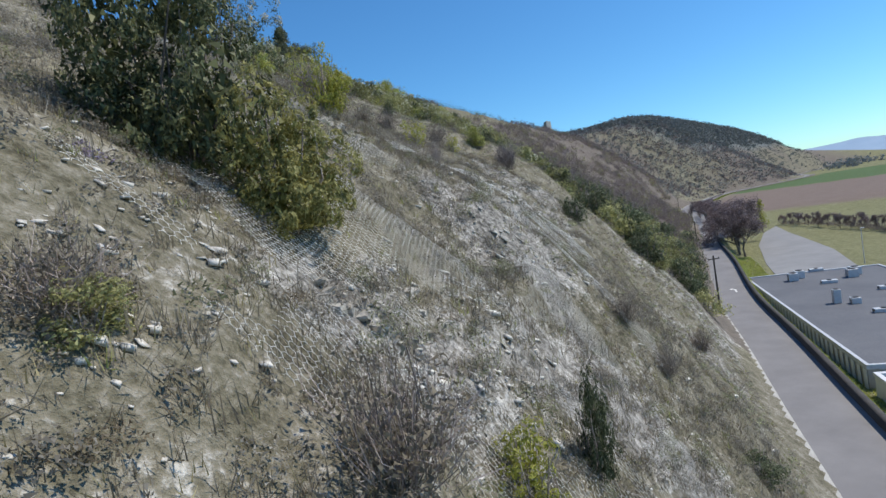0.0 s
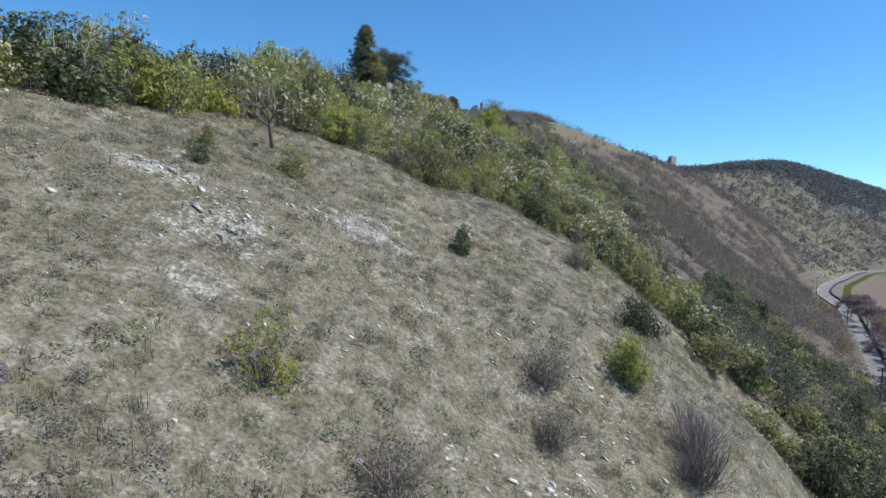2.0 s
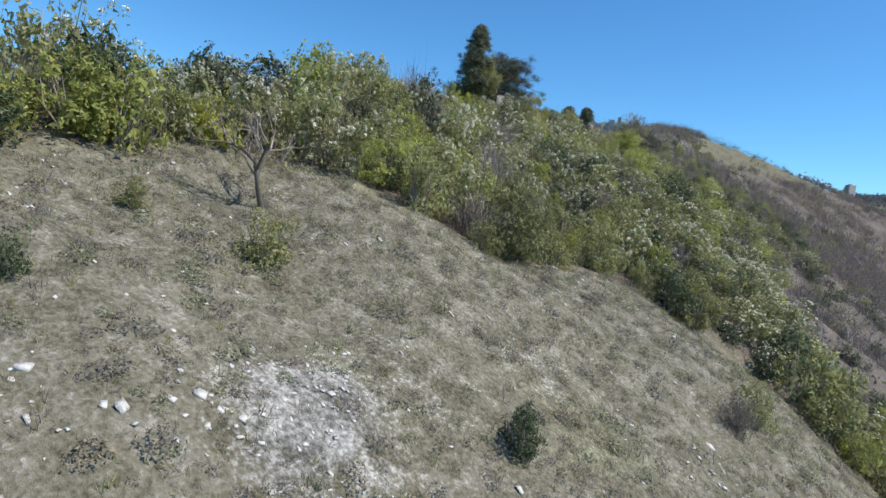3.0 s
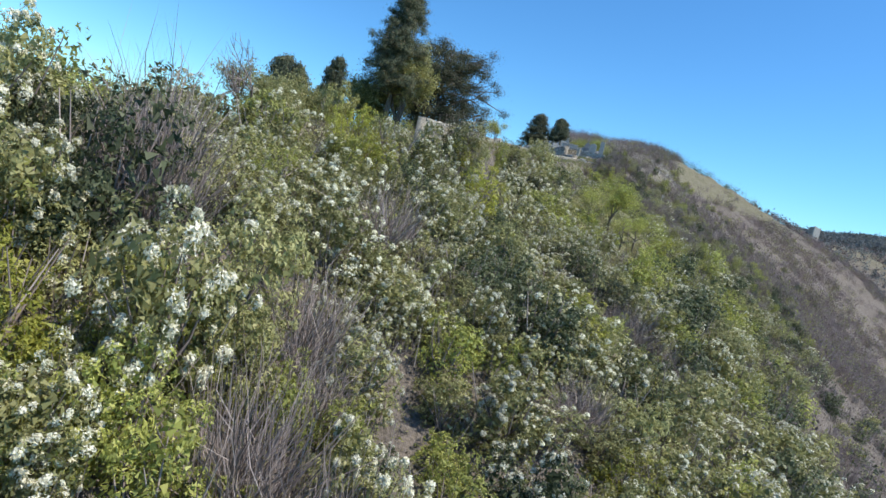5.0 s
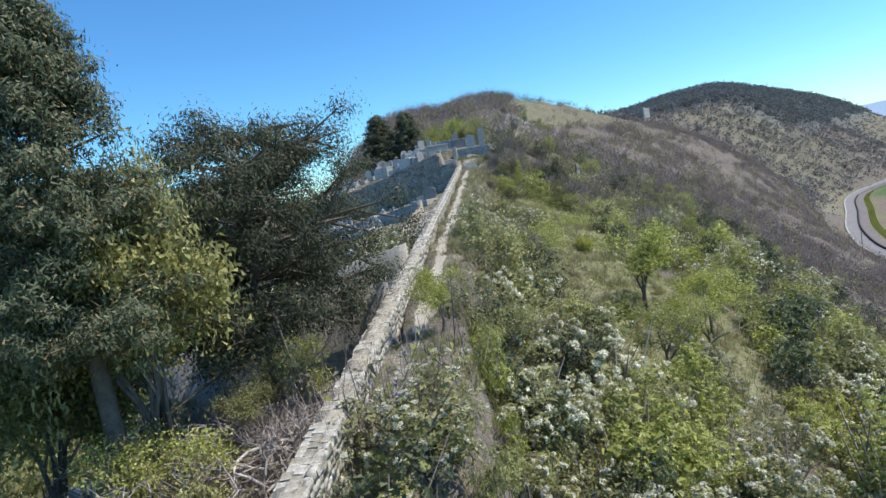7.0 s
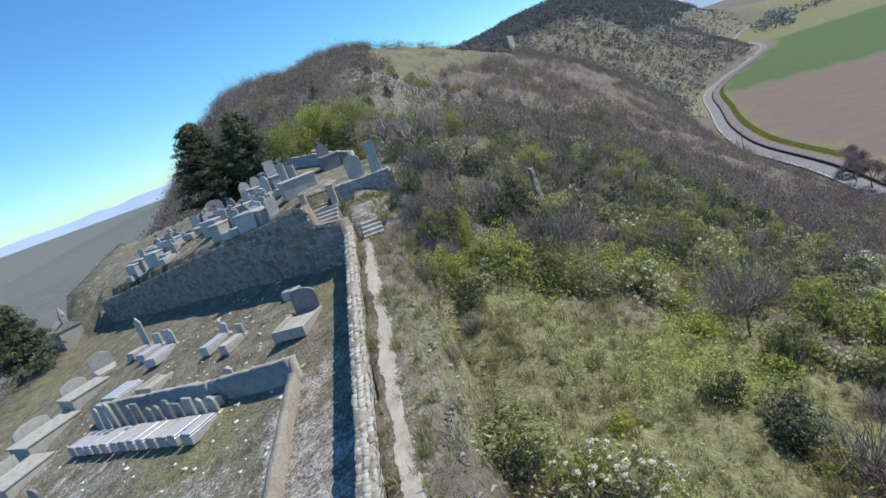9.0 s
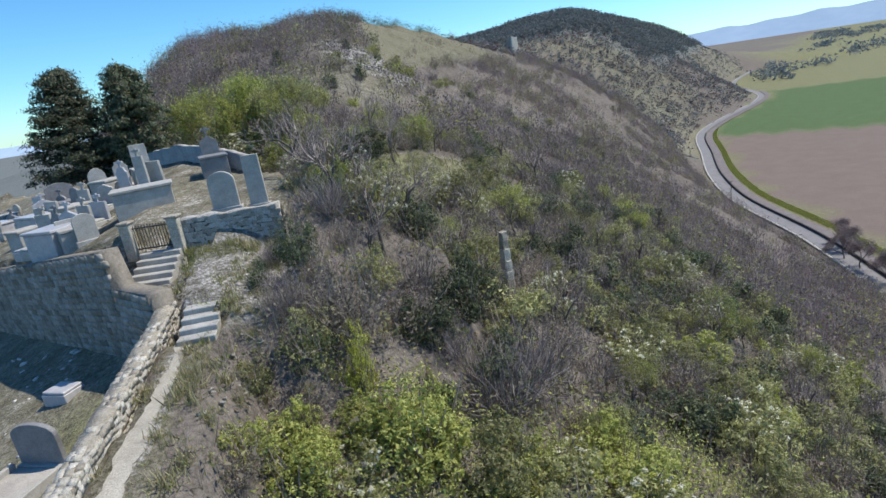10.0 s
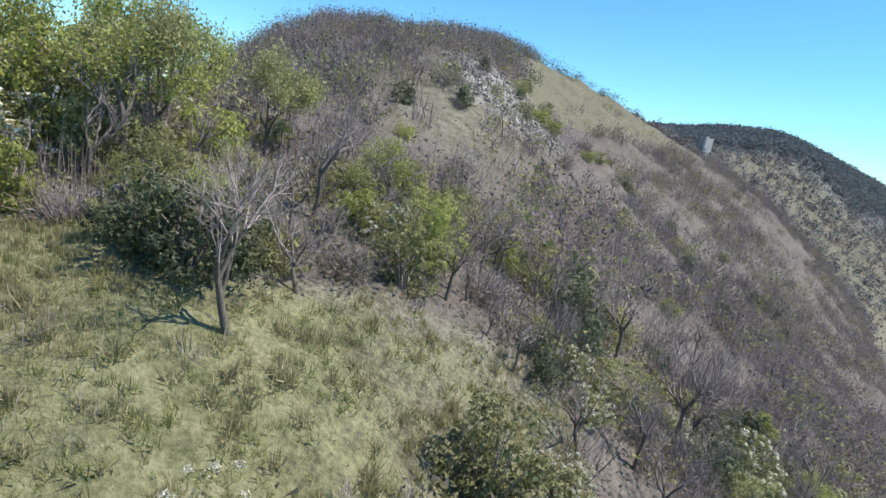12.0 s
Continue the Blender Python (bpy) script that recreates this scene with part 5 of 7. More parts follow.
def conifer_kind(seed, h, r, label, shape="cone", dens=1.0, size=0.1, full=1.0):
    """Trunk, limbs and flat pads of short needles; cone, column or open crown."""
    rng = np.random.default_rng(seed)
    sb, eb, pos, nrm = [], [], [], []
    n = int(150 * dens)
    for k in range(n):
        t = rng.uniform(0.05, 1.0) if shape == "cone" else rng.uniform(0.38, 1.0) if shape == "column" else rng.uniform(0.30, 1.0)
        a = rng.uniform(0, 2 * np.pi)
        if shape == "cone":
            R = r * (1 - t) ** 0.7 * rng.uniform(0.75, 1.12) + 0.3
        elif shape == "column":
            R = r * min(1, (1 - t) * 2.6) ** 0.6 * rng.uniform(0.7, 1.12) + 0.2
        else:
            R = r * math.sin(math.pi * min(1, (t - 0.12) / 0.92)) ** 0.6 * rng.uniform(0.45, 1.15) + 0.3
        d = np.array([math.cos(a), math.sin(a), rng.uniform(-0.1, 0.35)])
        s = np.array([0, 0, t * h * 0.98])
        e = s + d * R
        sb.append(s), eb.append(e)
        for q in np.linspace(0.45, 1.0, 4 if shape != "open" else 6):
            c = s + (e - s) * q + rng.normal(0, (0.12 if shape != "open" else 0.19) * R, 3) * [1, 1, 0.6]
            if shape == "open":
                sb.append(s + (e - s) * q * 0.8), eb.append(c)
            m = int((26 if shape != "open" else 70) * full * (0.6 + R / r))
            w = (0.20 if shape != "open" else 0.25) * (0.6 + 0.5 * r / 2.5)
            pp = rng.normal(0, 1, (m, 3)) * [w, w, w * 0.5]
            pos.append(c + pp)
            nrm.append(pp / w + d * 0.4 + [0, 0, 0.5])
    pos, nrm = np.concatenate(pos), np.concatenate(nrm)
    v, f = cards(rng, pos, nrm, np.full(len(pos), size), 0.5, 2.0, 0.32)
    out = [("needle_crown", mesh_np("needle_crown", v, f, M_CONIFER), "")]
    v, f = tubes(sb, eb, 0.05, 0.012, 4)
    out.append(("branch_spray", mesh_np("branch_spray", v, f, M_BARK), ""))
    v, f = tubes([(0, 0, -0.6), (0, 0, h * 0.5)], [(0, 0, h * 0.5), (0, 0, h)], np.array([0.28, 0.17]) * h / 12, np.array([0.17, 0.03]) * h / 12, 10)
    out.append(("trunk", mesh_np("trunk", v, f, M_BARK, True), ""))
    return proto("conifer_tree", label, "tree", out)


def both(n_hi, n_lo, make):
    """Close-by and distant builds of one kind of shrub."""
    return [make(k, n_hi, 1.0) for k in range(3)], [make(k + 50, int(n_lo * 1.5), 1.6) for k in range(2)]


DARKK = both(4600, 1000, lambda k, n, g: shrub_kind("evergreen_shrub", "dense dark evergreen shrub on the slope", 100 + k, M_DARK, n, 0.038 * g, nl=17))
OLIVEK = both(4600, 1000, lambda k, n, g: shrub_kind("olive_green_shrub", "dull olive-green shrub on the slope", 110 + k, M_OLIVE, n, 0.036 * g, nl=17))
GREENK = both(4600, 1000, lambda k, n, g: shrub_kind("leafing_shrub", "fresh green shrub coming into leaf", 120 + k, M_GREEN, n, 0.036 * g, nl=17))
YELLOWK = both(4200, 900, lambda k, n, g: shrub_kind("yellow_green_shrub", "bright yellow-green shrub in new leaf", 130 + k, M_YELLOW, n, 0.036 * g, nl=13))
THINY = both(2600, 700, lambda k, n, g: shrub_kind("thin_leafing_shrub", "thin yellow-green shrub with open twigs", 135 + k, M_YELLOW, n, 0.036 * g, stem_n=46, nl=9, w=0.009))
BLOSSK = both(4600, 1000, lambda k, n, g: shrub_kind("blossoming_shrub", "white-blossoming shrub among green leaves", 140 + k, M_OLIVE, n, 0.036 * g, blossom=1.0, bm_size=0.025 * g, nl=16))
BLOSSD = both(6000, 1100, lambda k, n, g: shrub_kind("flowering_evergreen", "dark evergreen shrub with patches of white blossom", 150 + k, M_DARK, n, 0.036 * g, blossom=0.55, bm_size=0.028 * g, nl=16))
BLOSSW = [shrub_kind("white_blossom_shrub", "shrub thickly covered in white blossom", 280 + k, M_OLIVE, 4600, 0.036, blossom=1.7, bm_size=0.026, nl=17) for k in range(3)]
BLOSSWK = (BLOSSW, BLOSSK[1])
TWIGK = both(1000, 340, lambda k, n, g: twig_shrub_kind(160 + k, n=n))
DRYK = both(560, 240, lambda k, n, g: twig_shrub_kind(165 + k, "dry grey-brown shrub with withered leaves", n, 3))
BAREK = both(4, 2, lambda k, n, g: bare_tree_kind(170 + k, h=5.0, spread=0.40 + 0.04 * (k % 3), levels=n))
YOUNGK = both(4, 2, lambda k, n, g: bare_tree_kind(180 + k, "slender young tree in fresh green leaf", 5.0, 0.45, levels=n, leaf=M_GREEN, leaf_n=3000 if n > 3 else 900, leaf_size=0.055 * g))


def near_path(x, y):
    px = np.interp(y, [-15, 0, 37, 62, 85, 112, 129, 152, 161, 180], [-0.7, 0, 0, -6, -13.6, -13, -5.6, 3.6, 6, 9])
    return abs(x - px)


def choose(kinds, x, y, i):
    pool = kinds[0] if near_path(x, y) < (13 if y < 155 else 19) and y < 198 else kinds[1]
    return pool[int(i) % len(pool)]


HOLM = shrub_kind("evergreen_oak", "dense dark green evergreen oak on the netted slope", 290, M_HOLM, 15000, 0.030, nl=26)
plant(HOLM, -5.6, -2.2, 2.2, 5.3 / 1.6, sink=0.3)
OAKLT = shrub_kind("olive_leaved_oak", "dense sunlit olive-yellow evergreen bush", 291, M_OAKLT, 13000, 0.034, nl=22)
plant(OAKLT, -3.5, -2.5, 1.5, 3.2 / 1.6, sink=0.3)
# shrubs that stand apart on the grassy slope: x, y, radius, height
for kinds, rows in (
    (DARKK, ((-2.3, 46.0, 0.85, 1.8), (8.3, 50.2, 1.7, 3.0), (17.5, 70.0, 2.4, 4.0), (21.5, 68.0, 2.4, 4.0), (20.4, 52.1, 2.8, 5.2), (18.4, 60.3, 2.0, 3.4), (10.2, 25.1, 1.1, 2.5), (22.9, 48.7, 3.4, 6.0), (26.0, 58, 3.0, 5), (22.0, 43, 2.4, 4.0))),
    (DARKK, ((2.1, -3.6, 0.5, 2.6), (10.1, 5.0, 1.0, 1.3), (-21.5, 41.0, 3.4, 4.6), (-13.3, 38.8, 0.6, 1.3))),
    (OLIVEK, ((-4.3, -8.9, 0.6, 0.8), (-12.2, 46.6, 1.25, 2.2), (-16.4, 44.8, 0.8, 1.1), (6.2, 41.4, 1.0, 1.7), (6.4, 59.7, 1.2, 2.5))),
    (DRYK, ((2.1, 35.1, 1.1, 1.8), (-2.1, 27.6, 1.25, 2.1), (-3.5, 24.0, 0.9, 1.8), (2.0, 37.8, 1.3, 2.4), (-1.5, -7.7, 1.4, 2.4), (7.5, 5.7, 0.7, 1.7), (6.4, 6.2, 0.7, 1.5), (20.2, 29.8, 1.5, 2.3), (5.2, 57.7, 1.1, 2.0), (-4.6, -8.8, 0.9, 1.1), (-5.1, 15.3, 1.7, 2.5), (-4.4, 15.9, 1.4, 2.2), (-5.6, 15.8, 1.3, 2.6))),
    (TWIGK, ( (8.0, 37.5, 1.4, 3.0), (0.6, 15.4, 0.45, 1.9), (8.3, 39.2, 1.5, 2.6))),
    (YELLOWK, ((-4.9, 15.0, 0.45, 1.2), (0.5, -5.6, 0.95, 1.9), (-3.9, 9.4, 1.25, 2.9), (-3.9, 9.7, 0.35, 0.5))),
    (THINY, ((-0.3, 21.3, 1.0, 1.9), (-5.8, 29.0, 1.1, 2.0), (2.2, 24.5, 0.7, 1.3))),
    (GREENK, ((6.0, 41.3, 1.3, 2.4), (18.4, 78.0, 2.6, 4.0), (-7.2, 12.6, 0.9, 1.3))),
    (BLOSSK, ((-13.6, 65.5, 1.8, 3.0), (-15.5, 56.5, 2.0, 3.4))),
):
    for i, (x, y, r, h) in enumerate(rows):
        plant(kinds[0][i % 3], x, y, r, h / 1.6)
plant(BAREK[0][0], -14.6, 49.4, 1.4, 1.4)
BIGBLOSS = shrub_kind("blossoming_shrub", "large dark evergreen shrub crowned with white blossom", 155, M_DARK, 17000, 0.019, blossom=0.9, bm_size=0.0135, nl=24)
plant(BIGBLOSS, -10.6, 19.3, 3.7, 6.0 / 1.6)


# ---- thicket: shrubs one by one where the camera passes close ----
rng_t = np.random.default_rng(5)
cell = {}


def room(x, y, r):
    for i in range(int(x // 4) - 1, int(x // 4) + 2):
        for j in range(int(y // 4) - 1, int(y // 4) + 2):
            for a, b, c in cell.get((i, j), ()):
                if (a - x) ** 2 + (b - y) ** 2 < ((0.33 if y < 104 else 0.42) * (r + c)) ** 2:
                    return False
    cell.setdefault((int(x // 4), int(y // 4)), []).append((x, y, r))
    return True


count = 0
for _ in range(22000):
    x, y = rng_t.uniform(-36, 36), rng_t.uniform(34, 192)
    if near_path(x, y) > 27 or count > 1450:
        continue
    t = float(thicket(np.array(x), np.array(y)))
    if rng_t.uniform() > t or in_yard(x, y) and (y > 124 or rng_t.uniform() < 0.5) or in_terrace(x, y):
        continue
    off = x - float(wall_x(y))
    if -1.6 < off < (3.3 if y > 116 else 2.6) and 98 < y < 150:
        continue
    if in_landing(x, y) or (x < -6 and 143 < y < 156 and x > -15):
        continue
    if -25.5 < x < -14.2 - max(0, 97 - y) * 0.4 and 87 < y < 104 and rng_t.uniform() < 0.5:
        continue
    cl = float(clearing(np.array(x), np.array(y)))
    if rng_t.uniform() < cl * 1.15 or (20 < x and y < 60):
        continue
    r = rng_t.uniform(1.0, 2.5)
    h = r * rng_t.uniform(1.15, 1.75)
    if y < 74:
        h *= 1.3
    if y > 120 and x > -10:
        h, r = h * 0.8, r * 0.85
    if not room(x, y, r):
        continue
    count += 1
    u = rng_t.uniform()
    if y < 76:
        kinds = BLOSSD if u < 0.10 else BLOSSWK if u < 0.20 else BLOSSK if u < 0.34 else OLIVEK if u < 0.60 else DARKK if u < 0.70 else GREENK if u < 0.87 else TWIGK if u < 0.94 else YELLOWK
    elif y < 102:
        kinds = BLOSSWK if u < 0.16 else BLOSSK if u < 0.38 else OLIVEK if u < 0.60 else GREENK if u < 0.72 else DARKK if u < 0.86 else TWIGK if u < 0.94 else YELLOWK
    elif y < 134 or y < 150 and x < 3:
        kinds = BLOSSWK if u < 0.10 else BLOSSK if u < 0.20 else OLIVEK if u < 0.40 else GREENK if u < 0.60 else DARKK if u < 0.80 else TWIGK if u < 0.93 else YELLOWK
    else:
        kinds = BLOSSK if u < 0.08 else OLIVEK if u < 0.32 else GREENK if u < 0.37 else DARKK if u < 0.52 else DRYK if u < 0.57 else TWIGK if u < 0.66 else BAREK if u < 0.97 else YOUNGK
    if x < 4 and 145.5 < y < 153:
        kinds = (TWIGK, DRYK, BAREK, TWIGK, OLIVEK, BLOSSK, DRYK, BAREK)[int(u * 80) % 8]
    if -25.5 < x < -14.2 - max(0, 97 - y) * 0.4 and 85 < y < 104:
        kinds, h = (TWIGK, DRYK, BLOSSK, DRYK)[int(u * 40) % 4], h * 0.7
    k = choose(kinds, x, y, rng_t.integers(0, 6))
    if kinds in (BAREK, YOUNGK):
        plant(k, x, y, h / 4.2 * 1.7, h / 4.2 * 1.8)
    else:
        plant(k, x, y, r, h / 1.6)

SPREAD = bare_tree_kind(207, "low-forking leafless grey tree above the clearing", 5.0, 0.36, levels=5, kids=3, low=True)
plant(SPREAD, 1.2, 172.9, 2.2, 2.1)
plant(BIGBLOSS, -3.4, 166.3, 2.1, 3.6 / 1.6)
for x, y, sx, sz in ((-5.6, 148.3, 1.2, 0.75), (-2.8, 150.1, 1.1, 0.75), (-7.4, 147.6, 1.1, 0.6), (-0.4, 156.9, 1.3, 1.0), (-3.4, 152.7, 0.8, 0.6), (4.6, 152.5, 1.1, 0.95)):
    plant(SPREAD, x, y, sx, sz)
for i, (x, y, r, h) in enumerate(((4.8, 165.6, 1.3, 2.3), (-10.0, 125.9, 1.2, 1.9), (-12.0, 84.5, 1.8, 3.2), (-16.5, 80.5, 1.7, 3.0), (-8.2, 79.5, 1.5, 2.8), (-18.5, 74.5, 1.8, 3.0), (-4.4, 82.5, 1.5, 2.6), (-9.0, 88.5, 1.3, 2.4), (-4.0, 107.5, 1.4, 2.2), (-6.5, 100.5, 1.5, 2.4))):
    plant(BLOSSW[i % 3], x, y, r, h / 1.6)

# trees that stand out
for kinds, x, y, s in ((YOUNGK, -6.1, 106.7, 1.0), (YOUNGK, -2.8, 110.0, 0.9), (BAREK, -9.4, 104.5, 0.8), (BAREK, -5.6, 162.0, 1.1), (BAREK, -5.0, 153.6, 1.2), (BAREK, -4.2, 156.6, 1.3), (BAREK, -3.2, 151.6, 1.1), (BAREK, -5.8, 158.8, 1.3), (BAREK, -1.6, 154.2, 1.1), (BAREK, 0.6, 157.6, 1.0), (BAREK, 2.6, 161.0, 1.0), (BAREK, -2.6, 158.5, 1.1), (BAREK, 7.0, 161.5, 1.0),
                       (BAREK, 5.8, 169.5, 0.8), (YOUNGK, -6.0, 181.0, 1.5), (YOUNGK, -10.0, 183.5, 1.7), (YOUNGK, -13, 186.0, 1.6), (BAREK, -23.5, 84.0, 1.5), (BAREK, -33, 92, 1.7), (BAREK, -36, 88, 1.6), (BAREK, -24.0, 103.0, 1.1), (YOUNGK, -21.5, 97.0, 1.0)):
    plant(choose(kinds, x, y, x * 3 + y), x, y, s, s)

CON_TALL = conifer_kind(201, 12.0, 1.9, "tall dark conifer with a dense ragged crown", "column", 1.5, 0.062, 3.0)
CON_OPEN = conifer_kind(202, 8.0, 3.6, "broad open-crowned cedar with dead brown tips", "open", 0.50, 0.055, 3.0)
CON_CONE = conifer_kind(203, 9.0, 2.8, "dark conical yew on the cemetery terrace", "cone", 1.4, 0.13)
CON_COL = conifer_kind(204, 9.5, 1.9, "slim dark cypress with layered branches", "column", 1.0, 0.13)
for k, x, y, sx, sz in ((CON_TALL, -21.8, 97.5, 0.95, 1.08), (CON_OPEN, -19.9, 102.9, 1.0, 1.22), (CON_CONE, -22.3, 179.6, 1.3, 1.05), (CON_COL, -17.6, 178.6, 1.15, 1.28),
                        (CON_CONE, -42.5, 115.0, 1.3, 1.55), (CON_CONE, -39.5, 113.0, 1.2, 1.35), (CON_COL, -36.0, 115.0, 0.8, 1.4), (CON_CONE, -39, 136.0, 0.9, 0.75), (CON_CONE, -47.0, 180.0, 1.2, 0.9)):
    plant(k, x, y, sx, sz)

# willows in first leaf, road-side trees, hedge
WILLOW = [bare_tree_kind(190 + k, "slender willow-like tree in dense olive-green leaf", 5.0, 0.36, levels=4, leaf=M_GREEN if k else M_OLIVE, leaf_n=6500, leaf_size=0.06) for k in range(3)]
for i, (x, y, s) in enumerate(((-6.5, 183.5, 1.9), (-9.5, 186.0, 2.1), (-12.5, 185.0, 2.0), (-4.0, 189.0, 1.7), (-15.5, 188.0, 2.0), (-10.5, 191.5, 2.0))):
    plant(WILLOW[i % 3], x, y, s * 0.8, s)
plant(DARKK[0][1], -0.7, 174.6, 2.0, 1.9)
plant(DARKK[0][2], -2.6, 175.6, 1.5, 1.4)
for i, (x, y, r, h) in enumerate(((-7.0, 182.0, 2.3, 4.4), (-9.8, 183.0, 2.5, 5.0), (-12.6, 183.5, 2.4, 4.6), (-4.6, 184.5, 2.0, 3.6), (-15.0, 184.0, 2.3, 4.4))):
    plant((GREENK if i % 2 else OLIVEK)[0][i % 3], x, y, r, h / 1.6)
ROADTREE = [bare_tree_kind(240 + k, "tall leafless roadside tree with a dense grey crown", 5.0, 0.42, levels=4, kids=3, leaf=M_WOODFAR, leaf_n=6000, leaf_size=0.07) for k in range(2)]
for i, (x, y, s) in enumerate(((79.5, 125, 3.2), (81, 130, 3.8), (83, 134, 4.0), (86, 139, 4.0), (89, 145, 3.8), (93, 153, 3.6), (97, 162, 3.4), (101, 172, 3.2), (106, 186, 3.0), (114, 205, 2.6), (118, 215, 2.6), (122, 226, 2.4), (125, 236, 2.4), (128, 243, 2.2), (134, 248, 2.2), (139, 254, 2.0))):
    plant(ROADTREE[i % 2], x, y, s * 0.95, s, group="roadside trees")
for i in range(16):
    f = i / 15
    x, y = 128.5 - 9 * f + (i % 3), 184 - 58 * f
    plant(ROADTREE[i % 2], x, y, 0.9 + 0.1 * (i % 4), 1.1 + 0.12 * (i % 3), group="hedgerow trees")


def poplar():
    rng = np.random.default_rng(260)
    c = np.stack([rng.normal(0, 0.5, 22), rng.normal(0, 0.5, 22), np.linspace(1.5, 9.3, 22)], 1)
    v, f = crown(rng, 2600, 1.0, 9.0, 0.2, c=c, s=np.interp(c[:, 2], [1, 4, 10], [0.8, 1.3, 0.5]))
    out = [("leaf_crown", mesh_np("leaf_crown", v, f, M_YELLOW), "")]
    v, f = tubes([(0, 0, -0.3)], [(0, 0, 8.5)], 0.2, 0.04, 8)
    out.append(("trunk", mesh_np("trunk", v, f, M_BARK, True), ""))
    return proto("poplar_tree", "narrow poplar in bright yellow-green leaf", "tree", out)


plant(poplar(), 113.5, 172, 1.0, 1.15)

# young trees before the conifers and at the near end of the wall
for i, (x, y, s) in enumerate(((-17.5, 78.0, 0.9), (-26.8, 90.0, 1.15), (-25.5, 95.5, 1.2), (-12.9, 101.6, 0.7), (-14.2, 101.0, 0.55))):
    plant((YOUNGK[0] + WILLOW)[i % 6], x, y, s * 1.1, s, group="young trees by the wall")
# shrubs about the terrace end
for i, (kk, x, y, r, h) in enumerate(((TWIGK, -5.0, 152.6, 1.3, 2.4), (BLOSSK, -4.6, 156.0, 1.2, 2.2), (DARKK, -6.6, 149.6, 1.0, 1.8), (TWIGK, -5.3, 159.6, 1.3, 2.6), (OLIVEK, -4.0, 150.0, 1.2, 2.0), (TWIGK, -7.6, 151.0, 0.7, 1.5), (GREENK, -4.8, 154.2, 1.2, 2.4), (TWIGK, -5.2, 157.0, 1.4, 3.2), (OLIVEK, -4.6, 158.6, 1.4, 3.0), (DRYK, -5.9, 161.2, 1.5, 3.2), (BLOSSK, -7.4, 163.2, 1.4, 3.0), (TWIGK, -8.9, 165.8, 1.5, 3.2), (GREENK, -10.2, 168.4, 1.5, 3.2),
                                      (DARKK, -0.7, 128.6, 1.3, 2.1), (DARKK, -1.6, 130.6, 1.0, 1.6))):
    plant(kk[0][i % 3], x, y, r, h / 1.6)
for i, (kk, x, y, r, h) in enumerate(((GREENK, -8.6, 142.6, 0.9, 1.5), (GREENK, -7.4, 143.3, 1.0, 1.6), (YELLOWK, -5.4, 144.9, 0.7, 2.6), (DARKK, -7.9, 149.2, 0.7, 1.2), (OLIVEK, -6.6, 145.7, 1.1, 1.9), (TWIGK, -7.2, 146.9, 1.0, 1.6), (DARKK, -0.6, 150.1, 1.5, 3.0), (OLIVEK, -8.4, 145.2, 0.8, 1.3), (OLIVEK, 9.1, 151.9, 1.5, 2.6), (YELLOWK, 13.6, 148.6, 1.3, 2.2), (GREENK, 2.3, 144.0, 1.3, 2.0), (GREENK, -3.9, 143.3, 1.2, 2.0), (DARKK, -0.3, 146.4, 1.4, 2.6), (DARKK, 1.0, 152.6, 1.3, 2.8), (BLOSSK, 4.8, 153.4, 1.4, 2.6), (DARKK, -2.6, 147.8, 1.2, 2.2), (OLIVEK, 6.4, 148.8, 1.4, 2.4), (DARKK, 8.2, 146.4, 1.5, 2.6))):
    plant(kk[0][i % 3], x, y, r, h / 1.6)
rng_w = np.random.default_rng(73)
for i in range(9):
    y = 118 + 3.3 * i + rng_w.uniform(-1, 1)
    plant((DRYK if i % 3 else TWIGK)[0][i % 3], float(wall_x(y)) + rng_w.uniform(3.0, 4.6), y, rng_w.uniform(0.7, 1.2), rng_w.uniform(0.6, 0.95))
# bleached dead trees tangled below the conifers
rng_d = np.random.default_rng(71)
M_DEAD = foliage("bleached_wood", [(0.0, (0.30, 0.27, 0.25)), (0.6, (0.44, 0.40, 0.375)), (1.0, (0.58, 0.54, 0.51))], rough=0.85, trans=0.0)
for x, y, hd in ((-22.6, 99.6, 5.6), (-20.4, 98.6, 5.0), (-24.4, 97.6, 5.4), (-21.4, 96.4, 4.4), (-18.6, 97.0, 3.6), (-23.2, 94.6, 4.4), (-19.0, 94.0, 3.4), (-20.0, 96.2, 4.2), (-21.2, 95.0, 5.4), (-19.4, 97.6, 5.0), (-18.2, 98.6, 3.0), (-22.4, 97.0, 6.0)):
    segs = branching(rng_d, hd, 0.85, 4, 3, 0.24, 0.075, -0.35)
    t = thing("dead_tree", "bleached grey dead tree with tangled drooping branches", "tree", "dead trees", pose(x, y, land1(x, y) - 0.15, 0, 0, rng_d.uniform(0, 360)))
    part("limb", seg_mesh("limb", [s for s in segs if s[4] < 2], M_DEAD, 5), M_DEAD, t)
    tagged(part("twig_spray", seg_mesh("twig_spray", [s for s in segs if s[4] >= 2], M_DEAD, 3, 1.3), M_DEAD, t), kind="stuff")
# olive-leaved trees before the conifers
OLIVET = [bare_tree_kind(195 + k, "tall thin tree in dull olive leaf", 5.0, 0.40, levels=4, leaf=M_OLIVE, leaf_n=11000, leaf_size=0.062) for k in range(2)]
for i, (x, y, sx, sz) in enumerate(((-21.2, 98.0, 1.05, 2.5), (-27.0, 96.0, 1.5, 1.8), (-28.0, 97.0, 1.8, 1.9), (-27.0, 90.0, 1.5, 1.4))):
    plant(OLIVET[i % 2], x, y, sx, sz, group="olive trees by the conifers")
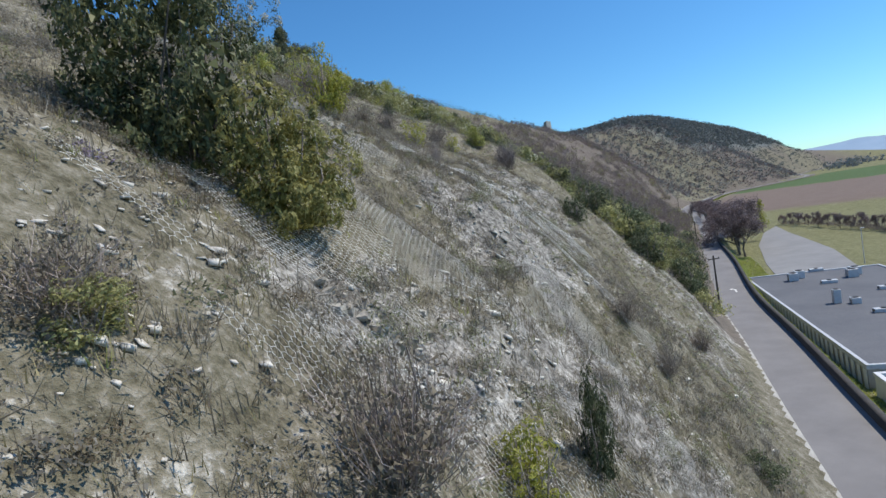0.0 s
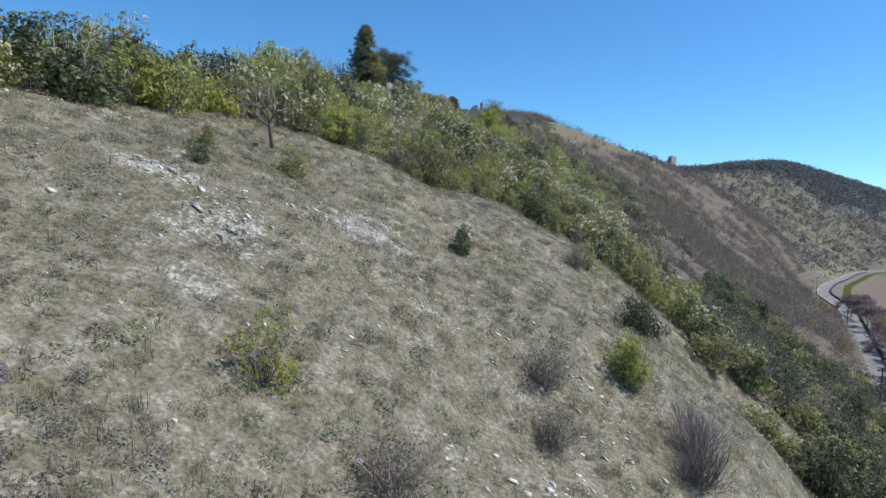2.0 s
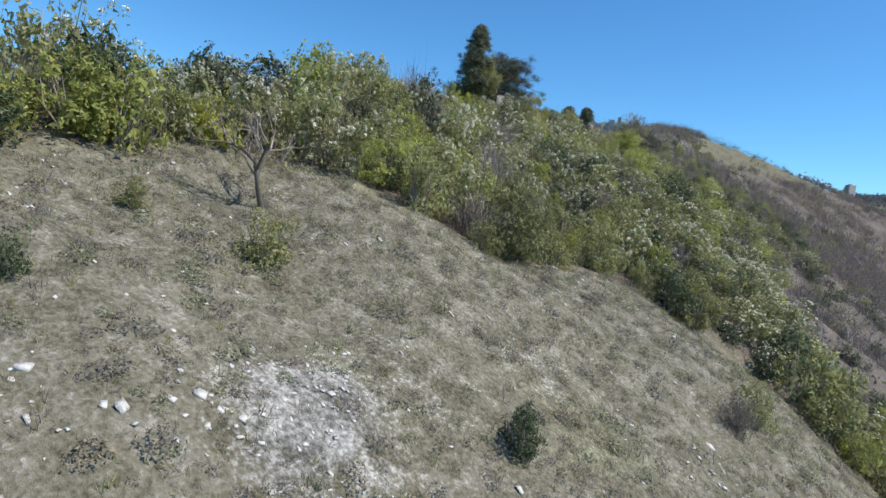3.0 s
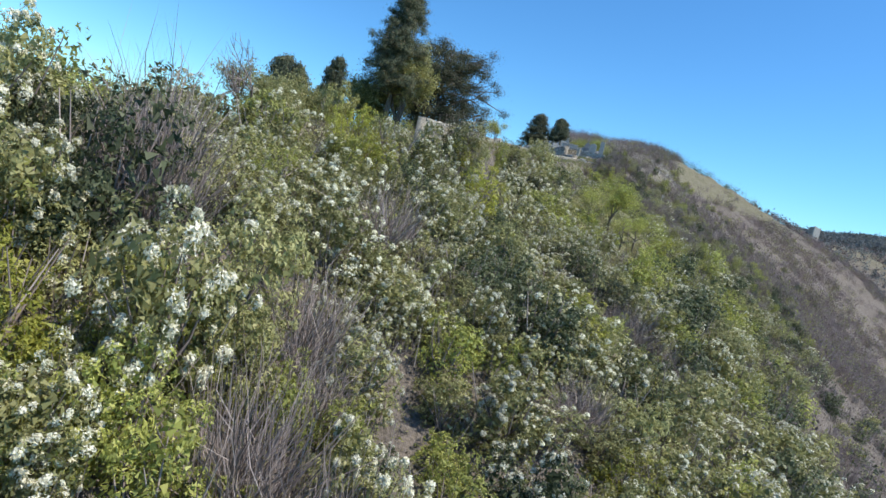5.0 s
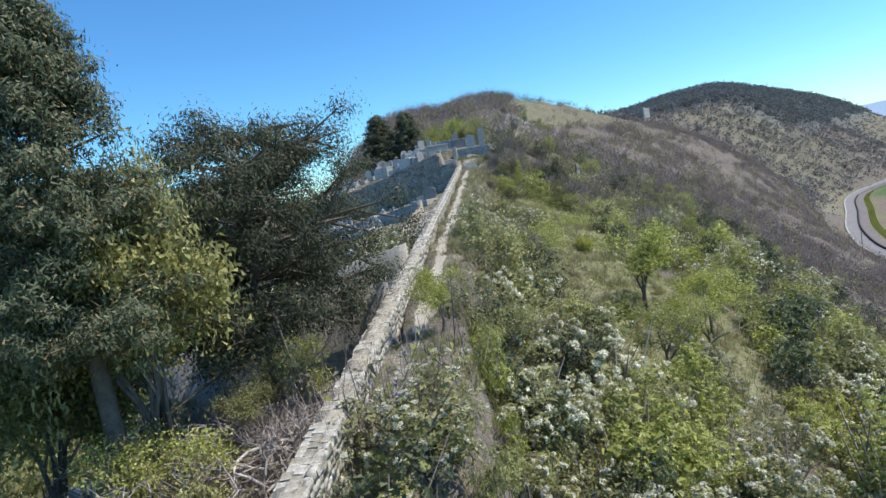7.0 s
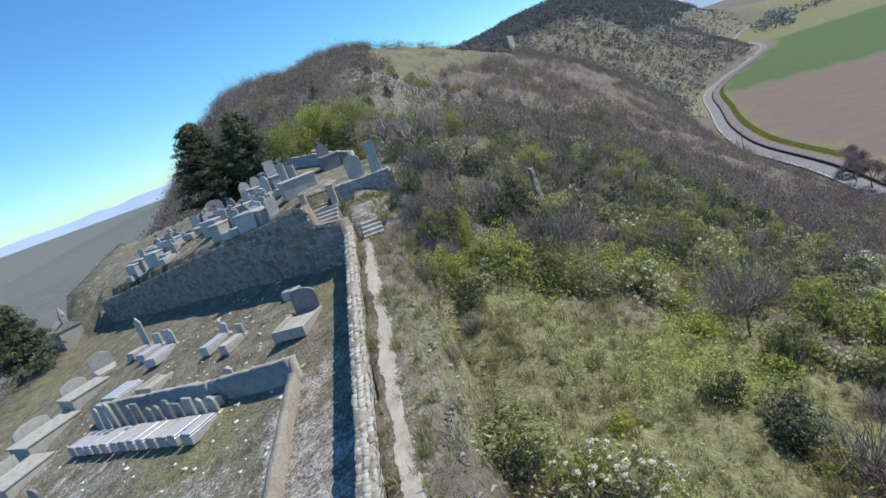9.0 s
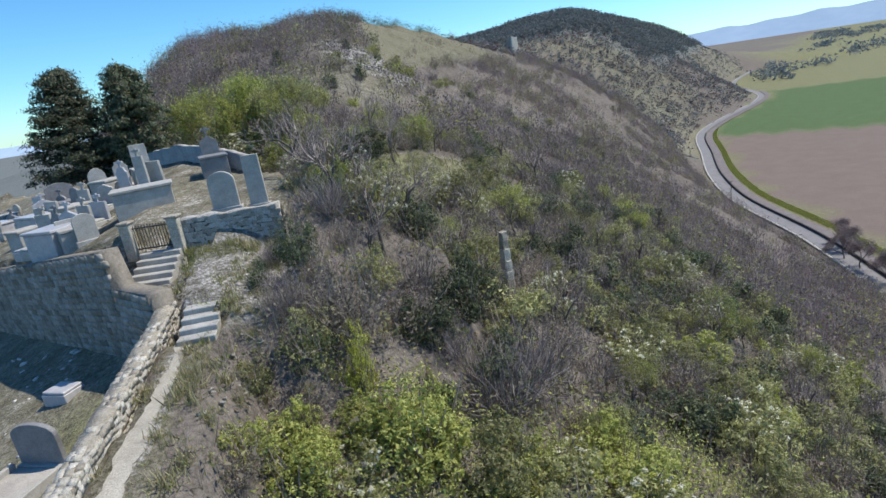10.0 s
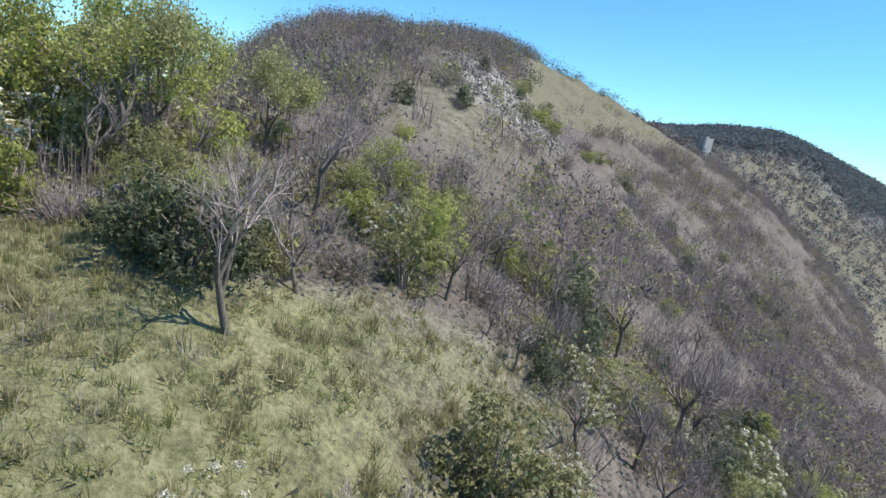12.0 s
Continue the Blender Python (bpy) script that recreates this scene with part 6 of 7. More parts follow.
OLIVEW = bare_tree_kind(198, "wide tree in dense olive-yellow leaf", 5.0, 0.46, levels=4, leaf=M_OAKLT, leaf_n=20000, leaf_size=0.055)
plant(OLIVEW, -21.3, 98.6, 1.6, 2.25, group="olive trees by the conifers")
plant(OLIVEW, -23.9, 98.4, 1.5, 2.0, group="olive trees by the conifers")
plant(OAKLT, -23.5, 93.0, 2.1, 4.6 / 1.6)
for i, (kk, x, y, r, h) in enumerate(((YELLOWK, -19.2, 86.0, 1.1, 3.3), (YELLOWK, -19.6, 89.9, 1.6, 3.4), (GREENK, -18.2, 90.2, 1.2, 3.0), (OLIVEK, -13.6, 95.2, 0.8, 2.6), (GREENK, -13.0, 98.3, 0.9, 1.9), (GREENK, -13.2, 99.8, 0.8, 2.1), (DARKK, -12.9, 101.2, 0.8, 1.7), (OLIVEK, -17.0, 89.8, 1.0, 2.6), (BLOSSD, -12.1, 99.9, 1.5, 2.9), (DRYK, -16.4, 90.2, 1.0, 1.6), (DRYK, -18.6, 92.0, 1.0, 1.6), (OLIVEK, -19.4, 96.0, 1.0, 1.8))):
    plant(kk[0][i % 3], x, y, r, h / 1.6)
for i, (x, y, r, h) in enumerate(((-16.3, 87.1, 1.5, 2.2), (-17.9, 87.6, 1.2, 2.0), (-14.9, 91.4, 1.0, 2.2), (-17.4, 90.4, 1.0, 2.4), (-12.4, 100.4, 1.1, 1.9), (-23.0, 96.7, 1.3, 2.0), (-12.6, 98.1, 1.4, 2.0), (-10.4, 97.4, 1.3, 2.0), (-15.4, 89.9, 1.0, 2.0), (-11.0, 101.4, 1.2, 2.2), (-8.4, 99.2, 1.2, 2.2))):
    plant(BLOSSW[i % 3], x, y, r, h / 1.6)
for i, (x, y, sc) in enumerate(((-19.2, 99.6, 0.6), (-4.0, 113.7, 1.35), (-1.6, 112.2, 1.0))):
    plant(WILLOW[i % 3], x, y, sc * 1.1, sc, group="young trees by the wall")
for i, (x, y, sx, sz) in enumerate(((-20.0, 97.0, 0.9, 0.85), (-18.4, 100.6, 0.9, 0.95), (-21.8, 95.6, 0.8, 0.7))):
    plant(YOUNGK[0][i], x, y, sx, sz, group="young trees by the wall")
# evergreen scrub on the steep flank over the road
FLANK = [shrub_kind("flank_bush", lab, 310 + k, mat, 1500, 0.058, nl=15) for k, (mat, lab) in enumerate(((M_DARK, "dark evergreen bush on the steep flank"), (M_OLIVE, "dull olive bush on the steep flank"), (M_DARK, "dark evergreen bush on the steep flank")))]
rng_f = np.random.default_rng(76)
for i in range(300):
    y = rng_f.uniform(42, 130)
    x = float(toe(y)) - rng_f.uniform(2.5, 30)
    r = rng_f.uniform(1.3, 2.6)
    if x < 16 - (y - 50) * 0.05:
        continue
    plant(FLANK[i % 3], x, y, r, r * rng_f.uniform(0.7, 1.15), sink=0.3)
for i in range(90):
    x, y = rng_f.uniform(7, 40), rng_f.uniform(92, 172)
    r = rng_f.uniform(1.0, 2.0)
    if x < float(toe(y)) - 5 and clearing(np.array(x), np.array(y)) < 0.2:
        plant(FLANK[i % 3], x, y, r, r * rng_f.uniform(0.6, 0.95), sink=0.3)
# trees and bushes one by one on the hillside past the clearing
for i in range(170):
    x, y = rng_f.uniform(-14, 60), rng_f.uniform(184, 262)
    if x > float(toe(y)) - 3 or in_terrace(x, y) or clearing(np.array(x), np.array(y)) > 0.2:
        continue
    if i % 5 < 3:
        g = rng_f.uniform(0.6, 1.0)
        plant(BAREK[0][i % 3], x, y, g, g)
    else:
        g = rng_f.uniform(1.0, 2.0)
        plant((OLIVEK, GREENK, DRYK, DARKK)[i % 4][1][i % 2], x, y, g, g * rng_f.uniform(0.7, 1.0), sink=0.25)
# low bright bushes about the meadow
for i in range(46):
    x, y = rng_f.uniform(-10, 8), rng_f.uniform(104, 144)
    cl = float(clearing(np.array(x), np.array(y)))
    if x < float(wall_x(y)) + 4.2 or cl > 0.93 and i % 3 or in_landing(x, y):
        continue
    r = rng_f.uniform(0.6, 1.3)
    plant((GREENK, YELLOWK, GREENK, BLOSSK)[i % 4][0][i % 3], x, y, r, r * rng_f.uniform(0.6, 0.9))


# ---- far brush and woods, too many to count ----
def brush(name, label, category, x, y, h, per, mat, width, seed, spread=0.55, leafy=False):
    """Fans of thin blades or leaf tufts at many places, joined into one mesh."""
    rng = np.random.default_rng(seed)
    n = len(x)
    z = land(x, y) - 0.1
    base = np.repeat(np.stack([x, y, z], 1), per, 0)
    hh = np.repeat(h, per)
    if leafy:
        p = base + np.stack([rng.normal(0, 0.34, n * per), rng.normal(0, 0.34, n * per), np.abs(rng.normal(0.5, 0.28, n * per))], 1) * hh[:, None]
        v, f = cards(rng, p, rng.normal(0, 1, p.shape) * 0.6 + [0, 0, 0.6], hh * width, 0.6)
        me = mesh_np(name, v, f, mat)
    else:
        a = rng.uniform(0, 2 * np.pi, n * per)
        lean = np.abs(rng.normal(0, spread, n * per))
        d = np.stack([np.cos(a) * np.sin(lean), np.sin(a) * np.sin(lean), np.cos(lean)], 1)
        off = np.stack([rng.normal(0, 0.22, n * per), rng.normal(0, 0.22, n * per), rng.uniform(0, 0.35, n * per)], 1) * hh[:, None]
        s = base + off
        L = (hh * rng.uniform(0.45, 0.95, n * per))[:, None]
        side = np.cross(d, rng.normal(0, 1, d.shape))
        side /= np.linalg.norm(side, axis=1)[:, None]
        wd = (hh * width)[:, None]
        v = np.stack([s - side * wd, s + side * wd, s + d * L], 1).reshape(-1, 3)
        me = mesh_np(name, v, np.arange(3 * n * per).reshape(-1, 3), mat)
    return tagged(new(name, me), label, category, kind="stuff")


def scatter(n, x0, x1, y0, y1, keep, seed):
    rng = np.random.default_rng(seed)
    x, y = rng.uniform(x0, x1, n), rng.uniform(y0, y1, n)
    k = rng.uniform(0, 1, n) < keep(x, y)
    return x[k], y[k]


def on_hill(x, y):
    return (x < toe(y) - 2).astype(float)


def wood_keep(x, y):
    """The leafless wood on the valley side and over the summit's back."""
    z = hill(x, y)
    face = (np.abs(x - np.interp(y, [-15, 0, 37, 62, 85, 112, 129, 152, 161, 180], [-0.7, 0, 0, -6, -13.6, -13, -5.6, 3.6, 6, 9])) > 23) | (y > 190)
    summit = (y > 246) & (x > 14 + (y - 262) * 0.12) & (z > 65.5) & (y < 380)
    crest = (x < 2) & (y > 194)
    scar = ((x - 10) / 9) ** 2 + ((y - 238) / 18) ** 2 < 1
    grassy = np.exp(-((x - 4) / 11) ** 2 - ((y - 216) / 20) ** 2)
    k = on_hill(x, y) * (1 - 0.8 * grassy) * face * (thicket(x, y) > 0.3) * np.where(summit, 0.03, 1.0) * np.where(scar, 0.25, 1.0) * np.where(z > 2, 1, 0.2)
    return np.where(crest, 0.9, 0.14 + 0.86 * (value_noise(x / 8, y / 8, 31) + 0.7 * value_noise(x / 24, y / 24, 32) > -0.08)) * k * (~in_yard(x, y)) * (~in_terrace(x, y))


x, y = scatter(25000, -80, 170, 60, 385, wood_keep, 41)
h = np.random.default_rng(1).uniform(1.8, 4.2, len(x))
brush("bare_wood", "leafless purple-grey brushwood covering the hillside", "woodland", x, y, h, 24, M_WOODFAR, 0.008, 42, 0.55)
brush("twig_haze", "fine purple-grey twigs of the leafless wood", "woodland", x, y, h * 0.9, 24, M_WOODFAR, 0.07, 95, leafy=True)
sel = lambda seed, frac: np.random.default_rng(seed).uniform(0, 1, len(x)) < frac
kg = np.exp(-((x - 4) / 12) ** 2 - ((y - 216) / 22) ** 2)
k = sel(2, 0.16 + 0.5 * kg)
brush("green_scrub", "green and olive scrub scattered through the wood", "scrub", x[k], y[k], h[k] * 0.75, 70, M_OLIVE, 0.085, 43, leafy=True)
k = sel(3, 0.10)
brush("leafing_scrub", "fresh green scrub scattered through the wood", "scrub", x[k], y[k], h[k] * 0.8, 60, M_GREEN, 0.08, 44, leafy=True)
k = sel(4, 0.06)
brush("dark_scrub", "dark evergreen scrub scattered through the wood", "scrub", x[k], y[k], h[k] * 0.8, 80, M_DARK, 0.085, 45, leafy=True)


def far_keep(x, y):
    z = hill(x, y)
    return on_hill(x, y) * (z > 1.5) * np.where((z > 50 + 14 * value_noise(x / 50, y / 50, 34)) & (y > 560), 1.0, 0.22 + 0.5 * (value_noise(x / 26, y / 10, 33) > 0.02))


x, y = scatter(44000, 90, 900, 470, 1120, far_keep, 46)
h = np.random.default_rng(6).uniform(0.6, 1.0, len(x)) * np.where((hill(x, y) > 50) & (y > 560), 6.0, 3.4)
brush("far_wood", "slate-green wooded far hill, distance haze put into its leaf colour", "woodland", x, y, h, 9, M_HAZEWOOD, 0.30, 47, leafy=True)


xs_, ys_ = scatter(30000, 10, 460, 372, 660, lambda x, y: on_hill(x, y) * (hill(x, y) > 1.5) * (0.25 + 0.65 * (value_noise(x / 14, y / 7, 37) + 0.6 * value_noise(x / 45, y / 45, 38) > -0.05)), 39)
hs_ = np.random.default_rng(23).uniform(1.4, 3.4, len(xs_))
k = np.random.default_rng(24).uniform(0, 1, len(xs_)) < 0.6
brush("slope_scrub", "grey-brown scrub over the farther slope", "scrub", xs_[k], ys_[k], hs_[k], 7, M_WOODFAR, 0.34, 40, leafy=True)
brush("slope_bushes", "bushes over the farther slope, slate distance haze in their leaf colour", "scrub", xs_[~k], ys_[~k], hs_[~k], 7, M_HAZEWOOD, 0.34, 41, leafy=True)


def belt_keep(x, y):
    rows = np.abs(((x * 0.55 - y * 0.8) / 190 + value_noise(x / 150, y / 150, 35)) % 1 - 0.5) < 0.06
    return (x > toe(y) + 30) * np.where(y > 700, rows | (value_noise(x / 170, y / 170, 36) > 0.16), 0)


x, y = scatter(15000, 300, 2400, 600, 2300, belt_keep, 49)
h = np.random.default_rng(15).uniform(5, 12, len(x))
brush("far_tree_belts", "grey-green belts of trees across the far plain, haze in their leaf colour", "woodland", x, y, h, 8, M_HAZEWOOD, 0.4, 50, leafy=True)


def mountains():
    """Ranges on the horizon; the pale blue of aerial haze is their base colour."""
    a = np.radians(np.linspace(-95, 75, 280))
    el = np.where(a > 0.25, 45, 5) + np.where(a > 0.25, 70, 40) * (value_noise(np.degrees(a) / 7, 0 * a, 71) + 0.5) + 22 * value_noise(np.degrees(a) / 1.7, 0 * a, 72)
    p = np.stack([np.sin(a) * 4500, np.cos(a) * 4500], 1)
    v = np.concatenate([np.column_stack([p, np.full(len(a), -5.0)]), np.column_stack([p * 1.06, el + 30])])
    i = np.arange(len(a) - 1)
    me = mesh_np("backdrop", v, np.stack([i, i + 1, i + 1 + len(a), i + len(a)], 1)[:, ::-1], M_HAZEBLUE)
    tagged(new("backdrop", me), "mountain range on the horizon, pale blue haze put into its colour", "mountains", kind="structure")


mountains()

# undergrowth that closes the gaps between the shrubs
def under_keep(x, y):
    d = np.abs(x - np.interp(y, [-15, 0, 37, 62, 85, 112, 129, 152, 161, 180], [-0.7, 0, 0, -6, -13.6, -13, -5.6, 3.6, 6, 9]))
    free = (~in_yard(x, y)) & (~in_terrace(x, y)) & (~in_landing(x, y)) & ((np.abs(x - wall_x(y) - 0.7) > 1.9) | (y < 98) | (y > 148))
    return on_hill(x, y) * free * (d < 27) * np.clip(thicket(x, y) - clearing(x, y), 0, 1)


x, y = scatter(15000, -38, 38, 34, 192, under_keep, 81)
h = np.random.default_rng(16).uniform(0.5, 1.5, len(x))
r = np.random.default_rng(17).uniform(0, 1, len(x))
r = np.where((y > 150) & (r < 0.56), r * 1.0 + 0.3, r)
for lo, hi, nm, lab, mat in ((0.0, 0.34, "olive_undergrowth", "olive undergrowth between the shrubs", M_OLIVE), (0.34, 0.56, "green_undergrowth", "fresh green undergrowth between the shrubs", M_GREEN), (0.56, 1.0, "dry_undergrowth", "dry grey-brown undergrowth between the shrubs", M_DRY)):
    k = (r >= lo) & (r < hi)
    brush(nm, lab, "undergrowth", x[k], y[k], h[k], 26, mat, 0.10, 82 + int(lo * 100), leafy=True)
k = r < 0.55
brush("twig_undergrowth", "bare grey twigs rising through the undergrowth", "undergrowth", x[k], y[k], h[k] * 1.7, 26, M_TWIG, 0.006, 86, 0.5)


# ---- grass, stones ----
def grass_keep(x, y):
    base = on_hill(x, y) * (1 - 0.85 * thicket(x, y) * (1 - clearing(x, y)))
    return base * np.clip(1.1 - (value_noise(x / 5, y / 5, 51) + 0.5) * 0.5, 0, 1) * (~in_yard(x, y)) * (~in_terrace(x, y))


x, y = scatter(30000, -26, 26, -14, 70, grass_keep, 52)
hg = np.random.default_rng(8).uniform(0.14, 0.42, len(x))
brush("dry_grass", "tufts of dry straw-coloured grass on the slope", "grass", x, y, hg, 6, M_STRAW, 0.03, 53, 0.6)
k = np.random.default_rng(9).uniform(0, 1, len(x)) < 0.28 * (0.4 + (value_noise(x / 6, y / 6, 54) > 0.0))
brush("green_tufts", "tufts of green grass among the straw", "grass", x[k], y[k], hg[k] * 0.8, 8, M_GRASS, 0.05, 55, 0.6)
k = np.random.default_rng(10).uniform(0, 1, len(x)) < 0.34
brush("heath_tufts", "low grey-brown heath shrublets on the slope", "heath", x[k] + 0.2, y[k], hg[k] * 1.5, 10, M_HEATH, 0.02, 56, 0.85)


def cushions(name, label, x, y, r, per, mat, seed, leaf=0.26, flat=0.75):
    """Low domed shrublets of short upright sprays, joined."""
    rng = np.random.default_rng(seed)
    n = len(x) * per
    base = np.repeat(np.stack([x, y, land(x, y) - 0.03], 1), per, 0)
    rr_ = np.repeat(r, per)
    d = rng.normal(0, 1, (n, 3))
    d[:, 2] = np.abs(d[:, 2]) + 0.05
    d /= np.linalg.norm(d, axis=1)[:, None]
    pos = base + d * (rr_ * rng.uniform(0.65, 1.08, n))[:, None] * [1, 1, flat]
    v, f = cards(rng, pos, d + [0, 0, 0.2], rr_ * leaf, 0.45)
    return tagged(new(name, mesh_np(name, v, f, mat)), label, "heath", kind="stuff")


def heath_keep(x, y):
    return on_hill(x, y) * (1 - 0.85 * thicket(x, y)) * np.clip(0.62 + 1.4 * value_noise(x / 4.0, y / 4.0, 97) + 0.5 * value_noise(x / 1.3, y / 1.3, 100), 0.04, 1) * (1 - 0.8 * rock_patch(x, y)) * (1 - 0.45 * edge_rock(x, y))


x, y = scatter(21000, -26, 26, -14, 70, heath_keep, 98)
rm = np.random.default_rng(22).lognormal(-1.55, 0.38, len(x)).clip(0.1, 0.5)
pick = np.random.default_rng(27).uniform(0, 1, len(x))
for lo, hi, nm, lab, mat in ((0.0, 0.50, "heath_mounds", "rounded grey heath cushions on the dry slope", M_HEATH), (0.50, 0.66, "thyme_mounds", "brown withered cushions on the dry slope", M_THYME), (0.66, 1.0, "green_mounds", "dull green cushions on the dry slope", M_SAGE)):
    k = (pick >= lo) & (pick < hi)
    for near, per, leaf in ((True, 170, 0.10), (False, 74, 0.165)):
        q = k & ((y < 10) == near)
        cushions(nm, lab, x[q], y[q], rm[q], per, mat, 99 + int(lo * 100), leaf)


def clear_keep(x, y):
    return on_hill(x, y) * np.maximum(clearing(x, y), 0.25 * (x < 3) + 0.45 * (np.abs(x - wall_x(y) - 3.0) < 2.2)) * (~in_yard(x, y)) * (~in_terrace(x, y)) * (np.abs(x - wall_x(y) - 0.95) > 0.2)


x, y = scatter(30000, -15, 16, 94, 190, clear_keep, 57)
hg = np.random.default_rng(11).uniform(0.2, 0.55, len(x))
brush("meadow_grass", "rough green grass in the clearings", "grass", x, y, hg * 0.9, 12, M_GRASS, 0.034, 58, 0.75)
xt, yt = scatter(40000, -15, 16, 94, 190, clear_keep, 157)
brush("meadow_turf", "short pale turf between the tussocks", "grass", xt, yt, np.random.default_rng(158).uniform(0.12, 0.3, len(xt)), 9, M_STRAW, 0.04, 159, 0.8)
k = np.random.default_rng(12).uniform(0, 1, len(x)) < 0.5
brush("meadow_tussocks", "rounded straw-green tussocks in the clearings", "grass", x[k][::3], y[k][::3], hg[k][::3] * 1.3, 40, M_STRAW, 0.028, 60, 0.7)
brush("meadow_straw", "straw among the green grass", "grass", x[k], y[k], hg[k], 7, M_STRAW, 0.04, 59, 0.6)


def stones(name, label, x, y, size, mat, seed, category="stones"):
    """Loose angular stones, joined."""
    rng = np.random.default_rng(seed)
    n = len(x)
    cube = np.array([(-1, -1, -1), (1, -1, -1), (1, 1, -1), (-1, 1, -1), (-1, -1, 1), (1, -1, 1), (1, 1, 1), (-1, 1, 1)], float) * 0.5
    f = np.array([(0, 3, 2, 1), (4, 5, 6, 7), (0, 1, 5, 4), (1, 2, 6, 5), (2, 3, 7, 6), (3, 0, 4, 7)])
    v = cube[None] * (1 + rng.normal(0, 0.22, (n, 8, 3))) * np.stack([size * rng.uniform(0.7, 1.5, n), size * rng.uniform(0.7, 1.3, n), size * rng.uniform(0.2, 0.5, n)], 1)[:, None]
    a = rng.uniform(0, 2 * np.pi, n)
    ca, sa = np.cos(a)[:, None], np.sin(a)[:, None]
    vx, vy = v[..., 0] * ca - v[..., 1] * sa, v[..., 0] * sa + v[..., 1] * ca
    vz = v[..., 2] + 0.3 * vx * rng.normal(0, 1, (n, 1)) - 0.45 * vx * (y[:, None] < 66)
    z = land(x, y)
    w = np.stack([vx + x[:, None], vy + y[:, None], vz + z[:, None] + size[:, None] * 0.04], -1).reshape(-1, 3)
    ff = (np.arange(n) * 8)[:, None, None] + f[None]
    return tagged(new(name, mesh_np(name, w, ff.reshape(-1, 4), mat)), label, category, kind="stuff")


def stone_keep(x, y):
    return on_hill(x, y) * (y < 64) * np.clip((value_noise(x / 4, y / 4, 33) - 0.2) * 2.0 + 0.35 * edge_rock(x, y) + 0.95 * rock_patch(x, y), 0.04, 1)


x, y = scatter(40000, -24, 20, -14, 66, stone_keep, 61)
s = np.random.default_rng(13).lognormal(-2.6, 0.45, len(x)).clip(0.04, 0.3)
stones("loose_stones", "pale limestone stones strewn over the slope", x, y, s, M_ROCK, 62)
x, y = scatter(42000, -8, 16, -13, 34, lambda x, y: edge_rock(x, y) * 0.42 * (value_noise(x / 2.5, y / 2.5, 93) + 0.6 * value_noise(x / 0.9, y / 0.9, 94) > -0.12), 65)
stones("rock_ledges", "broken pale limestone ledges along the slope edge", x, y, np.random.default_rng(18).lognormal(-2.55, 0.5, len(x)).clip(0.04, 0.24), M_ROCK, 66)
x, y = scatter(2400, -13, -6.5, 120, 150, lambda x, y: np.clip(0.9 - np.abs(x - wall_x(y) - 3.4) / 1.4, 0, 1), 67)
stones("path_rubble", "grey rubble spilling beside the wall path", x, y, np.random.default_rng(19).uniform(0.05, 0.18, len(x)), M_WALLDK, 68)
x, y = scatter(500, -34, -16, 126, 158, lambda x, y: in_yard(x, y) * 0.7, 69)
stones("grave_rubble", "scattered pale chippings among the graves", x, y, np.random.default_rng(20).uniform(0.06, 0.22, len(x)), M_ROCK, 70)
x, y = scatter(2400, 0, 22, 222, 258, lambda x, y: ((x - 10) / 9) ** 2 + ((y - 239) / 18) ** 2 < 1, 63)
stones("scree", "grey scree scar below the summit", x, y, np.random.default_rng(14).uniform(0.12, 0.5, len(x)), M_WALLDK, 64)


# yard grass
x, y = scatter(9000, -46, -14, 112, 160, lambda x, y: in_yard(x, y) * (y > 138 + 0.3 * (x + 30)) * np.clip(0.55 + value_noise(x / 3, y / 3, 88) * 1.6, 0, 1), 89)
hg = np.random.default_rng(21).uniform(0.08, 0.22, len(x))
brush("yard_grass", "thin mossy grass over the burial ground", "grass", x, y, hg, 7, M_GRASS, 0.06, 90, 0.8)

# ---- wire netting pinned over the broken slope ----
def netting():
    c = 0.14
    ii, jj = np.meshgrid(np.arange(-95, 80), np.arange(-100, 140))
    cx = (ii * c * 0.72).ravel()
    cy = (jj * c + (ii % 2) * c / 2).ravel()
    cx = cx + cy * 0.12
    k = (value_noise(cx / 3.0, cy / 3.0, 91) + 0.5 * value_noise(cx / 1.1, cy / 1.1, 96) > -0.06) & ((cy > -7.6) | (cx > -2.2)) & (cx > -10.5) & (cx < 7.5) & (cx < 2.0 + (cy + 12) * 0.3) & (cy < 5.0 + (cx + 4) * 1.5)
    cx, cy = cx[k], cy[k]
    a = np.radians([0, 60, 120, 180])
    hx, hy = np.cos(a) * c * 0.5, np.sin(a) * c * 0.56
    px, py = cx[:, None] + hx, cy[:, None] + hy
    pz = hill(px, py) + value_noise(px / 9, py / 9, 1) * 2.2 + value_noise(px / 3.1, py / 3.1, 2) * 0.8 + 0.22 + 0.12 * value_noise(px / 0.9, py / 0.9, 92)
    p = np.stack([px, py, pz], -1)
    v, f = tubes(p[:, :3].reshape(-1, 3), p[:, 1:].reshape(-1, 3), 0.0038, 0.0038, 3)
    tagged(new("wire_netting", mesh_np("wire_netting", v, f, M_WIRE)), "hexagonal galvanised wire netting over the stony slope", "netting", kind="stuff")


netting()
LAV = both(420, 300, lambda k, n, g: shrub_kind("lavender_shrub", "small purple-grey lavender clump on the slope", 270 + k, M_LAV, n, 0.09 * g, nl=9))
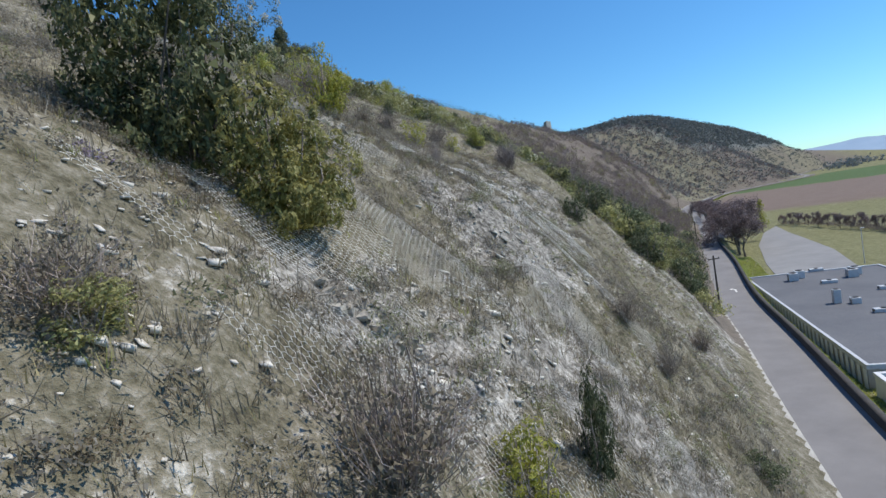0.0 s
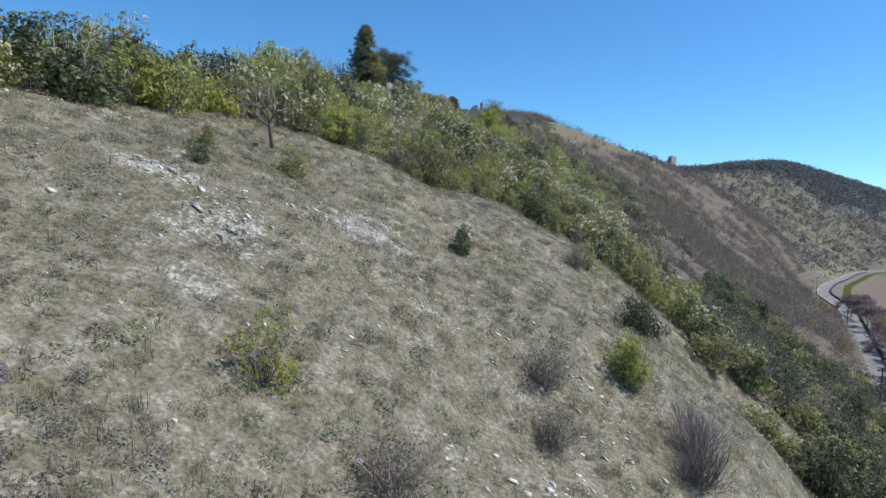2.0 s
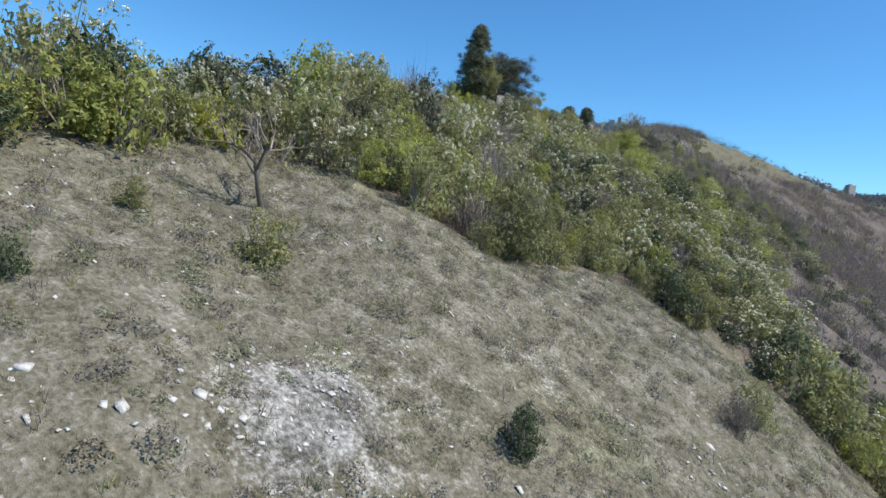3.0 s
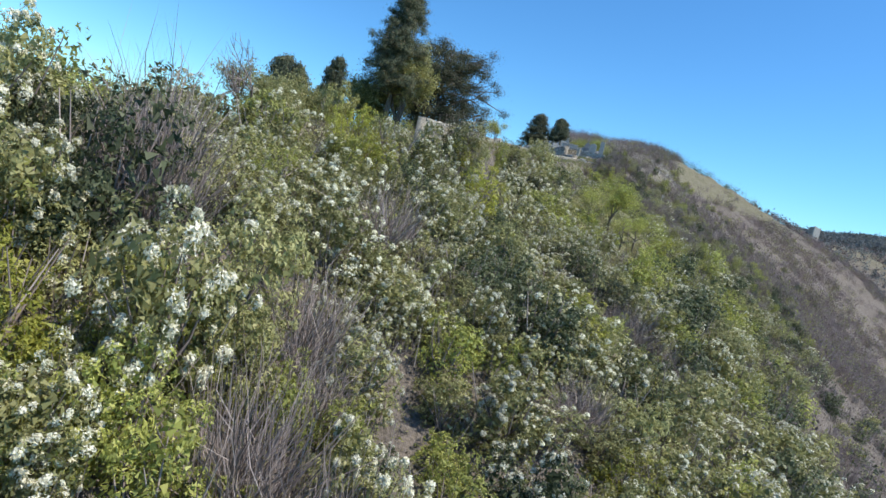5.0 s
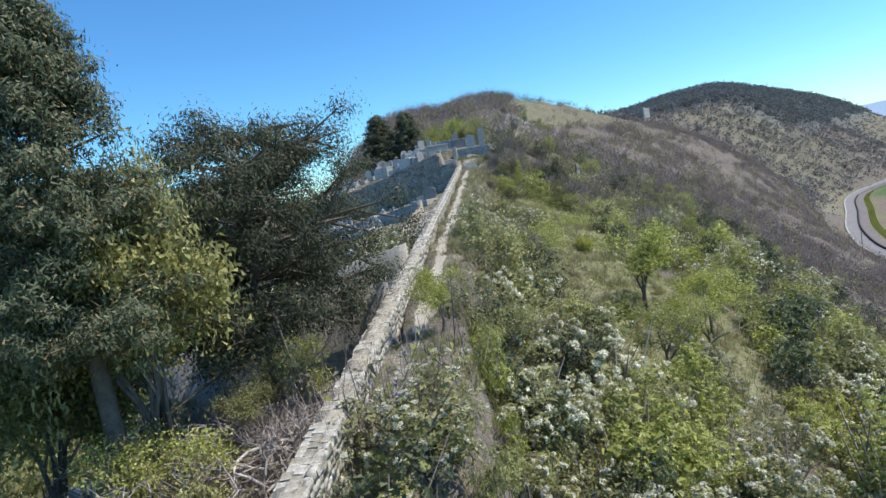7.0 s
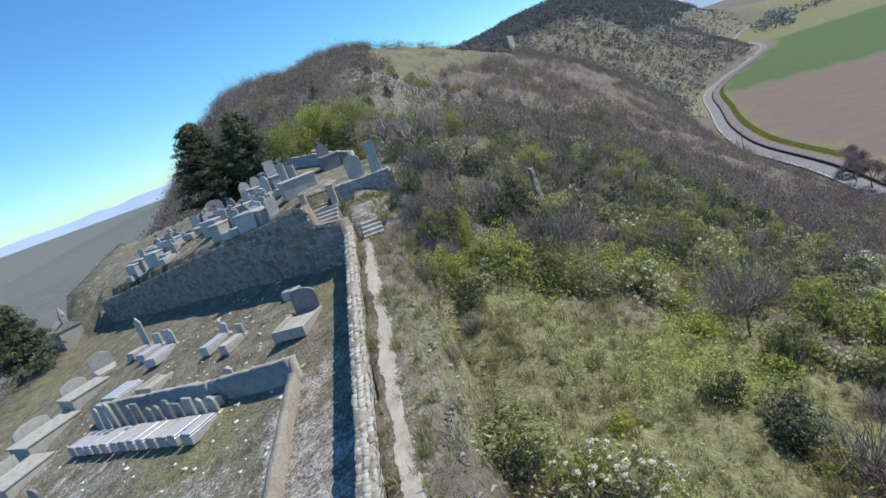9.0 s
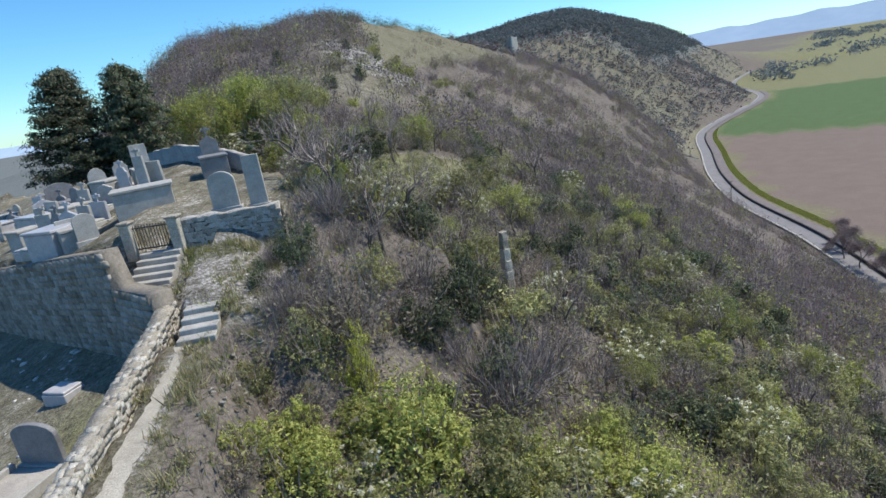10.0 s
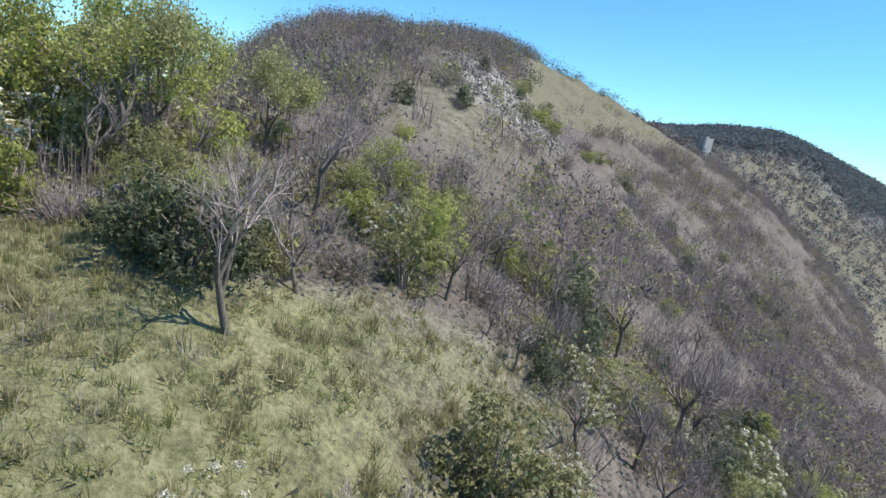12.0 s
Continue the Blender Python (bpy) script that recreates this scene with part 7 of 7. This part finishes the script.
for x, y, r, h in ((-5.6, -5.8, 0.35, 0.45), (-8.6, 17.0, 0.5, 0.5), (-6.0, 14.5, 0.4, 0.45), (-9.5, 25.0, 0.4, 0.5), (-3.3, 13.2, 0.5, 0.4)):
    plant(choose(LAV, x, y, 0), x, y, r, h / 1.6)


# growth through the netting
rng_g = np.random.default_rng(120)
x, y = scatter(7000, -13, 14, -14, 26, lambda x, y: on_hill(x, y) * (1 - 0.4 * edge_rock(x, y)) * np.clip(0.55 + 1.5 * value_noise(x / 2.2, y / 2.2, 121), 0.1, 1), 122)
h = rng_g.uniform(0.18, 0.6, len(x))
cushions("heath_cushions", "grey heath cushions growing through the netting", x, y, h * 0.6, 60, M_HEATH, 123, 0.17, 1.1)
x, y = scatter(520, -12, 7, -13, 13, lambda x, y: on_hill(x, y) * np.clip(0.5 + 1.6 * value_noise(x / 2.6, y / 2.6, 127), 0.05, 1), 128)
h = rng_g.uniform(0.22, 0.5, len(x))
cushions("heath_domes", "grey-brown heath bushes grown over the netting", x[::2], y[::2], h[::2], 330, M_HEATH, 129, 0.085, 1.15)
cushions("sage_domes", "dull green heath bushes grown over the netting", x[1::2], y[1::2], h[1::2], 330, M_SAGE, 130, 0.085, 1.15)
x, y = scatter(17000, -13, 14, -14, 26, lambda x, y: on_hill(x, y) * np.clip(0.5 + 1.5 * value_noise(x / 3, y / 3, 124), 0.1, 1), 125)
brush("straw_tufts", "straw tufts growing through the netting", "grass", x, y, rng_g.uniform(0.2, 0.6, len(x)), 12, M_DRY, 0.02, 126, 0.6)

# bright verge below the road wall and the dark hedge line
yv = rng_g.uniform(10, 124, 9000)
off = rng_g.uniform(5.8, 11.0, 9000)
brush("verge_grass", "bright green grass bank below the road wall", "grass", toe(yv) + off * 1.08, yv, rng_g.uniform(0.2, 0.5, 9000), 8, M_GREEN, 0.08, 127, 0.7)
yv = rng_g.uniform(225, 470, 9000)
brush("field_verge", "yellow-green grass verge between road and field", "grass", toe(yv) + rng_g.uniform(9.8, 12.6, 9000) * 1.22, yv, rng_g.uniform(0.3, 0.8, 9000), 6, M_GREEN, 0.14, 129, 0.7)
f = rng_g.uniform(0, 1, 700)
brush("field_hedge", "low dark leafless hedge along the ploughed field", "hedge", 129 - 9 * f + rng_g.normal(0, 0.7, 700) + 14 * (f - f * f), 186 - 58 * f, rng_g.uniform(0.9, 2.2, 700), 40, M_WOODFAR, 0.05, 128, leafy=True)

# rough turf before the rubble wall, dry tufts and bushes on the summit
x, y = scatter(1500, -11, -6.4, 148.6, 153.6, lambda x, y: in_landing(x, y) * (y > 151.3 + 0.42 * (x + 10.8)) * 0.9, 130)
brush("landing_turf", "rough turf before the rubble wall", "grass", x, y, rng_g.uniform(0.15, 0.4, len(x)), 9, M_GRASS, 0.03, 131, 0.7)
x, y = scatter(7000, 8, 80, 240, 372, lambda x, y: (hill(x, y) > 60) * 0.8, 132)
brush("summit_grass", "dry grass tufts over the summit pasture", "grass", x, y, rng_g.uniform(0.25, 0.7, len(x)), 7, M_DRY, 0.12, 133, leafy=True)
yr = rng_g.uniform(262, 392, 90)
xr = smooth_rows(E_X, yr) + rng_g.uniform(-2, 14, 90)
brush("ridge_bushes", "dark bushes along the ridge", "scrub", xr, yr, rng_g.uniform(1.4, 3.4, 90), 90, M_DARK, 0.09, 134, leafy=True)


# ---- limestone outcrops that break the slope ----
def outcrop(x, y, w, seed):
    r = random.Random(seed)
    t = thing("limestone_outcrop", "broken grey limestone blocks showing through the dry slope", "rock", "limestone outcrops", pose(x, y, land1(x, y), 0, 0, 0))
    for k in range(14):
        bm = bmesh.new()
        bmesh.ops.create_icosphere(bm, subdivisions=2, radius=1.0)
        dx, dy = r.uniform(-w, w) * 0.5, r.uniform(-w, w) * 0.35
        sx, sy, sz = r.uniform(0.09, 0.3), r.uniform(0.08, 0.2), r.uniform(0.06, 0.13)
        a = r.uniform(0, math.pi)
        z = land1(x + dx, y + dy) - land1(x, y)
        for v in bm.verts:
            c = v.co
            c = Vector([math.copysign(abs(q) ** 0.3, q) for q in c]) * r.uniform(0.76, 1.05)
            u, n = c.x * sx, c.y * sy
            v.co = (dx + u * math.cos(a) - n * math.sin(a), dy + u * math.sin(a) + n * math.cos(a), z + c.z * sz - sz * 0.2 + 0.2 * u)
        part("block", bm, M_LEDGE, t)


for i, (x, y, w) in enumerate(((-5.0, 6.4, 1.5), (-4.2, 7.3, 1.6), (-3.3, 7.8, 1.3), (-5.3, 5.7, 1.2), (-9.6, 7.1, 1.6), (-8.4, 11.2, 1.7), (-7.4, 13.0, 1.2),
                              (-13.7, 35.5, 1.8), (-12.4, 36.3, 1.3), (-9.9, 34.6, 1.4), (-2.5, -4.4, 1.3), (-1.6, -2.2, 1.2), (-5.6, 22.4, 1.6), (-4.6, 23.2, 1.2))):
    outcrop(x, y, w, 400 + i)

# leafless thicket on the flank of the summit
x, y = scatter(2600, 20, 75, 180, 262, lambda x, y: on_hill(x, y) * (hill(x, y) < 56) * np.clip(0.6 + 1.2 * value_noise(x / 8, y / 8, 140), 0.1, 1), 141)
h = np.random.default_rng(142).uniform(0.9, 2.4, len(x))
brush("flank_thicket", "dense leafless brown thicket on the hill flank", "scrub", x, y, h, 38, M_TWIG, 0.009, 143, 0.55)
brush("flank_leaves", "dark evergreen undergrowth on the hill flank", "undergrowth", x[::3], y[::3], h[::3] * 0.6, 60, M_DARK, 0.06, 144, leafy=True)

# young leafy scrub in the clearing below the cemetery
x, y = scatter(900, -10, 9, 122, 145.5, lambda x, y: on_hill(x, y) * (~in_yard(x, y)) * (x > wall_x(y) + 3.2) * np.clip(0.12 + 2.0 * value_noise(x / 4, y / 4, 150), 0, 1) * (~in_landing(x, y)), 151)
brush("young_scrub", "low bright green scrub in new leaf", "scrub", x, y, np.random.default_rng(152).uniform(0.8, 1.8, len(x)), 150, M_GREEN, 0.05, 153, leafy=True)

# leafless undergrowth between the shrubs about the terrace end
x, y = scatter(1500, -9, 16, 145.5, 172, lambda x, y: on_hill(x, y) * (~in_terrace(x, y)) * (~in_landing(x, y)) * (~in_yard(x, y)) * (x > wall_x(y) + 2.6) * (1 - 0.85 * np.clip(clearing(x, y), 0, 1)) * np.clip(0.8 + 1.2 * value_noise(x / 3, y / 3, 160), 0.15, 1), 161)
h = np.random.default_rng(162).uniform(0.5, 1.5, len(x))
brush("terrace_twigs", "tangled leafless brown undergrowth below the terrace", "scrub", x, y, h, 34, M_TWIG, 0.009, 163, 0.75)
brush("terrace_leaves", "dull evergreen undergrowth below the terrace", "undergrowth", x[::4], y[::4], h[::4] * 0.6, 90, M_DARK, 0.04, 164, leafy=True)
brush("terrace_sprouts", "dull olive undergrowth below the terrace", "undergrowth", x[1::4], y[1::4], h[1::4] * 0.6, 90, M_OLIVE, 0.04, 165, leafy=True)
# the same below the ridge, over the road
x, y = scatter(2600, 8, 58, 90, 182, lambda x, y: on_hill(x, y) * (x < toe(y) - 3) * (1 - np.clip(clearing(x, y), 0, 1)) * np.clip(0.6 + 1.4 * value_noise(x / 7, y / 7, 170), 0.05, 1), 171)
h = np.random.default_rng(172).uniform(0.7, 1.9, len(x))
brush("ridge_twigs", "dense leafless brown thicket below the ridge", "scrub", x, y, h, 34, M_TWIG, 0.010, 173, 0.6)
brush("ridge_leaves", "dark evergreen undergrowth below the ridge", "undergrowth", x[::3], y[::3], h[::3] * 0.6, 70, M_DARK, 0.055, 174, leafy=True)
